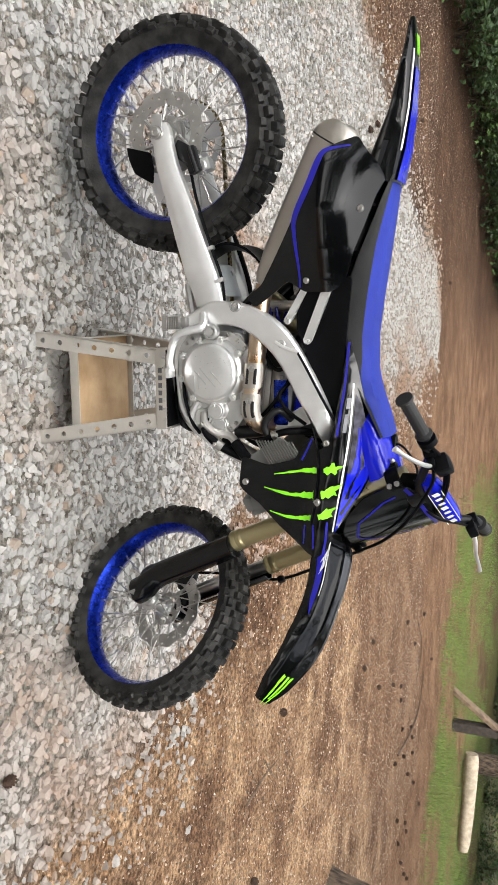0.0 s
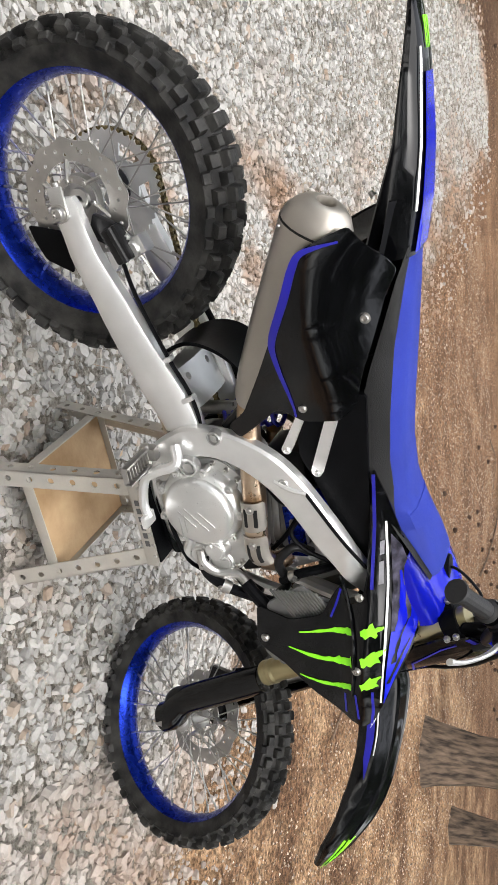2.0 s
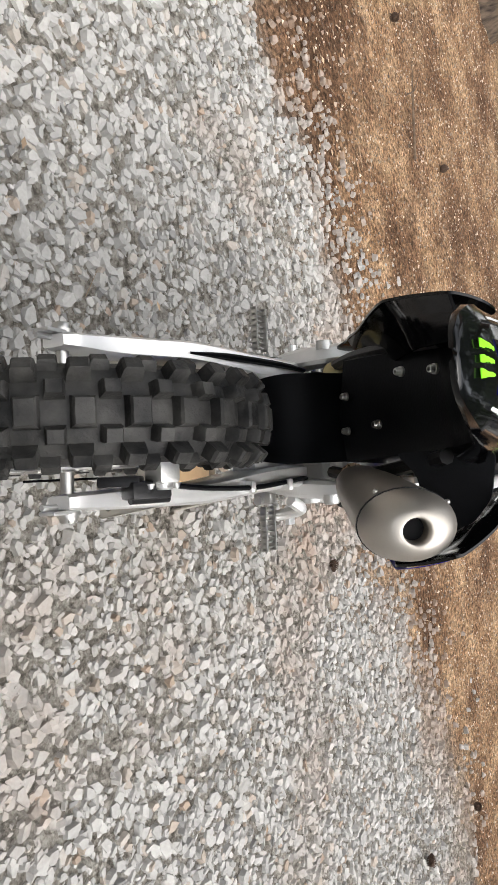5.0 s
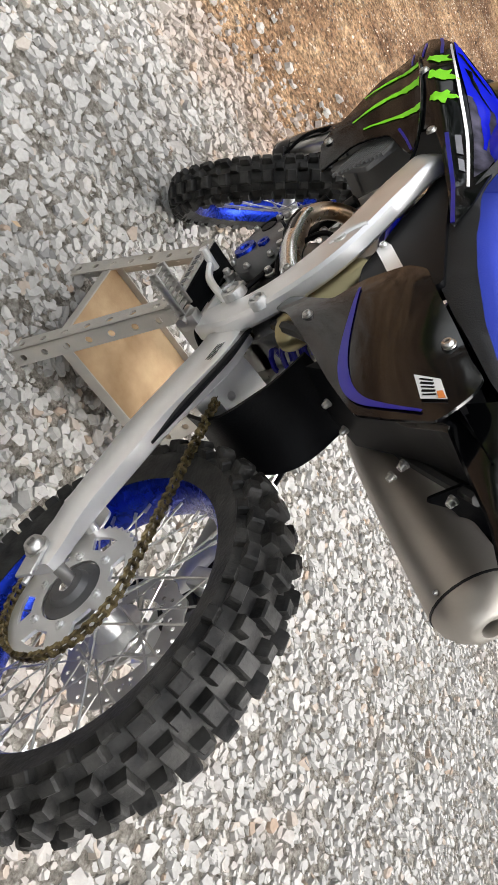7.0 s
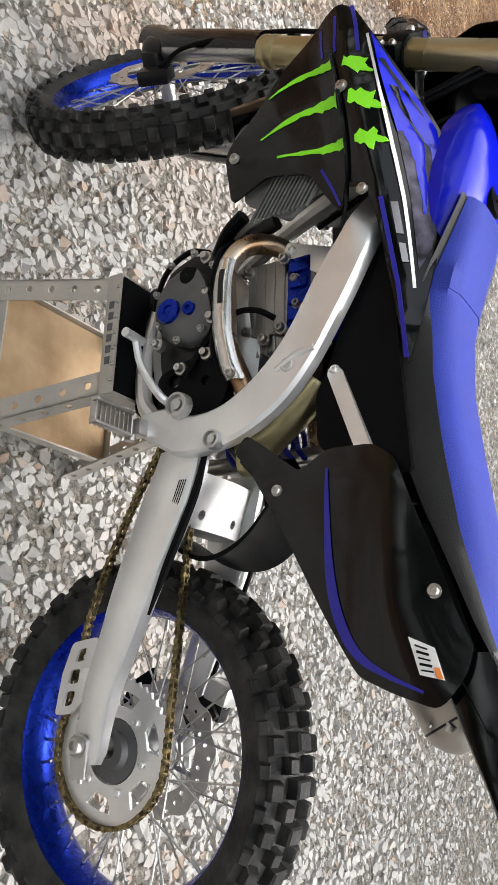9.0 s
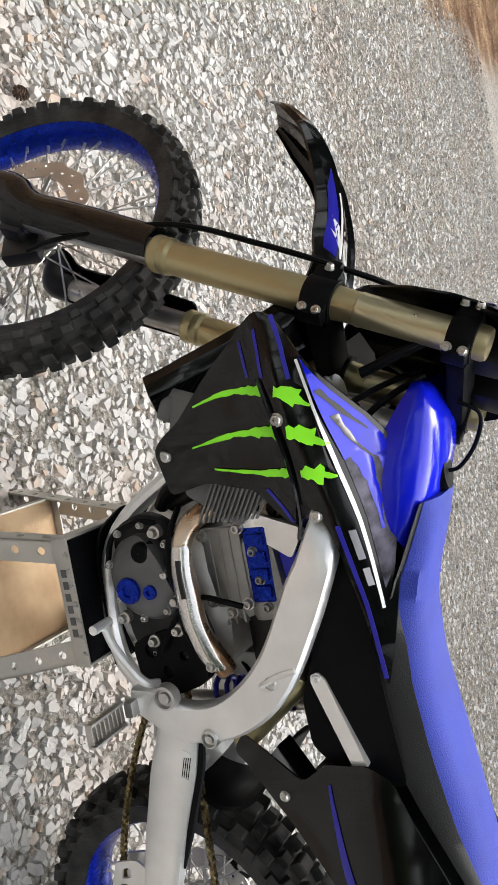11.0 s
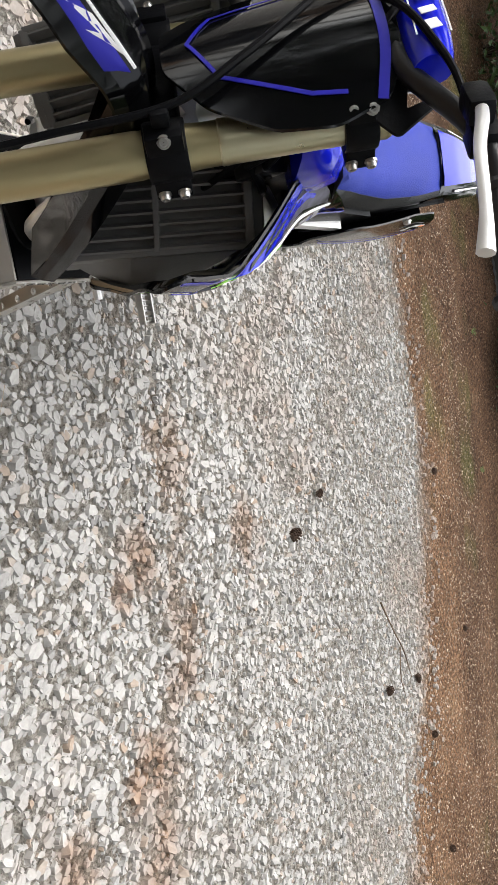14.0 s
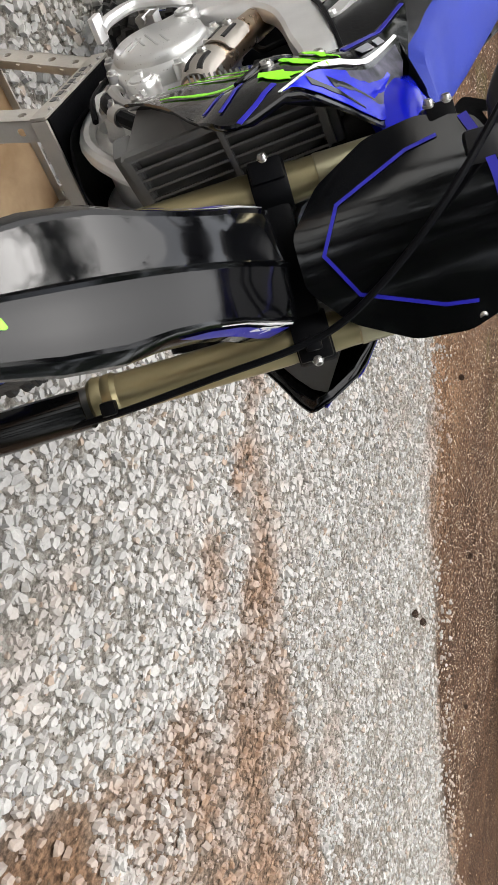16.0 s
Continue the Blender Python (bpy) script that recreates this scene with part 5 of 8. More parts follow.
    tube(bm, [(0.83, 0.02, 0.76), (0.885, 0.06, 0.72), (0.88, 0.105, 0.675), (0.83, 0.125, 0.645), (0.75, 0.128, 0.65), (0.68, 0.125, 0.655), (0.6, 0.1, 0.68)],
         [0.019, 0.019, 0.019, 0.019, 0.019, 0.019, 0.019], 14, 6)
    tube(bm, [(0.86, -0.04, 0.75), (0.85, -0.1, 0.71), (0.8, -0.125, 0.69), (0.68, -0.128, 0.705), (0.58, -0.12, 0.712), (0.5, -0.115, 0.718), (0.44, -0.11, 0.728)],
         [0.022, 0.023, 0.027, 0.027, 0.027, 0.026, 0.026], 14, 6)
    pipe = bike_part("exhaust_header", bm, HEADER, "heat tinted exhaust header pipe")
    routes = ((-1, [(0.735, -0.128, 0.698), (0.7, -0.129, 0.702), (0.66, -0.129, 0.706)], 0.029), (-1, [(0.83, -0.118, 0.698), (0.8, -0.126, 0.692), (0.75, -0.128, 0.696)], 0.029),
              (1, [(0.84, 0.122, 0.652), (0.8, 0.127, 0.648), (0.75, 0.129, 0.65), (0.7, 0.128, 0.653), (0.64, 0.118, 0.664), (0.612, 0.108, 0.674)], 0.0215))
    for s, line, r in routes:
        bm = bmesh.new()
        P = curve_points(line, 5)
        rings = []
        for k, p in enumerate(P):
            e = 0.82 if k in (0, len(P) - 1) else 1.0
            arc = [(math.cos(t) * s, math.sin(t)) for t in np.linspace(-(0.95 if s > 0 else 1.25) * e, (0.95 if s > 0 else 1.25) * e, 9)]
            rings.append([p + Vector((0, c * (r + 0.003), v * (r + 0.003))) for c, v in arc] + [p + Vector((0, c * r, v * r)) for c, v in reversed(arc)])
        loft(bm, rings, cap="shell")
        guard = bike_part("heat_shield", bm, SHIELD if s > 0 else TITAN, "polished slotted heat shield", pipe, angle=40)
        # Dark bars stand in for the shade inside the slots; none are cut.
        for f0, f1 in (((0.12, 0.42),) if s > 0 else ((0.2, 0.8),)):
            for t in ((0.1,) if s > 0 else (-0.35, 0.35)):
                bm = bmesh.new()
                seg = P[int(f0 * (len(P) - 1)):int(f1 * (len(P) - 1)) + 1]
                tube(bm, [p + Vector((0, s * math.cos(t) * (r + 0.0015), math.sin(t) * (r + 0.0015))) for p in seg], 0.006, 8, 0, 0.45)
                bike_part("dark_slot_bar", bm, DARK, "", guard)
        bm = bmesh.new()
        p = P[len(P) - 3]
        bolt(bm, p + Vector((0, s * (r + 0.003), 0)), (0, s, 0), 0.008, 0.006)
        bike_part("shield_bolt", bm, STEEL, "", guard)
    # kick levers
    bm = bmesh.new()
    tube(bm, [(0.57, -0.155, 0.53), (0.605, -0.175, 0.535), (0.62, -0.185, 0.49), (0.64, -0.19, 0.455), (0.7, -0.192, 0.437), (0.735, -0.19, 0.44)], [0.012, 0.013, 0.012, 0.011, 0.011, 0.012], 10, 5)
    box(bm, (0.03, 0.045, 0.012), Matrix.Translation((0.74, -0.195, 0.44)), 0.003)
    bike_part("brake_pedal", bm, ALLOY, "forged aluminium brake pedal", m=Matrix.Translation((-0.05, 0, 0.024)))
    bm = bmesh.new()
    tube(bm, [(0.585, 0.125, 0.545), (0.6, 0.15, 0.53), (0.66, 0.158, 0.49), (0.71, 0.165, 0.478)], 0.008, 8, 5)
    tube(bm, [(0.712, 0.15, 0.48), (0.712, 0.2, 0.482)], 0.009, 10, 0)
    bike_part("gear_lever", bm, ALLOY, "aluminium gear lever")
    for s in (-1, 1):
        bm = bmesh.new()
        y0 = s * 0.165
        for dx in (-0.02, 0.02):
            box(bm, (0.005, 0.095, 0.016), Matrix.Translation((0.545 + dx, s * 0.215, 0.485)), 0.001)
        for k in range(8):
            box(bm, (0.044, 0.003, 0.014), Matrix.Translation((0.545, s * (0.175 + 0.0115 * k), 0.478)), 0.001)
        for k in range(8):
            for dx in (-0.02, 0.02):
                box(bm, (0.005, 0.004, 0.008), Matrix.Translation((0.545 + dx, s * (0.17 + 0.0125 * k), 0.486)))
        tube(bm, [(0.52, s * 0.155, 0.475), (0.57, s * 0.155, 0.475)], 0.01, 8, 0)
        box(bm, (0.03, 0.03, 0.04), Matrix.Translation((0.545, s * 0.145, 0.48)), 0.004)
        bike_part("foot_peg", bm, STEEL, "toothed steel foot peg")
    bm = bmesh.new()
    slab(bm, rounded([(0.6, -0.1), (0.86, -0.09), (0.9, 0.0), (0.86, 0.09), (0.6, 0.1)], 0.02),
         lambda u, v, o: Vector((u, v, 0.418 + o + 0.6 * max(0, u - 0.8) ** 1.3 + 2.2 * max(0, abs(v) - 0.05) ** 1.6)), 0.005, 0.025)
    bike_part("skid_plate", bm, MATTE, "black plastic skid plate", angle=45)


engine()


# ---- seat, tank and plastics ----
SEAT_TOP = [(0.15, 1.09), (0.23, 1.08), (0.355, 1.063), (0.48, 1.045), (0.58, 1.034), (0.68, 1.036), (0.74, 1.048), (0.825, 1.078), (0.87, 1.09)]
SEAT_LOW = [(0.15, 1.083), (0.21, 1.056), (0.287, 1.028), (0.37, 0.995), (0.436, 0.973), (0.528, 0.961), (0.6, 0.962), (0.69, 0.988), (0.75, 1.012), (0.79, 1.032), (0.87, 1.07)]
SEAT_WIDE = [(0.15, 0.07), (0.28, 0.088), (0.45, 0.1), (0.6, 0.095), (0.72, 0.096), (0.87, 0.088)]


def seat():
    blue, black = [], []
    for k in range(49):
        x = 0.15 + 0.72 * k / 48
        zt, zl, w = interp(x, SEAT_TOP)[0], interp(x, SEAT_LOW)[0], interp(x, SEAT_WIDE)[0]
        h = max(0.004, zt - zl)
        fore = float(smoothstep(0.64, 0.76, np.array(x)))
        seam = zt - min(0.024 + 0.035 * fore, h * (0.42 + 0.48 * fore))
        blue.append([Vector((x, y, z)) for y, z in ((-w * 0.94, seam), (-w * 0.82, zt - 0.009), (-w * 0.5, zt - 0.001), (0, zt), (w * 0.5, zt - 0.001), (w * 0.82, zt - 0.009), (w * 0.94, seam))])
        low = max(zl, seam - 0.075)
        black.append([Vector((x, y, z)) for y, z in ((-w * 1.12, low), (-w * 1.08, (low + seam) / 2), (-w * 0.945, seam), (0, seam - 0.004), (w * 0.945, seam), (w * 1.08, (low + seam) / 2), (w * 1.12, low))])
    bm = bmesh.new()
    cut = 38
    loft(bm, blue[:cut + 1])
    base = bmesh.new()
    loft(base, black)
    saddle = bike_part("seat", base, SEAT_BLACK, "black and blue bike seat", angle=50)
    bike_part("seat_cover", bm, SEAT_BLUE, "ribbed blue seat cover", saddle, angle=50)
    bm = bmesh.new()
    loft(bm, [[p + Vector((0, 0, 0.0015)) for p in r] for r in blue[cut:]])
    bike_part("seat_nose", bm, SEAT_BLUE, "smooth blue seat nose", saddle, angle=50)


seat()


def tank():
    # x, crest height, half width, lower edge height
    table = [(0.8, 1.045, 0.09, 0.985), (0.84, 1.068, 0.1, 0.99), (0.88, 1.086, 0.106, 1.0), (0.93, 1.102, 0.108, 1.0), (0.98, 1.114, 0.104, 1.03), (1.01, 1.116, 0.097, 1.05), (1.035, 1.112, 0.084, 1.068), (1.052, 1.098, 0.066, 1.078)]
    bm = bmesh.new()
    rings = []
    for k in range(31):
        x = 0.8 + 0.252 * k / 30
        c, w, l = interp(x, table)
        dip = 0.012 * float(smoothstep(0.95, 1.04, np.array(x)))
        rings.append([(x, y, z) for y, z in ((-w * 1.02, l), (-w * 1.03, l + (c - l) * 0.4), (-w * 0.97, l + (c - l) * 0.72), (-w * 0.78, c - 0.01), (-w * 0.5, c - 0.002 - dip * 0.4), (0, c - dip),
                                             (w * 0.5, c - 0.002 - dip * 0.4), (w * 0.78, c - 0.01), (w * 0.97, l + (c - l) * 0.72), (w * 1.03, l + (c - l) * 0.4), (w * 1.02, l))])
    loft(bm, rings)
    cover = bike_part("tank_cover", bm, BLUE, "glossy blue tank cover", angle=60)
    bm = bmesh.new()
    tube(bm, [(0.9, 0, 1.05), (0.9, 0, 1.097)], [0.034, 0.028], 20, 0)
    bike_part("fuel_cap", bm, MATTE, "black fuel cap", cover)
    bm = bmesh.new()
    tube(bm, [(0.9, 0.0, 1.09), (0.905, -0.005, 1.115), (0.94, -0.005, 1.145), (0.985, 0.005, 1.16), (1.01, 0.01, 1.13)], 0.0035, 8, 6)
    bike_part("breather_hose", bm, MATTE, "", cover)
    # fuel tank body and air box below the covers
    bm = bmesh.new()
    box(bm, (0.3, 0.17, 0.16), Matrix.Translation((0.84, 0, 0.96)) @ Matrix.Rotation(-0.2, 4, "Y"), 0.03)
    bike_part("fuel_tank", bm, MATTE, "black fuel tank")
    bm = bmesh.new()
    for s in (-1, 1):
        slab(bm, rounded([(0.42, 0.92), (0.42, 0.985), (0.6, 0.968), (0.72, 0.96), (0.805, 0.942), (0.7, 0.878), (0.62, 0.85), (0.56, 0.825), (0.48, 0.83), (0.44, 0.87)], 0.012),
             lambda u, v, o: Vector((u, s * (0.118 + o - 0.02 * (u - 0.5)), v)), 0.03, 0.025)
    bike_part("airbox_cover", bm, MATTE, "matt black airbox covers", angle=40)


tank()


def shroud_y(u, v):
    y = np.interp(u, [0.58, 0.72, 0.86, 0.95, 1.03, 1.12, 1.22], [0.103, 0.112, 0.15, 0.188, 0.214, 0.226, 0.222])
    ridge = 0.012 * math.exp(-((v - (0.93 + 0.12 * (1.0 - u))) / 0.03) ** 2)
    return float(y) + ridge - 1.55 * max(0, v - 0.98) * float(np.interp(u, [0.72, 0.9], [0.25, 1.0])) - 0.12 * max(0, 0.8 - v)


def panel_y(u, v, s):
    """Outward reach of a side panel; the one over the silencer bulges more."""
    if s < 0:
        y = float(np.interp(u, [0.05, 0.12, 0.25, 0.35, 0.43, 0.5], [0.234, 0.238, 0.228, 0.196, 0.16, 0.146]))
        return y - float(np.interp(u, [0.08, 0.24], [1.2, 4.2])) * max(0.0, v - 0.9) ** 2 - 1.5 * max(0.0, 0.9 - v) ** 2 * float(np.interp(u, [0.25, 0.42], [1, 0]))
    y = float(np.interp(u, [0.05, 0.12, 0.2, 0.3, 0.42, 0.5], [0.142, 0.145, 0.147, 0.149, 0.15, 0.14]))
    return y - float(np.interp(u, [0.1, 0.24], [0.6, 1.5])) * max(0.0, v - 0.9) ** 2 - 1.2 * max(0.0, 0.9 - v) ** 2 * float(np.interp(u, [0.2, 0.4], [1, 0]))


SHROUD = [(0.932, 0.676), (1.012, 0.676), (1.03, 0.698), (1.055, 0.742), (1.118, 0.815), (1.176, 0.884), (1.198, 0.92), (1.178, 0.945), (1.13, 0.968), (1.07, 1.0), (1.02, 1.028), (0.985, 1.042), (0.92, 1.044), (0.84, 1.036), (0.77, 1.024), (0.735, 1.016),
          (0.66, 1.0), (0.585, 0.98), (0.66, 0.968), (0.74, 0.957), (0.83, 0.948), (0.885, 0.935), (0.905, 0.9), (0.86, 0.885), (0.885, 0.865), (0.93, 0.84), (0.95, 0.76)]
PANEL = [(0.475, 0.69), (0.44, 0.727), (0.36, 0.775), (0.29, 0.815), (0.22, 0.855), (0.165, 0.89), (0.132, 0.912), (0.112, 0.96), (0.094, 1.02), (0.115, 1.04), (0.14, 1.056), (0.175, 1.064), (0.215, 1.045), (0.289, 1.02),
         (0.37, 0.99), (0.437, 0.968), (0.462, 0.935), (0.462, 0.86), (0.43, 0.815), (0.485, 0.74), (0.505, 0.71)]


PANEL_OVER_PIPE = [(0.475, 0.69), (0.44, 0.735), (0.345, 0.797), (0.262, 0.848), (0.18, 0.892), (0.112, 0.918), (0.092, 0.958), (0.072, 1.018), (0.105, 1.036), (0.135, 1.062), (0.17, 1.076), (0.215, 1.05),
                   (0.289, 1.023), (0.37, 0.99), (0.437, 0.968), (0.462, 0.935), (0.462, 0.86), (0.43, 0.815), (0.485, 0.74), (0.505, 0.71)]


def jag(line, w0, w1, seed, n=16):
    """A torn stripe along a line, wide at its start."""
    rng = random.Random(seed)
    P = curve_points([(*p, 0) for p in line], 8)
    up, dn = [], []
    for k in range(n + 1):
        f = k / n
        p = P[min(len(P) - 1, int(f * (len(P) - 1)))]
        q = P[min(len(P) - 1, int(f * (len(P) - 1)) + 1)]
        o = P[max(0, int(f * (len(P) - 1)) - 1)]
        d = (q - o).normalized()
        nrm = Vector((-d.y, d.x))
        w = (w0 + (w1 - w0) * f) * (0.75 + 0.5 * rng.random())
        up.append((p.x + nrm.x * w, p.y + nrm.y * w))
        dn.append((p.x - nrm.x * w * (0.7 + 0.5 * rng.random()), p.y - nrm.y * w * (0.7 + 0.5 * rng.random())))
    return up + dn[::-1]


def strip(line, w):
    P = curve_points([(*p, 0) for p in line], 6)
    up, dn = [], []
    for k, p in enumerate(P):
        d = (P[min(k + 1, len(P) - 1)] - P[max(k - 1, 0)]).normalized()
        up.append((p.x - d.y * w, p.y + d.x * w))
        dn.append((p.x + d.y * w, p.y - d.x * w))
    return up + dn[::-1]


def taper(line, w0, w1):
    """A stripe that widens towards the middle of its way and closes again."""
    P = curve_points([(*p, 0) for p in line], 6)
    up, dn = [], []
    for k, p in enumerate(P):
        d = (P[min(k + 1, len(P) - 1)] - P[max(k - 1, 0)]).normalized()
        w = w0 + (w1 - w0) * math.sin(math.pi * min(1.0, k / len(P) * 1.02)) ** 1.5
        up.append((p.x - d.y * w, p.y + d.x * w))
        dn.append((p.x + d.y * w, p.y - d.x * w))
    return up + dn[::-1]


def plastics():
    for s in (-1, 1):
        def on_shroud(u, v, o, s=s):
            return Vector((u, s * (shroud_y(u, v) + o), v))

        def on_panel(u, v, o, s=s):
            return Vector((u, s * (panel_y(u, v, s) + o), v))

        bm = bmesh.new()
        slab(bm, rounded(SHROUD, 0.012), on_shroud, 0.004, 0.018)
        sh = bike_part("radiator_shroud", bm, BLACK, "glossy black radiator shroud with graphics", angle=30)

        def decal(name, shapes, mat, put, parent, label="", lift=0.0012):
            bm = bmesh.new()
            for k, sh_ in enumerate(shapes):
                slab(bm, sh_, lambda u, v, o: put(u, v, o + lift), 0.001, 0.012)
            return bike_part(name, bm, mat, label, parent, angle=40)

        claws = [jag([(0.954, 0.912), (0.955, 0.88), (0.961, 0.845), (0.972, 0.785)], 0.0085, 0.0012, 1), jag([(1.02, 0.908), (1.022, 0.875), (1.022, 0.83), (1.01, 0.757)], 0.0095, 0.0012, 2),
                 jag([(1.082, 0.905), (1.086, 0.875), (1.086, 0.835), (1.074, 0.78)], 0.0085, 0.0012, 3),
                 jag([(0.952, 0.932), (0.95, 0.947), (0.944, 0.964)], 0.007, 0.014, 4, 6), jag([(0.94, 0.982), (0.943, 0.97), (0.95, 0.955)], 0.0015, 0.008, 14, 6),
                 jag([(1.016, 0.93), (1.012, 0.948), (1.003, 0.967)], 0.008, 0.015, 5, 6), jag([(0.99, 0.984), (0.995, 0.972), (1.004, 0.958)], 0.0015, 0.008, 15, 6),
                 jag([(1.078, 0.926), (1.073, 0.942), (1.064, 0.956)], 0.007, 0.013, 6, 6), jag([(1.05, 0.972), (1.056, 0.962), (1.066, 0.95)], 0.0015, 0.007, 16, 6)]
        decal("claw_graphic", claws, GREEN, on_shroud, sh, "torn fluorescent green stripes", 0.0026)
        decal("white_stripe", [strip([(0.714, 0.993), (0.84, 0.99), (1.0, 0.981), (1.118, 0.966)], 0.0021)], WHITE, on_shroud, sh, "white stripe", 0.0022)
        decal("grey_band", [[(0.745, 1.0), (0.78, 1.018), (0.85, 1.031), (0.93, 1.038), (0.955, 1.036), (0.985, 1.012), (0.98, 0.992), (0.86, 0.997)]], FADE_GREY, on_shroud, sh, "grey fading graphic", 0.0024)
        decal("blue_fade", [[(0.94, 1.04), (0.985, 1.037), (1.02, 1.023), (1.068, 0.996), (1.12, 0.972), (1.09, 0.977), (0.96, 0.993), (0.97, 1.01)], jag([(0.985, 1.006), (0.93, 1.013), (0.84, 1.012)], 0.013, 0.002, 44, 12),
                            jag([(0.96, 1.032), (0.91, 1.033), (0.86, 1.03)], 0.007, 0.001, 45, 10)], BLUE, on_shroud, sh, "blue fading graphic", 0.0038)
        decal("black_tear", [jag([(1.03, 0.996), (0.99, 1.006), (0.955, 1.022)], 0.004, 0.001, 46, 10), jag([(1.07, 0.985), (1.03, 1.006), (1.0, 1.024)], 0.004, 0.001, 47, 10)], BLACK, on_shroud, sh, "torn black graphic", 0.0052)
        decal("blue_band", [strip([(0.6, 0.979), (0.7, 0.972), (0.86, 0.958)], 0.0035),
                            strip([(1.104, 0.886), (1.13, 0.885), (1.158, 0.883)], 0.0022), strip([(1.1, 0.912), (1.135, 0.913), (1.17, 0.912)], 0.0022), strip([(1.092, 0.95), (1.14, 0.947), (1.186, 0.939)], 0.003),
                            strip([(0.87, 0.885), (0.9, 0.875), (0.93, 0.862)], 0.0025)], BLUE_LINE, on_shroud, sh, "deep blue lines", 0.0018)
        decal("lettering", [[(0.755, 0.98), (0.785, 0.978), (0.785, 0.986), (0.755, 0.988)], [(0.8, 0.976), (0.85, 0.972), (0.85, 0.982), (0.8, 0.985)]], GREY_GRAPHIC, on_shroud, sh, "", 0.0018)
        bm = bmesh.new()
        tube(bm, [on_shroud(0.84, 0.885, 0.002), on_shroud(0.88, 0.9, 0.003), on_shroud(0.95, 0.915, 0.004), on_shroud(1.03, 0.915, 0.004), on_shroud(1.1, 0.905, 0.002)], 0.0035, 6, 5)
        bike_part("shroud_rib", bm, BLACK, "", sh)
        bm = bmesh.new()
        bolt(bm, on_shroud(1.037, 0.92, 0.002), (0, s, 0), 0.0085, 0.005)
        bolt(bm, on_shroud(1.002, 0.697, 0.002), (0, s, 0), 0.0085, 0.005)
        bolt(bm, on_shroud(0.88, 0.93, 0.002), (0, s, 0), 0.0085, 0.005)
        bike_part("shroud_bolts", bm, STEEL, "", sh)
        # inner lip that turns in round the radiator
        bm = bmesh.new()
        rings = []
        for (u, v) in ((1.012, 0.68), (1.052, 0.742), (1.115, 0.815), (1.172, 0.883), (1.192, 0.92), (1.172, 0.945), (1.125, 0.968), (1.06, 1.002), (0.985, 1.038), (0.9, 1.04)):
            p = on_shroud(u, v, -0.002)
            rings.append([p, p + Vector((-0.003, -s * 0.006, 0)), p + Vector((-0.008, -s * 0.012, 0)), p + Vector((-0.011, -s * 0.011, 0)), p + Vector((-0.008, -s * 0.003, 0))])
        loft(bm, rings)
        bike_part("shroud_lip", bm, BLACK, "", sh, angle=50)

        bm = bmesh.new()
        slab(bm, rounded(PANEL if s > 0 else PANEL_OVER_PIPE, 0.012), on_panel, 0.004, 0.018)
        sp = bike_part("side_panel", bm, BLACK, "glossy black side panel with blue outline", angle=30)
        edge = [(0.45, 0.848), (0.39, 0.849), (0.3, 0.845), (0.264, 0.852), (0.19, 0.89), (0.13, 0.918), (0.108, 0.935), (0.1, 0.965), (0.096, 1.0)] if s < 0 else \
            [(0.43, 0.864), (0.38, 0.864), (0.3, 0.867), (0.24, 0.875), (0.19, 0.892), (0.156, 0.917), (0.135, 0.953), (0.115, 1.002)]
        decal("blue_outline", [taper(edge, 0.002, 0.008)], BLUE_LINE, on_panel, sp, "deep blue outline", 0.0028)
        if s > 0:
            decal("noise_label", [[(0.137, 0.998), (0.186, 0.983), (0.172, 1.017), (0.131, 1.03)]], WHITE, on_panel, sp, "scratched white label", 0.0035)
            decal("label_scratches", [strip([(0.143 + 0.008 * k, 1.0 - 0.002 * k), (0.141 + 0.0072 * k, 1.016 - 0.002 * k)], 0.0011 + 0.0006 * (k % 2)) for k in range(5)], MATTE, on_panel, sp, "", 0.0046)
            decal("label_edge", [[(0.133, 1.02), (0.147, 1.016), (0.147, 1.023), (0.133, 1.028)]], ORANGE, on_panel, sp, "", 0.0046)
        bm = bmesh.new()
        bolt(bm, on_panel(0.247, 1.016, 0.002), (0, s, 0), 0.0085, 0.006)
        bolt(bm, on_panel(*((0.403, 0.778) if s > 0 else (0.43, 0.866)), 0.002), (0, s, 0), 0.0075, 0.005)
        bike_part("panel_bolts", bm, STEEL, "", sp)

        if s > 0:
            bm = bmesh.new()
            rings = []
            for u, v in ((0.435, 0.733), (0.36, 0.779), (0.29, 0.819), (0.22, 0.859), (0.168, 0.893), (0.136, 0.915), (0.116, 0.96), (0.098, 1.016)):
                p = on_panel(u, v, -0.003)
                q = Vector((u + 0.035, 0.075, min(v + 0.03, 1.02)))
                rings.append([p.lerp(q, f) + Vector((0.008 * math.sin(math.pi * f) + t, 0, t)) for t, fs in ((0, (0, 0.3, 0.65, 1)), (0.004, (1, 0.65, 0.3, 0))) for f in fs])
            loft(bm, rings, cap="shell")
            bike_part("panel_skirt", bm, BLACK, "black skirt turned in behind the panel", sp, angle=40)

    # rear fender: a long tapered shell
    bm = bmesh.new()
    table = [(-0.262, 1.118, 0.006, 0.003), (-0.258, 1.119, 0.02, 0.005), (-0.25, 1.12, 0.032, 0.007), (-0.235, 1.122, 0.043, 0.01), (-0.2, 1.125, 0.055, 0.017), (-0.15, 1.126, 0.065, 0.027),
             (-0.02, 1.12, 0.079, 0.048), (0.08, 1.108, 0.087, 0.075), (0.17, 1.09, 0.092, 0.09)]
    rings = []
    for k in range(31):
        x = -0.262 + 0.432 * (k / 30) ** 1.7
        z, w, d = interp(x, table)
        e = min(0.012, d * 0.4)
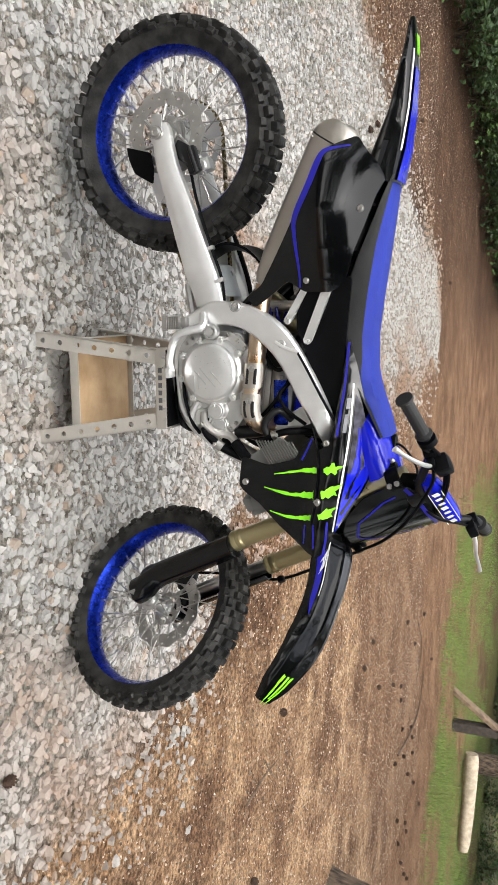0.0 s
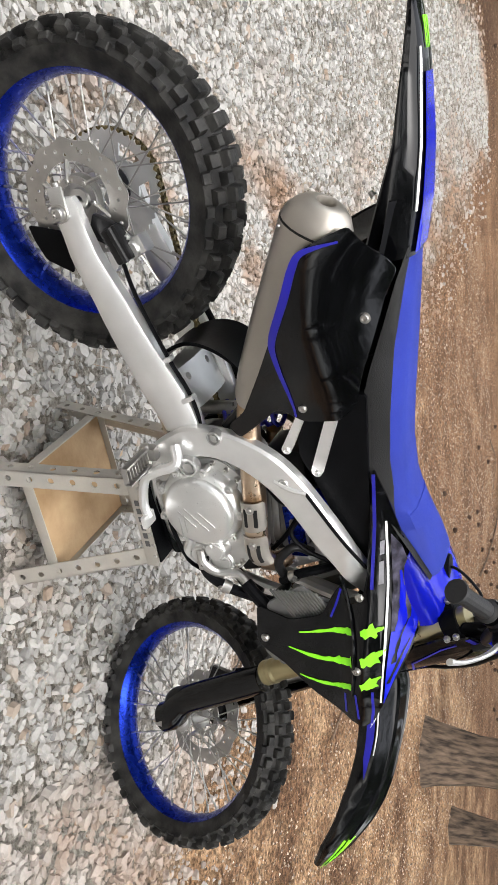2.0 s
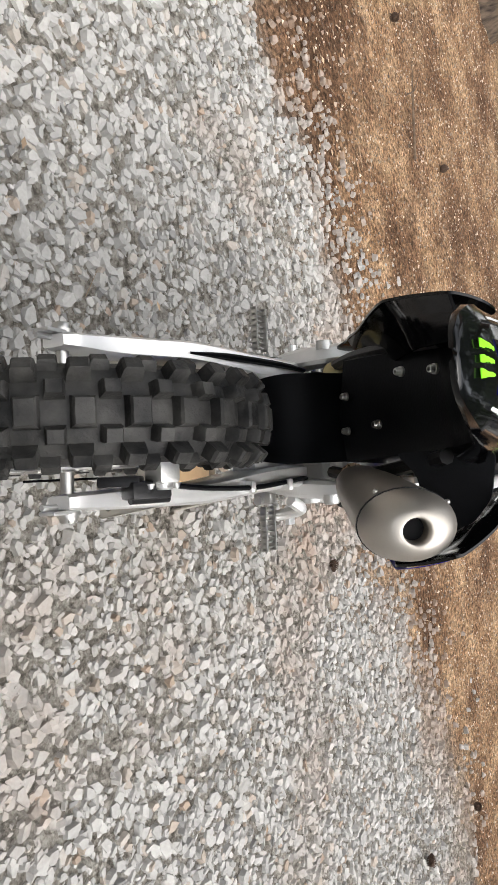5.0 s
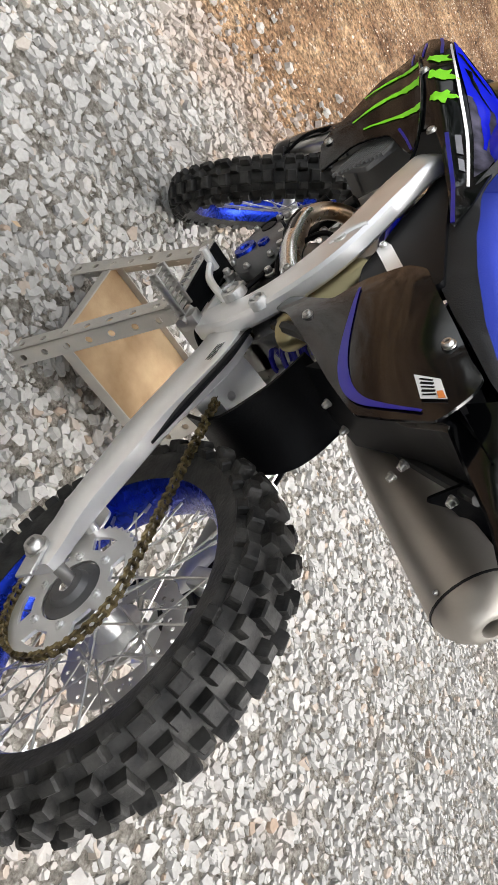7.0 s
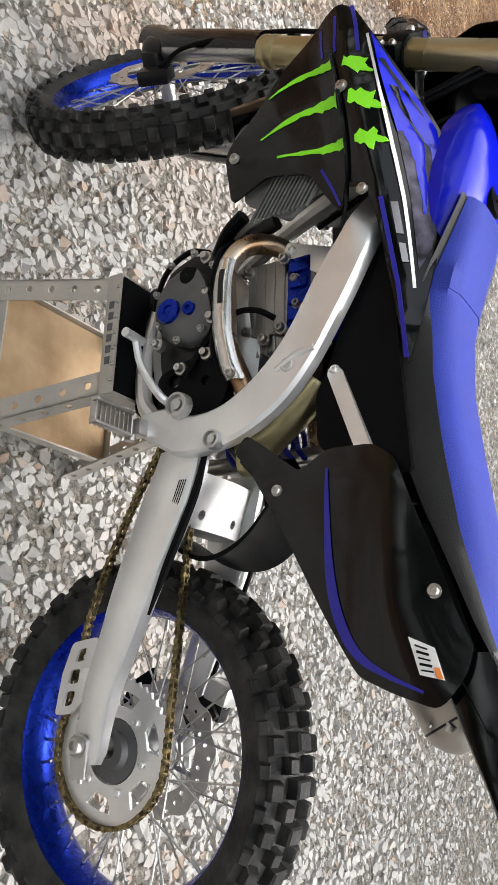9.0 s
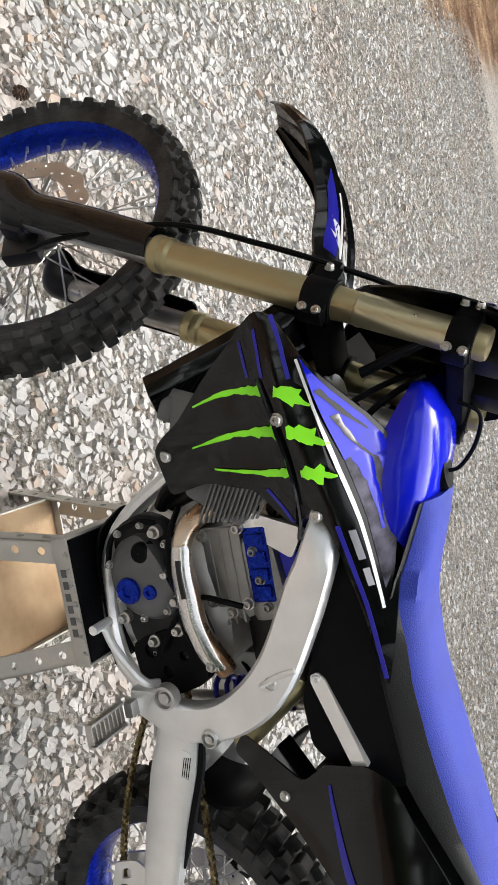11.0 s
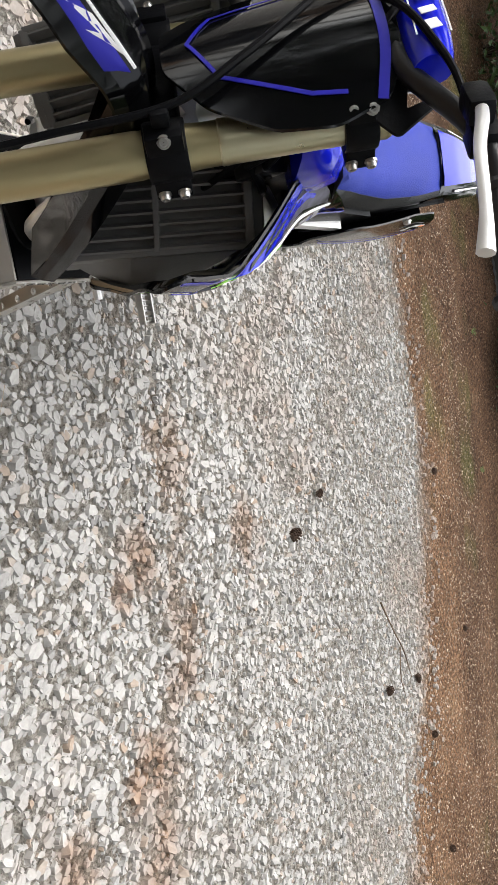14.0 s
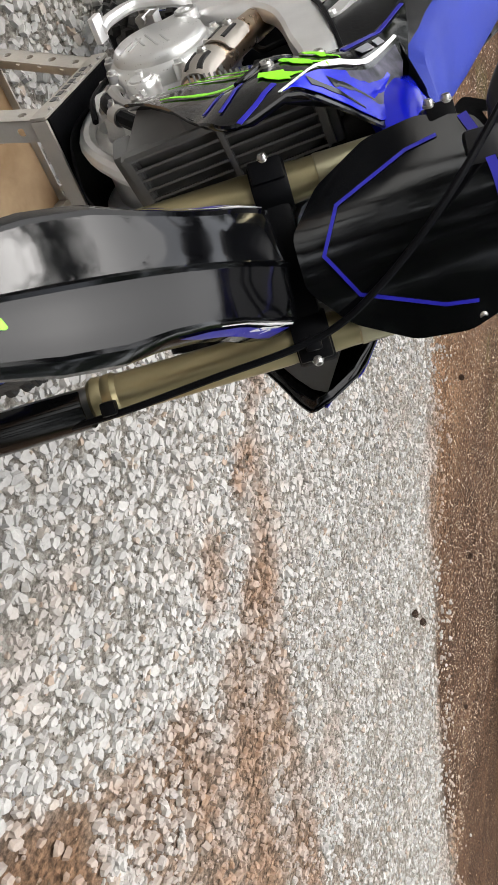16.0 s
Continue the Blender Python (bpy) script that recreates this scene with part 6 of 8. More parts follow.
        sec = [(-w * 1.0, z - d), (-w * 0.98, z - d * 0.65), (-w * 0.86, z - e), (-w * 0.62, z - e * 0.12), (0, z + e * 0.25), (w * 0.62, z - e * 0.12), (w * 0.86, z - e), (w * 0.98, z - d * 0.65), (w * 1.0, z - d)]
        inner = [(y * 0.94, q - 0.004) for y, q in reversed(sec)]
        rings.append([(x, y, q) for y, q in sec + inner])
    loft(bm, rings, cap="shell")
    rf = bike_part("rear_fender", bm, BLACK, "glossy black rear fender", angle=40)
    bm = bmesh.new()

    def on_tail(u, v, o):
        z, w, d = interp(u, table)
        y = max(-1, min(1, v / w))
        return Vector((u, v, z + 0.004 + o - min(0.012, d * 0.4) * max(0, abs(y) - 0.62) / 0.24))
    slab(bm, [(0.165, -0.062), (0.165, 0.062), (-0.02, 0.045), (-0.13, 0.03), (-0.13, -0.03), (-0.02, -0.045)], on_tail, 0.001, 0.02)
    bike_part("blue_top", bm, BLUE, "blue strip along the fender", rf, angle=45)
    bm = bmesh.new()
    for s in (-1, 1):
        slab(bm, [(0.09, s * 0.0715), (0.09, s * 0.0665), (-0.17, s * 0.043), (-0.17, s * 0.046)], on_tail, 0.001, 0.02)
    bike_part("white_line", bm, WHITE, "white line", rf, angle=45)
    bm = bmesh.new()
    for k in range(3):
        slab(bm, jag([(-0.215 + 0.0, -0.014 + 0.014 * k), (-0.19, -0.013 + 0.014 * k), (-0.165, -0.012 + 0.013 * k)], 0.004, 0.0015, 20 + k, 8), on_tail, 0.001, 0.01)
    bike_part("claw_graphic", bm, GREEN, "green claw stripes", rf, angle=45)
    # under-fender: broad black housing and mud flap behind the shock
    bm = bmesh.new()
    rings = []
    for k in range(13):
        f = k / 12
        x = 0.065 + 0.285 * f
        w = 0.08 + 0.024 * f
        top, low = 1.085 - 0.085 * f, float(np.interp(x, [0.065, 0.19, 0.27, 0.35], [1.055, 0.972, 0.88, 0.745]))
        wl = w + 0.008
        rings.append([(x, y, z) for y, z in ((-w * 0.8, top), (-w * 0.95 - 0.02 * (1 - f), top - 0.025), (-w * 0.9, (top + low) / 2), (-w * 0.8, low + 0.01), (0, low), (wl * 0.85, low + 0.012), (wl * 1.0, (top + low) / 2), (w * 0.9, top - 0.025), (w * 0.8, top), (0, top + 0.006))])
    loft(bm, rings)
    inner = bike_part("under_fender", bm, MATTE, "black inner rear fender", angle=45)
    for p in ((0.33, 0.03, 0.765), (0.33, -0.03, 0.765), (0.14, 0.04, 0.93), (0.07, 0.03, 1.0), (0.2, -0.03, 0.87)):
        bm = bmesh.new()
        bolt(bm, p, (-0.8, 0, -0.6), 0.006, 0.008)
        bike_part("fender_bolt", bm, STEEL, "", inner)
    bm = bmesh.new()
    rings = []
    for p in curve_points([(0.365, 0, 0.49), (0.336, 0, 0.54), (0.324, 0, 0.59), (0.335, 0, 0.64), (0.365, 0, 0.685), (0.42, 0, 0.73)], 5):
        hw = 0.062 + 0.02 * smoothstep(0.52, 0.66, np.array(p.z))
        rings.append([Vector((p.x + dx - 0.02 * (y / 0.07) ** 2 * (0.5 if dx else 0.5), y, p.z)) for dx, ys in ((0, np.linspace(-hw, hw, 7)), (0.009, np.linspace(hw, -hw, 7))) for y in ys])
    loft(bm, rings, cap="shell")
    bike_part("mud_flap", bm, MATTE, "black mud flap before the rear wheel", angle=45)
    # dark sheet added to black out the gap between silencer and panel
    bm = bmesh.new()
    slab(bm, rounded([(-0.075, 0.9), (-0.075, 1.04), (-0.15, 1.03), (-0.188, 1.0), (-0.19, 0.955), (-0.15, 0.935), (-0.11, 0.93)], 0.012), lambda u, v, o: Vector((0.2 + 0.3 * (v - 0.95) - o, u, v)), 0.006, 0.03)
    bike_part("gap_sheet", bm, MATTE, "dark sheet added to black out the gap behind the silencer", angle=35)
    # exhaust silencer
    bm = bmesh.new()
    a, b = Vector((0.44, -0.116, 0.732)), Vector((0.078, -0.174, 0.948))
    d = (b - a).normalized()
    u = Vector((0, 1, 0)) - d * d.y
    u.normalize()
    v = d.cross(u)
    rings = []
    for f, sc in ((0, 0.46), (0.06, 0.6), (0.2, 0.72), (0.5, 0.86), (0.975, 1.0), (0.98, 1.008), (0.995, 1.008)):
        c = a + (b - a) * f
        rings.append([c + u * math.cos(2 * math.pi * k / 28) * 0.05 * sc + v * math.sin(2 * math.pi * k / 28) * 0.067 * sc for k in range(28)])
    loft(bm, rings)
    sil = bike_part("silencer", bm, TITAN, "satin titanium silencer", angle=40)
    bm = bmesh.new()
    rings = []
    for f, sc, off in ((0.0, 0.99, 0), (0.008, 0.99, 0), (0.02, 0.94, 0), (0.036, 0.78, 0), (0.047, 0.58, 0), (0.051, 0.42, 0), (0.05, 0.35, 0), (0.044, 0.32, 0), (0.02, 0.3, 0)):
        c = b + d * f + Vector((0, 0, 0.3 * f * 0.2))
        e = min(1, sc)
        rings.append([c + u * math.cos(2 * math.pi * k / 28) * (0.05 * sc if sc > 0.45 else 0.052 * sc) + v * math.sin(2 * math.pi * k / 28) * (0.067 * sc if sc > 0.45 else 0.052 * sc) for k in range(28)])
    loft(bm, rings, cap=False)
    bike_part("end_cap", bm, TITAN, "rounded end cap with outlet", sil, angle=60)
    bm = bmesh.new()
    rings = [[b + d * f + u * math.cos(2 * math.pi * k / 28) * 0.05 * sc + v * math.sin(2 * math.pi * k / 28) * 0.067 * sc for k in range(28)] for f, sc in ((-0.003, 0.98), (-0.003, 1.013), (0.001, 1.013), (0.001, 0.98))]
    loft(bm, rings, cap=False)
    bike_part("cap_seam", bm, DARK, "dark band round the cap", sil, angle=30)
    bm = bmesh.new()
    tube(bm, [b + d * 0.02, b + d * 0.03], 0.017, 16, 0)
    bike_part("outlet", bm, MATTE, "dark outlet", sil)
    bm = bmesh.new()
    for t in (0.6, 2.2, 3.6, 5.2):
        p = b - d * 0.012 + u * math.cos(t) * 0.054 + v * math.sin(t) * 0.068
        bolt(bm, p, (p - b + d * 0.012), 0.0035, 0.003)
    bike_part("rivets", bm, STEEL, "", sil)


plastics()


# ---- radiators ----
def radiators():
    for s in (-1, 1):
        q = Matrix.Translation((1.012, s * 0.116, 0.825)) @ Matrix.Rotation(s * radians(-14), 4, "Z") @ Matrix.Rotation(radians(-22), 4, "Y")
        bm = bmesh.new()
        box(bm, (0.03, 0.125, 0.26), q, 0.006)
        box(bm, (0.045, 0.13, 0.03), q @ Matrix.Translation((0, 0, 0.14)), 0.008)
        box(bm, (0.045, 0.13, 0.03), q @ Matrix.Translation((0, 0, -0.14)), 0.008)
        rad = bike_part("radiator", bm, RADIATOR, "aluminium radiator behind grey louvres")
        bm = bmesh.new()
        for k in range(7):
            box(bm, (0.016, 0.0035, 0.26), q @ Matrix.Translation((0.028, -0.054 + 0.018 * k, 0)) @ Matrix.Rotation(0.6 * s, 4, "Z"))
        for y in (-0.064, 0.064):
            box(bm, (0.014, 0.008, 0.27), q @ Matrix.Translation((0.028, y, 0)), 0.001)
        box(bm, (0.012, 0.125, 0.008), q @ Matrix.Translation((0.03, 0, 0.0)), 0.001)
        box(bm, (0.014, 0.13, 0.012), q @ Matrix.Translation((0.028, 0, 0.135)), 0.002)
        box(bm, (0.014, 0.13, 0.012), q @ Matrix.Translation((0.028, 0, -0.135)), 0.002)
        bike_part("louvre", bm, RADIATOR, "grey plastic louvres", rad)
        bm = bmesh.new()
        rings = []
        for k in range(9):
            z = 0.7 + 0.235 * k / 8
            a = q @ Vector((0.03, s * 0.066, (z - 0.825) / 0.93))
            x2 = float(np.interp(z, [0.676, 0.742, 0.815, 0.884, 0.935], [1.0, 1.03, 1.09, 1.14, 1.16]))
            b = Vector((x2, s * (shroud_y(x2, z) - 0.008), z))
            rings.append([a.lerp(b, f) + Vector((t, 0, 0)) for t, fs in ((0.0, (0, 0.35, 0.7, 1)), (-0.004, (1, 0.7, 0.35, 0))) for f in fs])
        loft(bm, rings, cap="shell")
        bike_part("guard_wing", bm, RADIATOR, "grey plastic guard beside the louvres", rad, angle=40)
        # finned outer flank seen behind the shroud
        bm = bmesh.new()
        for k in range(13):
            box(bm, (0.1, 0.006, 0.003), Matrix.Translation((0.925, s * 0.165, 0.745 + 0.009 * k)) @ Matrix.Rotation(-0.55, 4, "Y"))
        slab(bm, rounded([(0.87, 0.79), (0.925, 0.855), (0.975, 0.78), (0.965, 0.7), (0.93, 0.7)], 0.008), lambda u, v, o: Vector((u, s * (0.16 + o), v)), 0.01, 0.03)
        bike_part("duct", bm, RADIATOR, "ribbed grey duct", rad, angle=30)
        bm = bmesh.new()
        tube(bm, [(0.95, s * 0.1, 0.66), (0.93, s * 0.09, 0.62), (0.9, s * 0.07, 0.585)], 0.014, 10, 4)
        bike_part("radiator_hose", bm, MATTE, "black hose", rad)


radiators()


# ---- front end, in the frame of the steering axis ----
def front(name, bm, mat, label="", parent=None, smooth=True, angle=35):
    return bike_part(name, bm, mat, label, parent, FRONT, smooth, angle)


FX, FY, FC = -0.005, 0.103, 0.008


def fork():
    for s in (-1, 1):
        bm = bmesh.new()
        prof = [(0.001, 0.37), (0.03, 0.37), (0.0325, 0.375), (0.0325, 0.385), (0.0305, 0.39), (0.0325, 0.396), (0.0325, 0.405), (0.029, 0.412), (0.0285, 0.62), (0.0285, 0.655), (0.0278, 0.66),
                (0.0278, 0.715), (0.0262, 0.735), (0.0262, 0.9), (0.0268, 0.905), (0.0268, 0.952), (0.024, 0.958), (0.001, 0.958)]
        up = Matrix.Translation((FX, s * FY + FC, 0)) @ Matrix.Rotation(radians(90), 4, "X")
        revolve(bm, prof, 32, up)
        leg = front("fork_leg", bm, GOLD, "gold anodised fork leg", angle=25)
        bm = bmesh.new()
        revolve(bm, [(0.026, 0.752), (0.0274, 0.754), (0.0274, 0.76), (0.0268, 0.765), (0.0264, 0.9), (0.025, 0.9)], 32, up)
        front("upper_tube", bm, PALE_GOLD, "paler gold upper fork tube", leg, angle=25)
        bm = bmesh.new()
        tube(bm, [(FX, s * FY + FC, 0.05), (FX, s * FY + FC, 0.375)], 0.0235, 20, 0)
        front("slider_tube", bm, STEEL, "polished fork slider", leg)
        bm = bmesh.new()
        tube(bm, [(FX, s * FY + FC, 0.09), (FX + 0.004, s * FY + FC, 0.04), (0.045, s * FY + FC, 0.012), (0.055, s * FY + FC, -0.02)], [0.028, 0.03, 0.027, 0.02], 14, 5)
        front("fork_lug", bm, DARK, "black fork bottom", leg)
        bm = bmesh.new()
        bolt(bm, (0.05, s * (FY + 0.025) + FC, 0), (0, s, 0), 0.014, 0.01)
        for dz in (0.03, 0.055):
            bolt(bm, (0.02, s * (FY + 0.03) + FC, dz), (0, s, 0), 0.006, 0.005)
        front("pinch_bolts", bm, STEEL, "", leg)
        bm = bmesh.new()
        rings = []
        for k in range(15):
            z = -0.01 + 0.375 * k / 14
            cx = FX + 0.012 + 0.03 * smoothstep(0.1, 0.0, np.array(z))
            r = 0.036 + 0.004 * math.sin(k / 14 * 3.0) + (0.006 if k < 3 else 0)
            wrap = radians(118)
            outer = [(cx + r * math.cos(a), s * FY + FC + s * r * math.sin(a), z) for a in np.linspace(-0.5, wrap + 0.75, 12)]
            inner = [(cx + (r - 0.004) * math.cos(a), s * FY + FC + s * (r - 0.004) * math.sin(a), z) for a in np.linspace(wrap + 0.75, -0.5, 12)]
            rings.append(outer + inner)
        loft(bm, rings, cap="shell")
        front("fork_guard", bm, BLACK, "black fork guard", leg, angle=40)
    for z, h, nm in ((0.69, 0.05, "lower_triple_clamp"), (0.92, 0.04, "upper_triple_clamp")):
        bm = bmesh.new()
        for s in (-1, 1):
            revolve(bm, [(0.027, -h / 2), (0.0345, -h / 2), (0.036, -h / 2 + 0.004), (0.036, h / 2 - 0.004), (0.0345, h / 2), (0.027, h / 2)], 28,
                    Matrix.Translation((FX, s * FY + FC, z)) @ Matrix.Rotation(radians(90), 4, "X"), closed=True)
            box(bm, (0.03, 0.03, h * 0.9), Matrix.Translation((FX - 0.035, s * (FY + 0.012) + FC, z)), 0.004)
            box(bm, (0.03, 0.03, h * 0.9), Matrix.Translation((FX + 0.028, s * (FY + 0.016) + FC, z)), 0.004)
        box(bm, (0.06, 0.17, h * 0.8), Matrix.Translation((-0.012, 0, z)), 0.01)
        cl = front(nm, bm, MATTE, "black triple clamp", angle=35)
        bm = bmesh.new()
        for s in (-1, 1):
            for dz in (-0.012, 0.012):
                bolt(bm, (FX - 0.042, s * (FY + 0.028) + FC, z + dz), (-0.5, s, 0), 0.0066, 0.006)
            bolt(bm, (FX + 0.038, s * (FY + 0.032) + FC, z + (0.0 if z < 0.8 else 0.01)), (0.6, s, 0), 0.0066, 0.006)
            if z > 0.8:
                bolt(bm, (FX + 0.038, s * (FY + 0.032) + FC, z - 0.012), (0.6, s, 0), 0.0066, 0.006)
        front("clamp_bolts", bm, STEEL, "", cl)
    bm = bmesh.new()
    tube(bm, [(0.05, -0.135, 0), (0.05, 0.135, 0)], 0.011, 16, 0)
    front("front_axle", bm, STEEL, "front axle")
    bm = bmesh.new()
    box(bm, (0.06, 0.035, 0.075), Matrix.Translation((-0.045, 0.068, 0.075)) @ Matrix.Rotation(0.5, 4, "Y"), 0.01)
    box(bm, (0.03, 0.05, 0.05), Matrix.Translation((-0.03, 0.09, 0.06)), 0.008)
    front("front_brake_caliper", bm, DARK, "black front brake caliper")
    bm = bmesh.new()
    tube(bm, [(-0.06, 0.09, 0.11), (-0.04, 0.13, 0.2), (0.04, 0.138, 0.38), (0.055, 0.128, 0.55), (0.058, 0.115, 0.7), (0.075, 0.075, 0.79), (0.088, 0.0, 0.89), (0.09, -0.09, 0.98), (0.085, -0.16, 1.04), (0.05, -0.2, 1.06)], 0.005, 8, 8)
    front("front_brake_hose", bm, MATTE, "black rubber brake hose")
    for x, y, z in ((0.052, 0.128, 0.405), (0.05, 0.12, 0.69)):
        bm = bmesh.new()
        box(bm, (0.02, 0.02, 0.022), Matrix.Translation((x, y, z)), 0.005)
        front("hose_guide", bm, MATTE, "black hose guide")


fork()


def front_fender():
    # along the crown: x, z, half width, drop of the edges
    crown = [(-0.242, 0.482, 0.05, 0.034), (-0.19, 0.534, 0.06, 0.04), (-0.13, 0.585, 0.066, 0.042), (-0.05, 0.645, 0.072, 0.042), (0.015, 0.676, 0.078, 0.04), (0.08, 0.68, 0.084, 0.044), (0.15, 0.655, 0.081, 0.05),
             (0.2, 0.632, 0.074, 0.047), (0.25, 0.603, 0.072, 0.043), (0.3, 0.57, 0.074, 0.041), (0.345, 0.53, 0.081, 0.035), (0.39, 0.48, 0.078, 0.026), (0.438, 0.41, 0.064, 0.02), (0.466, 0.356, 0.036, 0.01)]
    P = curve_points([(x, z, 0) for x, z, *_ in crown], 5)
    rings, frames = [], []
    for k, p in enumerate(P):
        f = k / (len(P) - 1) * (len(crown) - 1)
        i = min(int(f), len(crown) - 2)
        w = crown[i][2] + (crown[i + 1][2] - crown[i][2]) * (f - i)
        dr = crown[i][3] + (crown[i + 1][3] - crown[i][3]) * (f - i)
        t = (P[min(k + 1, len(P) - 1)] - P[max(k - 1, 0)]).normalized()
        n = Vector((-t.y, t.x))
        if n.y < 0:
            n = -n
        sec = [(-1.0, -1.0), (-0.98, -0.6), (-0.88, -0.14), (-0.84, -0.02), (-0.78, -0.08), (-0.5, 0.0), (-0.25, 0.02), (-0.05, 0.1), (0, 0.24), (0.05, 0.1), (0.25, 0.02), (0.5, 0.0), (0.78, -0.08), (0.84, -0.02), (0.88, -0.14), (0.98, -0.6), (1.0, -1.0)]
        top = [Vector((p.x + n.x * v * dr, u * w + 0.017, p.y + n.y * v * dr)) for u, v in sec]
        full = float(smoothstep(-0.05, -0.16, np.array(p.x)))
        low = [Vector((p.x + n.x * (v * dr * (1 - full) - 0.004 - 0.034 * full), u * w * 0.97 + 0.017, p.y + n.y * (v * dr * (1 - full) - 0.004 - 0.034 * full))) for u, v in reversed(sec)]
        rings.append(top + low)
        frames.append((p, n, w, dr))
    bm = bmesh.new()
    loft(bm, rings, cap="shell")
    fen = front("front_fender", bm, BLACK, "glossy black front fender with creases", angle=13)

    def on_fender(u, v, o):
        f = u * (len(frames) - 1)
        i = min(int(f), len(frames) - 2)
        a, b = frames[i], frames[i + 1]
        t = f - i
        p, n = a[0].lerp(b[0], t), a[1].lerp(b[1], t)
        w, dr = a[2] + (b[2] - a[2]) * t, a[3] + (b[3] - a[3]) * t
        prof = float(np.interp(abs(v), [0, 0.05, 0.25, 0.5, 0.78, 0.84, 0.88, 0.98, 1.0], [0.24, 0.1, 0.02, 0.0, -0.08, -0.02, -0.14, -0.6, -1.0]))
        return Vector((p.x + n.x * (prof * dr + o + 0.0015), v * (w + 0.0015) + 0.017, p.y + n.y * (prof * dr + o + 0.0015)))
    bm = bmesh.new()
    for s in (-1, 1):
        slab(bm, [(0.4, s * 0.9), (0.55, s * 0.9), (0.68, s * 0.91), (0.62, s * 0.97), (0.42, s * 0.985)], on_fender, 0.001, 0.03)
    front("blue_flank", bm, BLUE_LINE, "blue flank graphic", fen, angle=45)
    bm = bmesh.new()
    for s in (-1, 1):
        slab(bm, [(0.4, s * 0.855), (0.4, s * 0.875), (0.6, s * 0.872), (0.6, s * 0.86)], on_fender, 0.001, 0.03)
        slab(bm, [(0.42, s * 0.88), (0.47, s * 0.95), (0.455, s * 0.91), (0.52, s * 0.95), (0.48, s * 0.89)], on_fender, 0.001, 0.02)
    front("white_line", bm, WHITE, "white line", fen, angle=45)
    bm = bmesh.new()
    for k, v in enumerate((-0.3, 0.0, 0.3)):
        slab(bm, jag([(0.885, v * 0.95), (0.915, v * 0.95), (0.945, v * 0.9), (0.98, v * 0.75)], 0.085, 0.035, 30 + k, 12), on_fender, 0.001, 0.02)
    front("claw_graphic", bm, GREEN, "fluorescent green claw stripes", fen, angle=45)


front_fender()


def number_plate():
    out = rounded([(-0.035, 0.7), (0.035, 0.7), (0.09, 0.745), (0.132, 0.82), (0.14, 0.89), (0.118, 0.955), (0.06, 0.975), (-0.06, 0.975), (-0.118, 0.955), (-0.14, 0.89), (-0.132, 0.82), (-0.09, 0.745)], 0.012)

    def put(u, v, o):
        return Vector((0.062 + o - 1.5 * u * u + 0.05 * (v - 0.8) + 0.006 * math.cos(u * 25), u + 0.02, v))
    bm = bmesh.new()
    slab(bm, out, put, 0.004, 0.018)
    pl = front("number_plate", bm, BLACK, "blank black number plate with blue border", angle=35)
    bm = bmesh.new()
    for s in (-1, 1):
        for p, q in (((s * -0.001, 0.732), (s * 0.058, 0.764)), ((s * 0.057, 0.762), (s * 0.1, 0.865)), ((s * 0.0995, 0.863), (s * 0.106, 0.905))):
            slab(bm, strip([p, q], 0.0024), lambda u, v, o: put(u, v, o + 0.0025), 0.001, 0.012)
        slab(bm, strip([(s * 0.122, 0.942), (s * 0.06, 0.956), (0, 0.958)], 0.006), lambda u, v, o: put(u, v, o + 0.0025), 0.001, 0.012)
    front("blue_border", bm, BLUE_LINE, "blue border line", pl, angle=45)
    for s in (-1, 1):
        bm = bmesh.new()
        slab(bm, rounded([(s * 0.13, 0.93), (s * 0.15, 0.955), (s * 0.12, 1.005), (s * 0.06, 1.03), (s * 0.05, 1.0), (s * 0.08, 0.965)], 0.008),
             lambda u, v, o: Vector((0.056 + o - 2.0 * u * u - 0.1 * (v - 0.95), u + 0.02, v)), 0.004, 0.02, [rounded([(s * 0.1, 0.975), (s * 0.122, 0.97), (s * 0.115, 0.992), (s * 0.1, 0.995)], 0.003)])
        front("plate_wing", bm, MATTE, "", pl, angle=35)


number_plate()


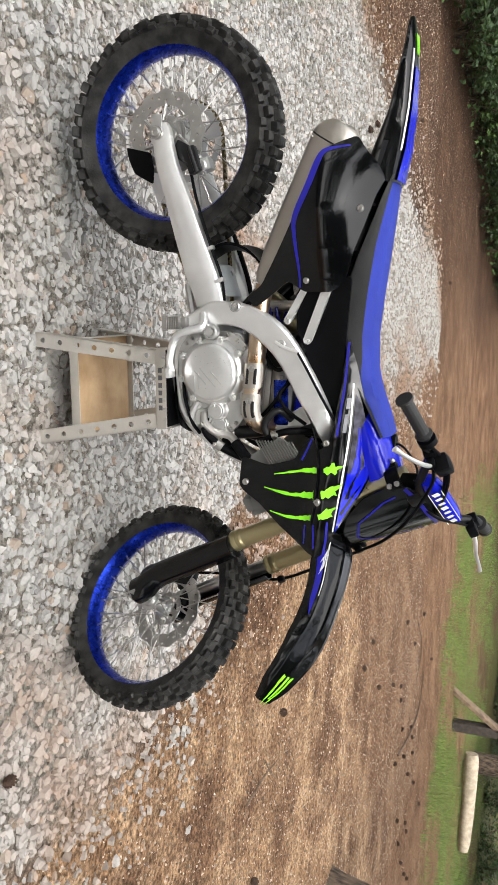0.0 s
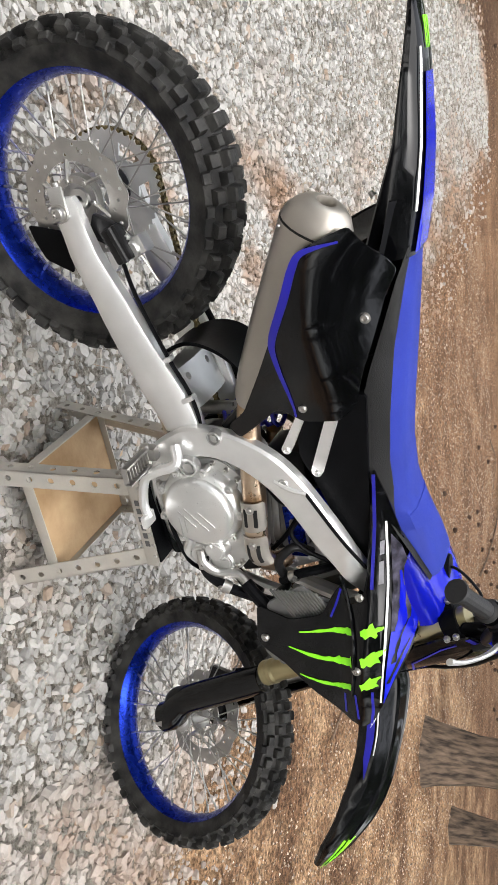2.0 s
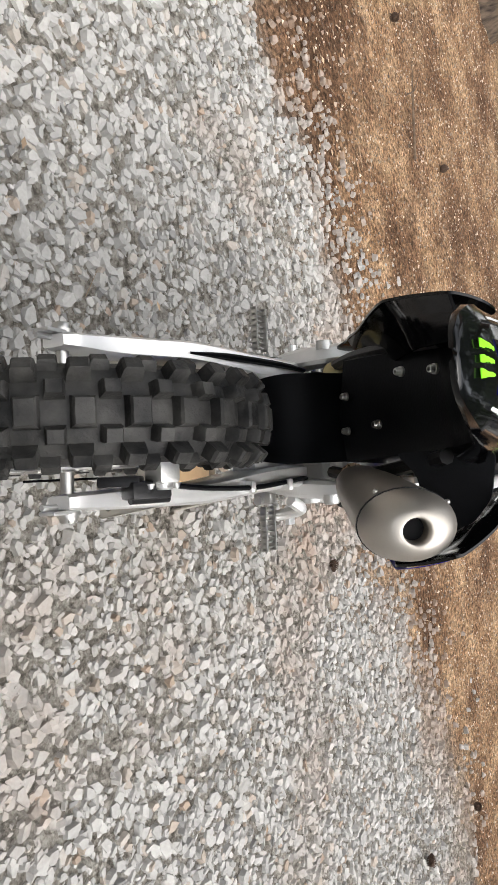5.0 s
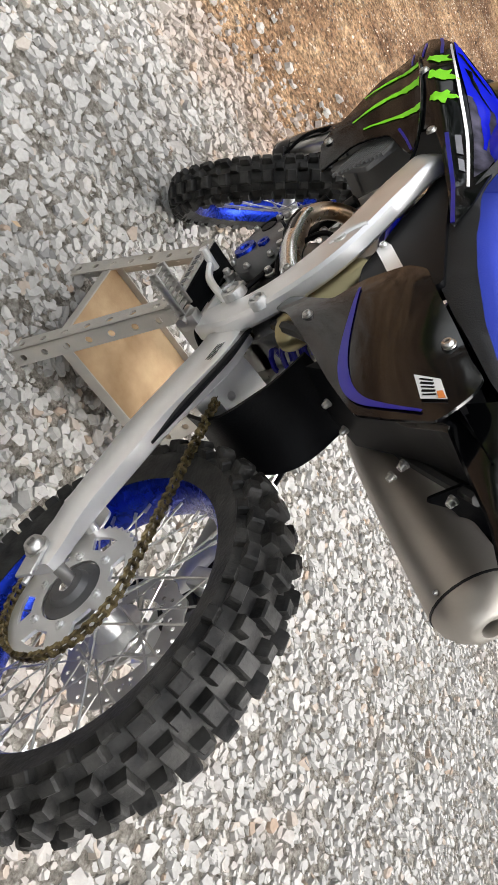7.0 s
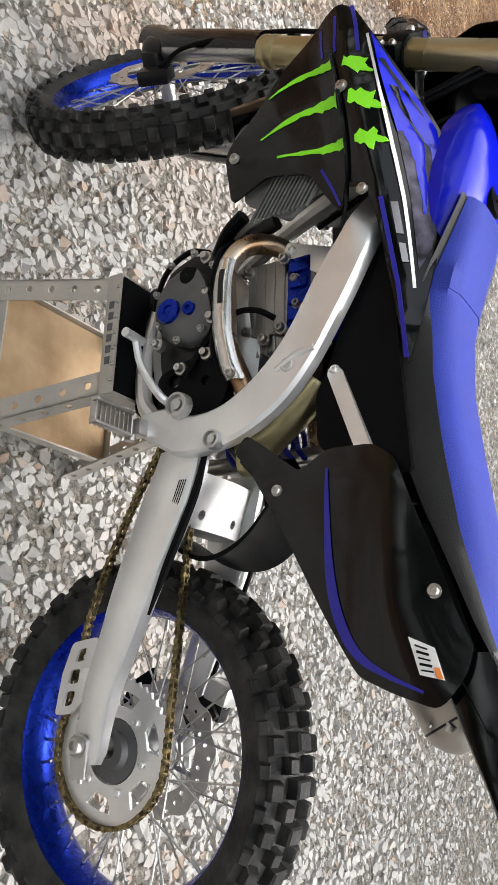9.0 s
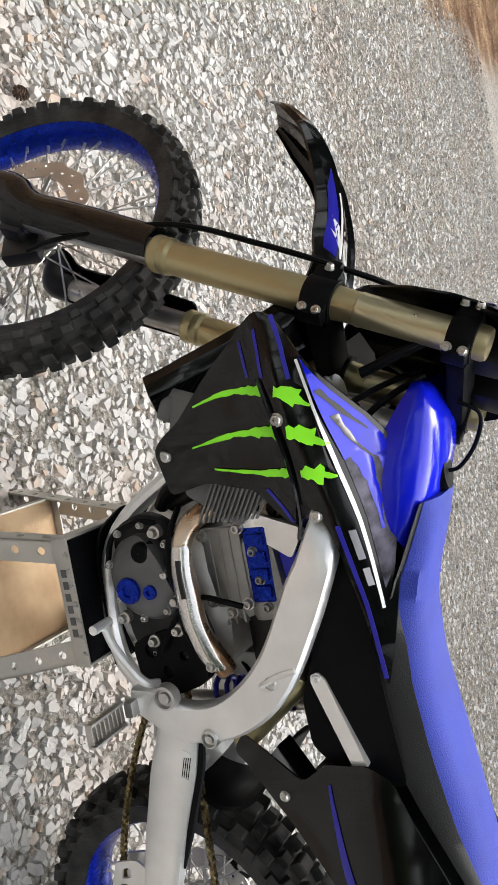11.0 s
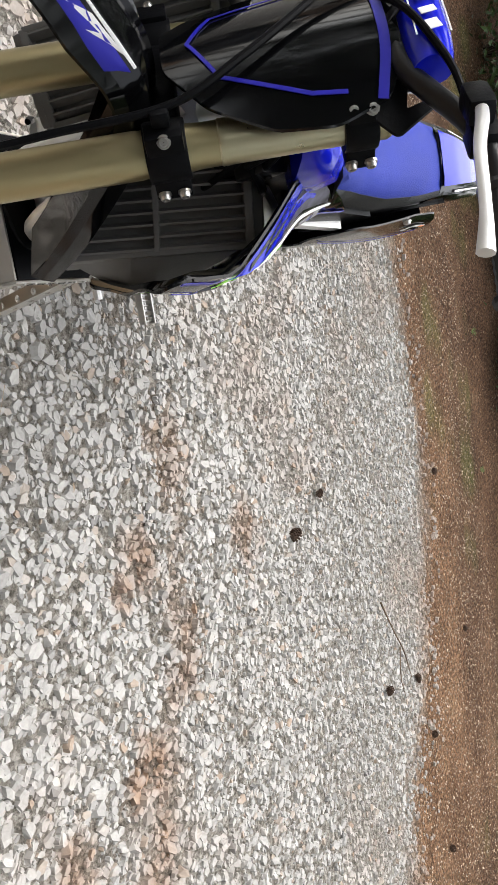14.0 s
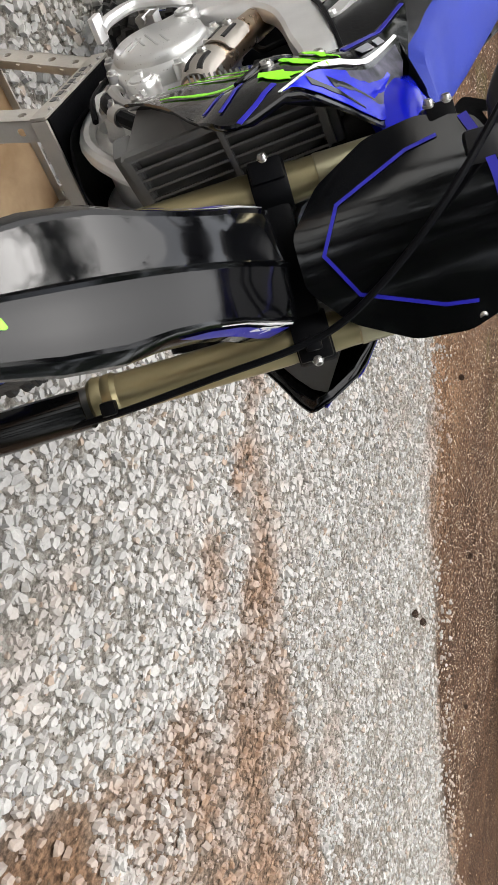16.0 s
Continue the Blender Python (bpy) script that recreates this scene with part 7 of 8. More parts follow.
def handlebar():
    def front(name, bm, mat, label="", parent=None, smooth=True, angle=35):
        return bike_part(name, bm, mat, label, parent, FRONT @ Matrix.Translation((0.056, 0, 0.99)) @ Matrix.Rotation(radians(-4), 4, "X") @ Matrix.Translation((0, 0, -1.0)), smooth, angle)

    half = [(0.0, 0.0, 0.985), (-0.002, 0.08, 0.985), (-0.006, 0.12, 0.995), (-0.02, 0.2, 1.05), (-0.035, 0.26, 1.066), (-0.075, 0.4, 1.062)]
    bm = bmesh.new()
    tube(bm, [(x, -y, z) for x, y, z in half[::-1]] + half[1:], 0.0125, 14, 6)
    bar = front("handlebar", bm, DARK, "black tapered handlebar")
    bm = bmesh.new()
    rings = []
    for k in range(17):
        y = -0.125 + 0.25 * k / 16
        e = 1 - 0.25 * abs(k / 8 - 1) ** 4
        rings.append([(0.0 + 0.026 * e * math.cos(a) * (1.0 if abs(math.cos(a)) > 0.4 else 1.1), y, 1.02 + 0.03 * e * math.sin(a)) for a in [i * math.pi / 6 + 0.26 for i in range(12)]])
    loft(bm, rings)
    pad = front("bar_pad", bm, BLUE, "blue foam crossbar pad", bar, angle=50)
    bm = bmesh.new()
    for k in range(7):
        box(bm, (0.001, 0.011 if k % 3 else 0.017, 0.019), Matrix.Translation((0.0296, -0.084 + 0.028 * k, 1.022)) @ Matrix.Rotation(0.25, 4, "X"), 0)
    for dz in (-0.019, 0.019):
        box(bm, (0.001, 0.2, 0.0018), Matrix.Translation((0.0292, 0, 1.022 + dz)))
    front("pad_print", bm, WHITE, "white printed blocks", pad)
    for s in (-1, 1):
        bm = bmesh.new()
        a, b = Vector((-0.04, s * 0.275, 1.066)), Vector((-0.077, s * 0.405, 1.062))
        d = (b - a).normalized()
        pts, rad = [], []
        for k in range(25):
            pts.append(a + (b - a) * k / 24)
            rad.append(0.0172 + (0.0012 if k % 2 else 0) + (0.006 if k < 2 or k > 22 else 0))
        tube(bm, pts, rad, 14, 0)
        front("grip", bm, GRIP_RUBBER, "ribbed grey rubber grip", bar, angle=25)
        bm = bmesh.new()
        box(bm, (0.035, 0.04, 0.034), Matrix.Translation((-0.022, s * 0.215, 1.058)), 0.008)
        tube(bm, [(-0.02, s * 0.2, 1.055), (0.02, s * 0.22, 1.05)], 0.013, 10, 0)
        if s < 0:
            box(bm, (0.05, 0.075, 0.045), Matrix.Translation((0.0, -0.175, 1.075)) @ Matrix.Rotation(0.3, 4, "Z"), 0.01)
            tube(bm, [(-0.038, -0.262, 1.066), (-0.033, -0.245, 1.066)], 0.026, 14, 0)
        else:
            box(bm, (0.03, 0.05, 0.03), Matrix.Translation((0.012, 0.205, 1.05)) @ Matrix.Rotation(-0.2, 4, "Z"), 0.008)
        front("lever_perch", bm, MATTE, "black lever perch", bar)
        bm = bmesh.new()
        tube(bm, [(0.02, s * 0.22, 1.05), (0.034, s * 0.26, 1.04), (0.042, s * 0.31, 1.026), (0.044, s * (0.35 if s < 0 else 0.39), 1.014), (0.04, s * (0.38 if s < 0 else 0.44), 1.004)], [0.007, 0.0075, 0.0065, 0.006, 0.009], 10, 6, 0.75)
        front("lever", bm, ALLOY, "polished aluminium lever", bar)
    bm = bmesh.new()
    tube(bm, [(0.0, 0.2, 1.045), (0.02, 0.13, 1.03), (0.03, 0.03, 0.985), (-0.03, -0.06, 0.93), (-0.1, -0.09, 0.85)], 0.0045, 8, 8)
    tube(bm, [(-0.02, -0.25, 1.05), (0.0, -0.18, 1.075), (0.015, -0.09, 1.05), (0.0, 0.05, 0.97), (-0.06, 0.1, 0.9), (-0.14, 0.07, 0.8)], 0.0055, 8, 8)
    tube(bm, [(-0.02, -0.25, 1.07), (0.005, -0.17, 1.085), (0.025, -0.08, 1.05), (0.01, 0.06, 0.97), (-0.06, 0.11, 0.9), (-0.14, 0.08, 0.8)], 0.0055, 8, 8)
    front("control_cable", bm, MATTE, "black control cables", bar)
    bm = bmesh.new()
    box(bm, (0.075, 0.045, 0.055), Matrix.Translation((-0.025, -0.05, 0.965)), 0.008)
    box(bm, (0.075, 0.045, 0.055), Matrix.Translation((-0.025, 0.05, 0.965)), 0.008)
    front("bar_clamp", bm, DARK, "black bar clamp", bar)


handlebar()


# ---- the stand under the bike ----
def bike_stand():
    st = new("bike_stand")
    st.location = (0.735, 0, 0)
    tagged(st, "grey aluminium bike stand with a stained plywood shelf", "stand")
    back = Matrix.Translation((-0.735, 0, 0))
    tx0, tx1, ty, tz = 0.63, 0.865, 0.135, 0.405
    bx0, bx1, by = 0.575, 0.93, 0.2
    bm = bmesh.new()
    box(bm, (tx1 - tx0, 2 * ty, 0.012), Matrix.Translation(((tx0 + tx1) / 2, 0, tz + 0.008)), 0.003)
    part("rubber_top", bm, MATTE, st, "black rubber top", m=back)
    bm = bmesh.new()
    for s in (-1, 1):
        box(bm, (tx1 - tx0 + 0.012, 0.006, 0.034), Matrix.Translation(((tx0 + tx1) / 2, s * (ty + 0.004), tz - 0.006)), 0.002)
    for x in (tx0 - 0.004, tx1 + 0.004):
        box(bm, (0.006, 2 * ty, 0.034), Matrix.Translation((x, 0, tz - 0.006)), 0.002)
    part("top_frame", bm, STAND_ALU, st, "riveted aluminium frame", m=back)
    bm = bmesh.new()
    for s in (-1, 1):
        for k in range(7):
            bolt(bm, (tx0 + 0.02 + 0.032 * k, s * (ty + 0.007), tz + 0.006), (0, s, 0), 0.004, 0.003)
    part("rivets", bm, STEEL, st, m=back)
    bm = bmesh.new()
    # the maker's name in relief is kept as slanted bars
    for s in (-1, 1):
        for k in range(6):
            box(bm, (0.015, 0.0012, 0.012), Matrix.Translation((tx0 + 0.06 + 0.023 * k, s * (ty + 0.0077), tz - 0.007)) @ Matrix.Rotation(0.0, 4, "Y"))
    part("maker_mark", bm, ENGINE_DARK, st, "raised lettering blocks", m=back)

    def leg(sx, s):
        """An angle section with punched holes, splayed outward."""
        a = Vector((tx0 if sx < 0 else tx1, s * ty, tz - 0.004))
        b = Vector((bx0 if sx < 0 else bx1, s * by, 0.0))
        d = b - a
        ln = d.length
        d.normalize()
        out = Vector((0, s, 0))
        n = (out - d * out.dot(d)).normalized()
        w = d.cross(n).normalized()
        if w.x * sx > 0:
            w = -w
        bm = bmesh.new()
        holes = [circle(0.022, 0.045 + (ln - 0.07) * k / 6, 0.0085, 10) for k in range(7)]
        slab(bm, [(0, 0), (0.045, 0), (0.045, ln), (0, ln)], lambda u, v, o: a + w * u + d * v + n * o, 0.004, 0.04, holes)
        m2 = -n
        slab(bm, [(0, 0), (0.04, 0), (0.04, ln), (0, ln)], lambda u, v, o: a + m2 * u + d * v - w * o, 0.004, 0.04,
             [circle(0.022, 0.045 + (ln - 0.07) * k / 6, 0.0085, 10) for k in range(7)])
        part("leg", bm, STAND_ALU, st, "perforated aluminium leg", m=back, angle=30)

    for sx in (-1, 1):
        for s in (-1, 1):
            leg(sx, s)

    def side(f, c):
        """A point on the stand's outer faces: f from the top down, c round the corner order."""
        x0, x1, y = tx0 + (bx0 - tx0) * f, tx1 + (bx1 - tx1) * f, ty + (by - ty) * f
        return [(x0, -y), (x1, -y), (x1, y), (x0, y)][c % 4]

    z = lambda f: tz * (1 - f)
    f1 = 0.7
    drop = Vector((0, 0, -0.012))
    low = [Vector((*side(f1, c), z(f1))) * 1.0 for c in range(4)]
    centre = sum(low, Vector()) / 4
    inner = [centre + (p - centre) * 0.95 + drop for p in low]
    bm = bmesh.new()
    loft(bm, [[p + Vector((0, 0, 0.004)) for p in inner], [p - Vector((0, 0, 0.006)) for p in inner]])
    part("shelf", bm, PLYWOOD, st, "stained plywood shelf", m=back, smooth=False)
    for c in range(4):
        a, b = (centre + (low[k % 4] - centre) * 0.965 for k in (c, c + 1))
        along = (b - a).normalized()
        turn = Matrix(((along.x, -along.y, 0), (along.y, along.x, 0), (0, 0, 1))).to_quaternion()
        bm = bmesh.new()
        box(bm, ((b - a).length, 0.004, 0.03), Matrix.LocRotScale((a + b) / 2, turn, None) @ Matrix.Translation((0, 0, -0.004)), 0.001)
        part("lower_rail", bm, STAND_ALU, st, m=back)


bike_stand()


# ---- surroundings: woods, logs, cones and litter ----
def leaf_cloud(bm_list, rng, centre, spread, count, size):
    """Small bent leaves strewn round a point."""
    for _ in range(count):
        d = Vector((rng.gauss(0, 1), rng.gauss(0, 1), rng.gauss(0, 0.7)))
        p = Vector(centre) + d * spread * 0.55
        q = Euler((rng.uniform(-0.9, 0.9), rng.uniform(-0.9, 0.9), rng.uniform(0, 6.28))).to_matrix()
        s = size * rng.uniform(0.6, 1.4)
        k = len(bm_list[0])
        for u, v, w in ((-0.5, 0, 0), (0, 0.32, 0.08), (0.55, 0, -0.05), (0, -0.32, 0.08)):
            bm_list[0].append(tuple(p + q @ Vector((u * s, v * s, w * s))))
        bm_list[1].append((k, k + 1, k + 2, k + 3))


def leaf_mesh(data, mat, name, parent):
    me = bpy.data.meshes.new(name)
    me.from_pydata(data[0], [], data[1])
    me.materials.append(mat)
    ob = new(name, me)
    ob.parent = parent
    return ob


def make_tree(seed, height, radius, label, mat):
    rng = random.Random(seed)
    tree = new("tree")
    bm = bmesh.new()
    line = [(0, 0, -0.1), (0.03 * height * rng.uniform(-0.3, 0.3), 0.02 * height * rng.uniform(-0.3, 0.3), height * 0.35), (0.1 * rng.uniform(-1, 1), 0.1 * rng.uniform(-1, 1), height * 0.7), (0.2 * rng.uniform(-1, 1), 0.2, height)]
    tube(bm, line, [radius * 1.5, radius, radius * 0.7, radius * 0.15], 12, 6)
    data = ([], [])
    for k in range(20):
        z = height * (0.24 + 0.74 * k / 20)
        a = k * 2.4 + rng.uniform(-0.4, 0.4)
        ln = (1 - 0.65 * (z / height - 0.28)) * rng.uniform(2.0, 3.6)
        e = Vector((math.cos(a) * ln, math.sin(a) * ln, z + rng.uniform(0.1, 0.7)))
        tube(bm, [(0, 0, z - 0.3), (e.x * 0.5, e.y * 0.5, z + 0.15), tuple(e)], [radius * 0.35, radius * 0.2, radius * 0.06], 6, 4)
        for f in (0.45, 0.75, 1.0):
            leaf_cloud(data, rng, (e.x * f, e.y * f, z + (e.z - z) * f), 1.5 * rng.uniform(0.7, 1.2), 66, 0.38)
    part("trunk", bm, BARK, tree, "")
    leaf_mesh(data, mat, "crown", tree)
    return tagged(tree, label, "tree", "trees round the yard")


def make_shrub(seed, label, mat):
    rng = random.Random(seed)
    shrub = new("shrub")
    bm = bmesh.new()
    data = ([], [])
    for k in range(9):
        a, ln = k * 2.4, rng.uniform(0.35, 0.9)
        e = Vector((math.cos(a) * ln, math.sin(a) * ln, rng.uniform(0.5, 1.7)))
        tube(bm, [(0, 0, -0.05), (e.x * 0.4, e.y * 0.4, e.z * 0.6), tuple(e)], [0.018, 0.012, 0.004], 5, 3)
        for f in (0.4, 0.7, 1.0):
            leaf_cloud(data, rng, tuple(e * f), 0.42, 45, 0.085)
    part("stem", bm, BARK, shrub)
    leaf_mesh(data, mat, "foliage", shrub)
    return tagged(shrub, label, "shrub", "shrubs at the wood's edge")


def woods():
    rng = random.Random(5)
    kinds = [make_tree(11, 17.0, 0.22, "tall tree with dark green leaves", LEAF), make_tree(12, 15.0, 0.18, "tall tree with dark green leaves", LEAF), make_tree(13, 19.0, 0.25, "tall tree with dark green leaves", LEAF)]
    first = {k: False for k in range(3)}
    spots = []
    # Rings mostly out of view, added and thinned to shape the bike's reflections.
    for ring_r, n in ((12.5, 15), (17, 20), (23, 24), (31, 26)):
        for k in range(n):
            a = 2 * math.pi * (k + rng.uniform(-0.35, 0.35)) / n
            r = ring_r * rng.uniform(0.92, 1.12)
            x, y = 0.5 + r * math.cos(a), 0.5 + r * math.sin(a)
            if (y > 4 and x > -5.0 and r < 22 and x < 16) or (-4 < x < 5.5 and y < -6 and r < 20) or (x < -6 and -9 < y < 9 and r < 28):
                continue
            spots.append((x, y))
    for i, (x, y) in enumerate(spots):
        k = i % 3
        m = pose(x, y, 0.0, 0, 0, rng.uniform(0, 360))
        if not first[k]:
            kinds[k].matrix_basis = m
            first[k] = True
        else:
            copy_thing(kinds[k], m)
    shrubs = [make_shrub(21, "leafy dark green undergrowth shrub", LEAF), make_shrub(22, "leafy dark green undergrowth shrub", LEAF), make_shrub(23, "bright green young shrub", LEAF_BRIGHT)]
    used = [False] * 3
    spots = []
    line = [(-8.6, -7.5), (-8.0, -3.5), (-7.6, 0.0), (-7.8, 3.3), (-7.0, 5.6), (-5.8, 7.2), (-4.3, 7.7), (-3.5, 9.4), (-3.2, 11.3), (-2.9, 13.0), (-1.9, 15.5), (-0.6, 19.0), (1.0, 24.0)]
    for (x0, y0), (x1, y1) in zip(line, line[1:]):
        n = max(2, int(math.hypot(x1 - x0, y1 - y0) / 0.75))
        for k in range(n):
            f = k / n
            for back in (0.25, 1.5):
                spots.append((x0 + (x1 - x0) * f - back * 0.9 + rng.uniform(-0.3, 0.3), y0 + (y1 - y0) * f + back * 0.3 + rng.uniform(-0.3, 0.3)))
    for k in range(30):
        spots.append((0 + 1.5 * k + rng.uniform(-0.6, 0.6), 28 + rng.uniform(-1.5, 2.5) + 0.15 * k))
    for k in range(14):
        spots.append((14.5 + 0.9 * k + rng.uniform(-0.5, 0.5), 27.0 - 0.55 * k + rng.uniform(-0.8, 0.8)))
    for i, (x, y) in enumerate(spots):
        k = 2 if i % 7 == 3 else i % 2
        m = pose(x, y, -0.05 + 0.15 * (x < -8) + (0.4 if y > 25 else 0), 0, 0, rng.uniform(0, 360))
        if not used[k]:
            shrubs[k].matrix_basis = m
            used[k] = True
        else:
            copy_thing(shrubs[k], m)


woods()


def weeds():
    """Low green sprouts on the dirt before the undergrowth."""
    first = make_shrub(31, "small bright green weed growing on the dirt", LEAF_BRIGHT)
    first["group"] = "weeds on the bank"
    for k, (x, y, sc) in enumerate(((-5.9, 5.1, 0.22), (-5.2, 5.9, 0.2), (-5.35, 6.5, 0.16), (-5.7, 7.7, 0.25), (-6.4, 4.2, 0.25), (-6.2, 2.2, 0.18), (-6.6, 0.8, 0.22), (-6.9, -1.0, 0.3))):
        m = pose(x, y, -0.02, 0, 0, 70 * k) @ Matrix.Diagonal((sc, sc, sc * 0.8, 1))
        if k == 0:
            first.matrix_basis = m
        else:
            copy_thing(first, m)


weeds()


def near_trunk(name, at, r, h, label):
    """A tree whose foot stands in the yard, with flaring roots."""
    tree = new(name)
    tree.location = at
    bm = bmesh.new()
    rings = []
    rng = random.Random(int(at[0] * 10))
    for k in range(15):
        z = -0.1 + h * (k / 14) ** 1.4
        flare = 1 + 0.7 * math.exp(-max(0, z) / 0.18)
        rings.append([(r * flare * (1 + 0.09 * math.sin(5 * a + 1) + 0.05 * math.sin(11 * a)) * math.cos(a), r * flare * (1 + 0.09 * math.sin(5 * a + 1)) * math.sin(a), z) for a in [2 * math.pi * i / 20 for i in range(20)]])
    loft(bm, rings)
    part("trunk", bm, BARK, tree, "furrowed pine bark")
    data = ([], [])
    for k in range(10):
        a = k * 2.4
        leaf_cloud(data, rng, (1.6 * math.cos(a), 1.6 * math.sin(a), h * (0.7 + 0.03 * k)), 0.9, 90, 0.2)
    bm = bmesh.new()
    for k in range(10):
        a = k * 2.4
        tube(bm, [(0, 0, h * (0.6 + 0.03 * k)), (1.6 * math.cos(a), 1.6 * math.sin(a), h * (0.7 + 0.03 * k))], [0.05, 0.015], 6, 0)
    part("limb", bm, BARK, tree)
    leaf_mesh(data, LEAF, "crown", tree)
    tagged(tree, label, "tree")


near_trunk("tree", (5.66, 3.66, -0.03), 0.19, 9.0, "thick pine trunk with furrowed grey-brown bark")
near_trunk("tree", (7.5, 4.36, -0.03), 0.12, 8.0, "slender pine trunk at the yard's edge")


def timber_things():
    post = new("timber_post")
    post.location = (9.75, 14.6, 0)
    bm = bmesh.new()
    box(bm, (0.22, 0.22, 1.9), Matrix.Translation((0, 0, 0.85)), 0.02)
    part("post", bm, DARK_TIMBER, post)
    bm = bmesh.new()
    box(bm, (0.08, 0.22, 1.6), Matrix.Translation((-0.42, 0, 0.5)) @ Matrix.Rotation(radians(38), 4, "Y"), 0.01)
    part("brace", bm, TIMBER, post, "slanting weathered plank")
    tagged(post, "dark timber post with a slanting plank brace", "post")
    bm = bmesh.new()
    rings = []
    for k in range(13):
        f = k / 12
        x = -1.25 + 2.5 * f
        r = 0.2 * (1 - 0.2 * f) * (0.8 if k in (0, 12) else 1)
        rings.append([(x, r * math.cos(a) * (1 + 0.05 * math.sin(3 * a + 5 * f)), r * math.sin(a) + 0.05 * math.sin(2 * f)) for a in [2 * math.pi * i / 14 for i in range(14)]])
    loft(bm, rings)
    log = part("fallen_log", bm, PALE_LOG, None)
    log.location, log.rotation_euler = (13.2, 17.1, 0.2), (0, radians(3), radians(-12))
    tagged(log, "pale bleached log lying on the grass", "log")


timber_things()


def cones():
    bm = bmesh.new()
    rng = random.Random(3)
    tube(bm, [(-0.035, 0, 0.022), (-0.02, 0, 0.022), (0.01, 0, 0.022), (0.035, 0, 0.022)], [0.008, 0.017, 0.014, 0.004], 8, 3)
    for k in range(60):
        f = k / 60
        a = k * 2.4
        x = -0.036 + 0.07 * f
        r = 0.021 * math.sin(math.pi * min(1, 0.25 + 0.75 * f)) + 0.006
        c = Vector((x, r * math.cos(a), 0.022 + r * math.sin(a)))
        d = Vector((-0.35, math.cos(a), math.sin(a))).normalized()
        t = Vector((0, -math.sin(a), math.cos(a)))
        n = d.cross(t)
        b = c - d * 0.012
        vs = [bm.verts.new(p) for p in (b - t * 0.003, b + t * 0.003, c + t * 0.006, c + d * 0.004, c - t * 0.006)]
        ws = [bm.verts.new(p.co + n * 0.0022) for p in vs]
        bm.faces.new(vs)
        bm.faces.new(ws[::-1])
        for i in range(5):
            bm.faces.new((vs[i], vs[(i + 1) % 5], ws[(i + 1) % 5], ws[i]))
    cone = part("pine_cone", bm, CONE, None)
    tagged(cone, "small dark brown pine cone lying on the ground", "pine cone", "pine cones on the ground")
    spots = [(-1.15, 1.27), (-1.53, 1.18), (-2.17, 2.58), (-4.08, 1.69), (-2.8, 2.82), (-3.17, 4.36), (-0.93, 4.62), (2.93, -2.05), (3.85, -2.14), (1.94, -0.48), (3.16, 2.33), (3.97, 1.75),
             (4.02, 4.9), (-1.03, 4.91), (5.5, 7.22), (5.2, 8.33), (4.6, 5.7), (6.4, 8.2), (5.0, 6.6), (6.9, 8.4), (7.6, 7.3), (6.2, 6.9), (-3.1, 3.4),
             (3.9, 5.3), (4.6, 7.6), (5.3, 7.2), (5.1, 9.2), (6.3, 10.3), (6.0, 7.4), (6.5, 7.6), (7.0, 8.0), (6.6, 8.3), (7.2, 7.2), (7.5, 8.6), (7.9, 8.0), (8.1, 7.6), (7.7, 7.9), (8.5, 7.9), (8.8, 8.2), (9.0, 7.6), (9.3, 8.4), (8.3, 9.3), (9.5, 7.9),
             (-2.6, 6.3), (-1.6, 7.6), (0.2, 11.0), (-4.5, 3.2)]
    for i, (x, y) in enumerate(spots):
        s = 0.66 if math.hypot(x, y) < 3.2 else 0.85
        m = pose(x, y, -0.006 + (0.006 if inside_gap(np.array([x]), np.array([y]), GRAVEL)[0] > 0 else -0.014), 0, rng.uniform(-15, 15), rng.uniform(0, 360))
        if i == 0:
            cone.matrix_basis = m
        else:
            copy_thing(cone, m).scale = (s, s, s)


cones()


def twig(points, r, label):
    bm = bmesh.new()
    tube(bm, points, [r] + [r * 0.8] * (len(points) - 2) + [r * 0.3], 7, 5)
    tagged(part("twig", bm, TWIG, None), label, "twig", "twigs on the ground")


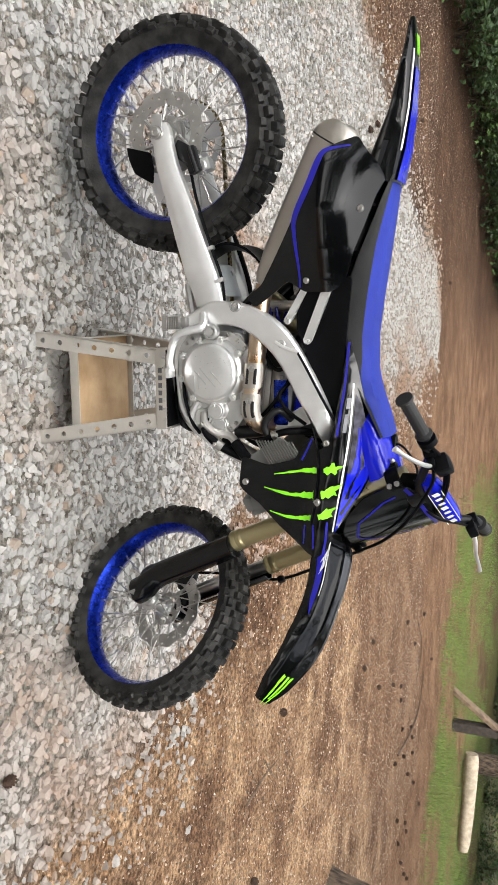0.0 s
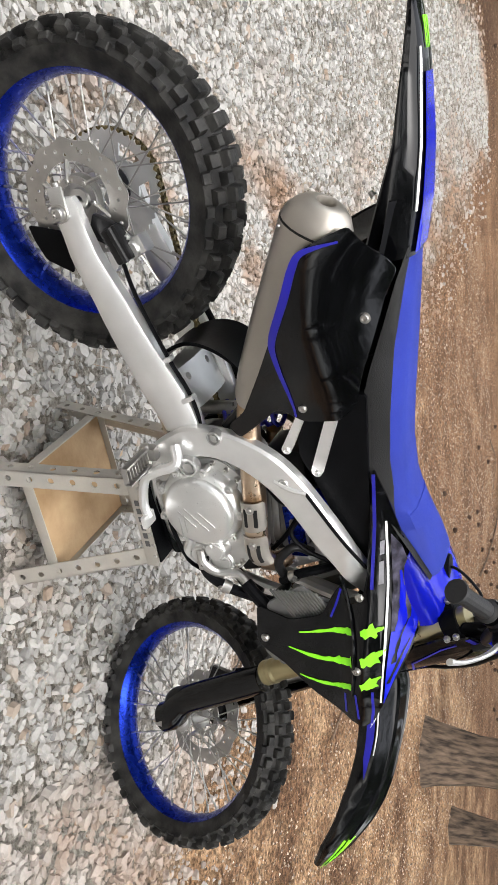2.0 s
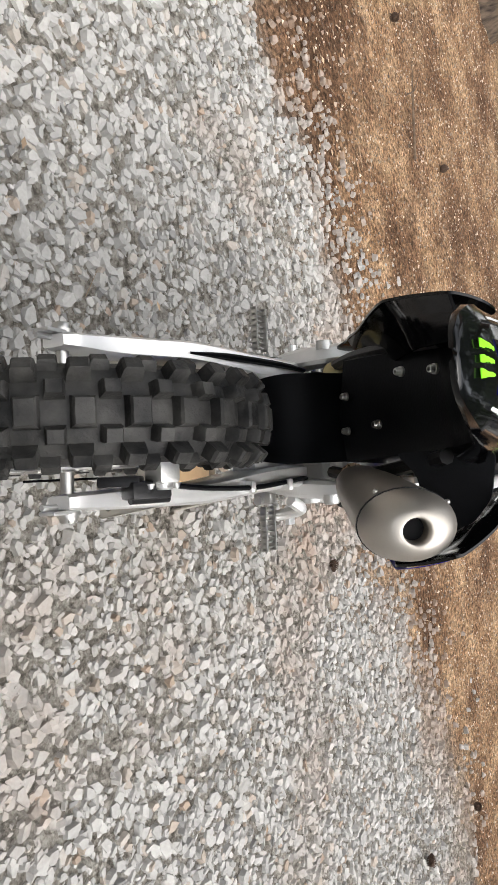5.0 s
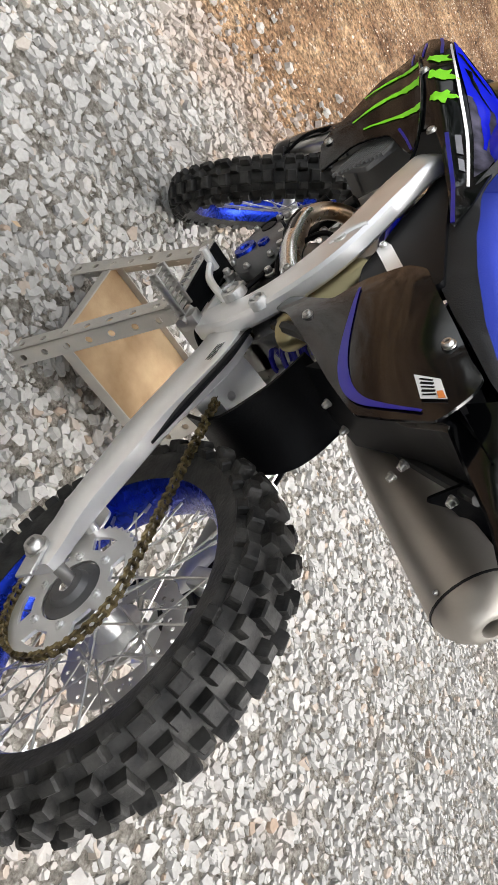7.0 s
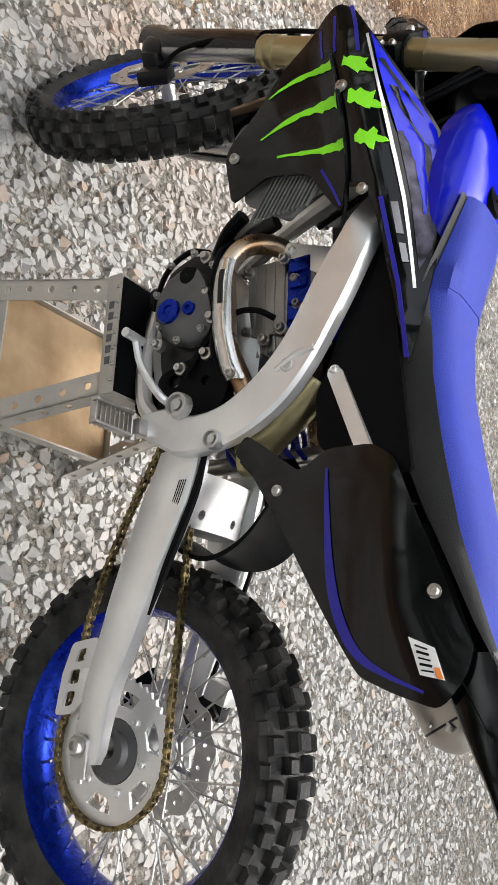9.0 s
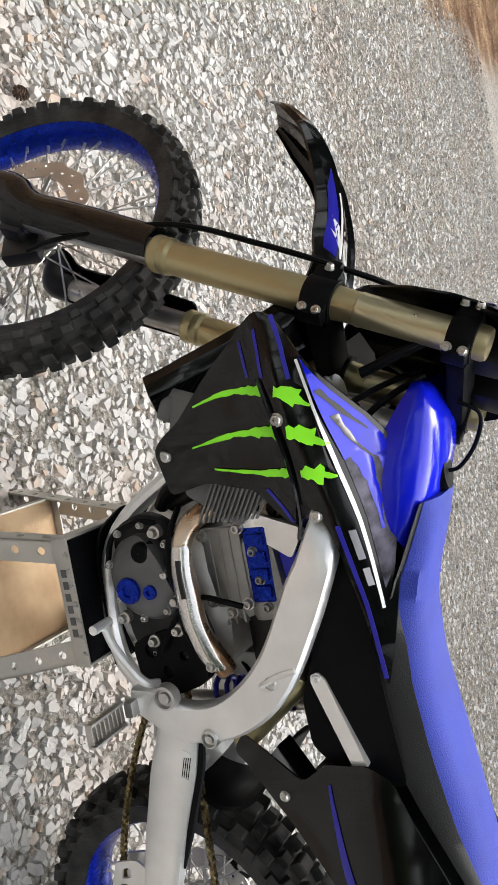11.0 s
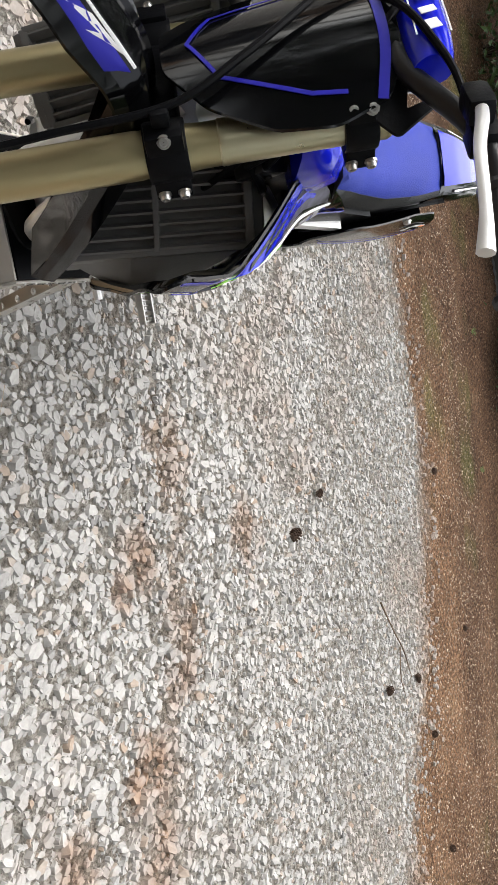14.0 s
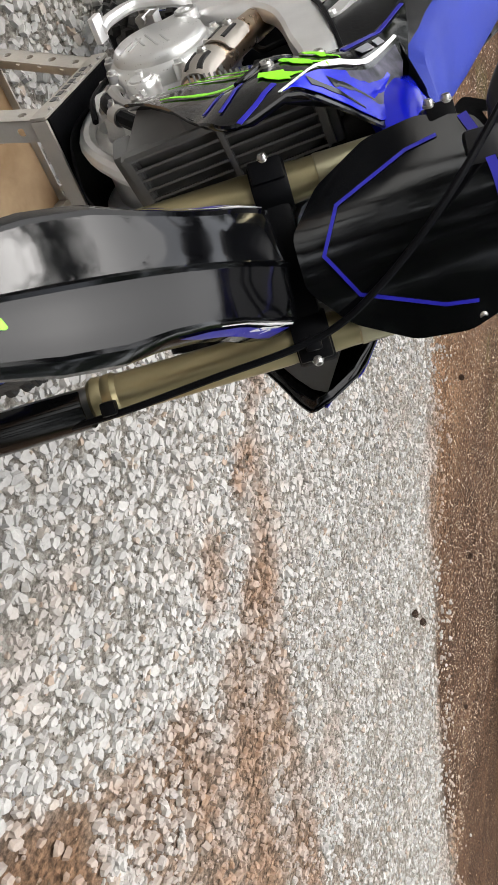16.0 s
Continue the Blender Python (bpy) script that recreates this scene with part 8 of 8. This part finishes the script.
def litter():
    rng = np.random.default_rng(9)
    twig([(3.38, 1.62, 0.0), (3.36, 1.9, 0.01), (3.42, 2.2, 0.0)], 0.008, "thin dark stick lying on the dirt")
    twig([(3.28, 1.95, 0.0), (3.4, 2.02, 0.01), (3.52, 2.15, 0.0)], 0.005, "thin dark stick lying on the dirt")
    twig([(-2.24, 2.05, 0.015), (-2.4, 2.3, 0.02), (-2.55, 2.5, 0.02), (-2.68, 2.75, 0.01)], 0.006, "curved dry twig lying on the gravel")
    twig([(-2.5, 2.45, 0.015), (-2.42, 2.62, 0.02), (-2.5, 2.8, 0.01)], 0.004, "curved dry twig lying on the gravel")
    twig([(6.2, 7.1, 0.0), (6.35, 7.9, 0.02), (6.5, 8.9, 0.0), (6.1, 9.4, 0.0)], 0.014, "long pale fallen branch on the dirt")
    twig([(5.0, 8.6, 0.0), (5.5, 8.9, 0.02), (5.9, 8.5, 0.0)], 0.01, "long pale fallen branch on the dirt")
    flake = (np.array([(-0.5, 0, 0), (0, 0.22, 0.1), (0.5, 0, 0.02), (0, -0.22, 0.05)]), np.array([(0, 1, 2), (0, 2, 3)]))
    needle = (np.array([(-1.6, -0.03, 0), (1.6, -0.02, 0.12), (1.6, 0.04, 0.12), (-1.6, 0.05, 0)]), np.array([(0, 1, 2), (0, 2, 3)]))
    n = 130000
    x, y = rng.uniform(-8, 10, n), rng.uniform(-5, 16, n)
    gap = inside_gap(x, y, GRAVEL)
    ok = (gap < 0.05) & (rng.uniform(0, 1, n) < 0.75)
    ok |= (gap > 0) & (rng.uniform(0, 1, n) < 0.02)
    at = np.stack([x, y, np.where(gap > 0, 0.006, -0.022) + rng.uniform(0, 0.008, n)], -1)[ok]
    m = len(at)
    bank = smoothstep(-6.2, -9.5, at[:, 0]) * 0.35
    at[:, 2] += bank + 0.012 * wobble(at[:, 0], at[:, 1], 1.6, 0.3)
    scatter("leaf_litter", [flake, needle, flake], at, 0.008 + 0.036 * rng.beta(1.2, 3.0, m), rng.uniform(0, 6.28, m), rng.normal(0, 0.5, m), STRAW, "dry leaves, needles and bark chips on the dirt", "leaf litter")
    n = 70000
    x, y = rng.uniform(-6, 24, n), 6 + 19 * rng.beta(1.3, 1.6, n)
    keep = rng.uniform(0, 1, n) < grass_field(x, y) * 1.1
    x, y = x[keep], y[keep]
    blade = (np.array([(-0.06, 0, 0), (0.06, 0, 0), (0.1, 0.25, 1.0), (0.5, 0.06, 0.0), (0.62, 0.05, 0), (0.8, 0.4, 0.85), (-0.5, 0.1, 0), (-0.4, 0.12, 0), (-0.75, -0.2, 0.9)]), np.array([(0, 1, 2), (3, 4, 5), (6, 7, 8)]))
    z = -0.03 + smoothstep(17, 30, y) * 0.5
    scatter("grass", [blade], np.stack([x, y, z], -1), rng.uniform(0.05, 0.14, len(x)), rng.uniform(0, 6.28, len(x)), rng.normal(0, 0.2, len(x)), GRASS, "short patchy green grass", "grass")


litter()


# ---- a dark car parked beyond the drive ----
def parked_car():
    car = new("parked_car")
    car.location = (0.45, -9.95, 0)
    tagged(car, "dark parked car on the gravel drive", "car")
    # x, half width, floor, sill height, shoulder height
    table = [(-2.2, 0.62, 0.42, 0.62), (-2.12, 0.78, 0.3, 0.78), (-1.7, 0.86, 0.22, 0.88), (-0.8, 0.88, 0.2, 0.92), (0.6, 0.88, 0.2, 0.93), (1.6, 0.86, 0.22, 0.95), (2.1, 0.78, 0.3, 0.9), (2.2, 0.6, 0.42, 0.8)]
    bm = bmesh.new()
    rings = []
    for k in range(45):
        x = -2.2 + 4.4 * k / 44
        w, lo, hi = interp(x, table)
        rings.append([(x, y, z) for y, z in ((-w * 0.9, lo), (-w * 0.98, lo + 0.06), (-w, (lo + hi) / 2), (-w * 0.98, hi - 0.1), (-w * 0.86, hi), (0, hi + 0.04),
                                             (w * 0.86, hi), (w * 0.98, hi - 0.1), (w, (lo + hi) / 2), (w * 0.98, lo + 0.06), (w * 0.9, lo))])
    loft(bm, rings)
    part("body", bm, CAR_PAINT, car, angle=50)
    bm = bmesh.new()
    loft(bm, [[(x0, -y, z), (x1, -y, z), (x1, y, z), (x0, y, z)] for x0, x1, y, z in ((-1.1, 1.9, 0.76, 0.9), (-0.75, 1.75, 0.7, 1.15), (-0.35, 1.45, 0.6, 1.4))])
    part("cabin", bm, CAR_GLASS, car, "dark glazed cabin", smooth=False)
    bm = bmesh.new()
    loft(bm, [[(-0.4, -0.62, 1.4), (1.5, -0.62, 1.4), (1.5, 0.62, 1.4), (-0.4, 0.62, 1.4)], [(-0.3, -0.55, 1.46), (1.35, -0.55, 1.46), (1.35, 0.55, 1.46), (-0.3, 0.55, 1.46)]])
    part("roof", bm, CAR_PAINT, car, smooth=False)
    for x in (-1.4, 1.35):
        for s in (-1, 1):
            bm = bmesh.new()
            revolve(bm, [(0.2, -0.1), (0.3, -0.1), (0.325, -0.06), (0.325, 0.06), (0.3, 0.1), (0.2, 0.1)], 36, Matrix.Translation((x, s * 0.8, 0.31)), closed=True)
            wh = part("wheel", bm, RUBBER, car, "black tyre on a dark rim")
            bm = bmesh.new()
            revolve(bm, [(0.001, 0.05), (0.05, 0.06), (0.18, 0.04), (0.205, 0.07), (0.205, -0.07)], 30, Matrix.Translation((x, s * 0.8, 0.31)) @ Matrix.Rotation(0 if s > 0 else math.pi, 4, "Z"))
            part("rim", bm, DARK, wh)
    # Bright bar added for the white highlight strip on the dark body.
    bm = bmesh.new()
    for s in (1,):
        tube(bm, [(-2.0, s * 0.84, 0.62), (-1.2, s * 0.885, 0.66), (1.2, s * 0.885, 0.68), (2.0, s * 0.84, 0.66)], 0.014, 8, 5)
    part("side_highlight", bm, STEEL, car, "bright bar standing for the highlight along the side")


parked_car()
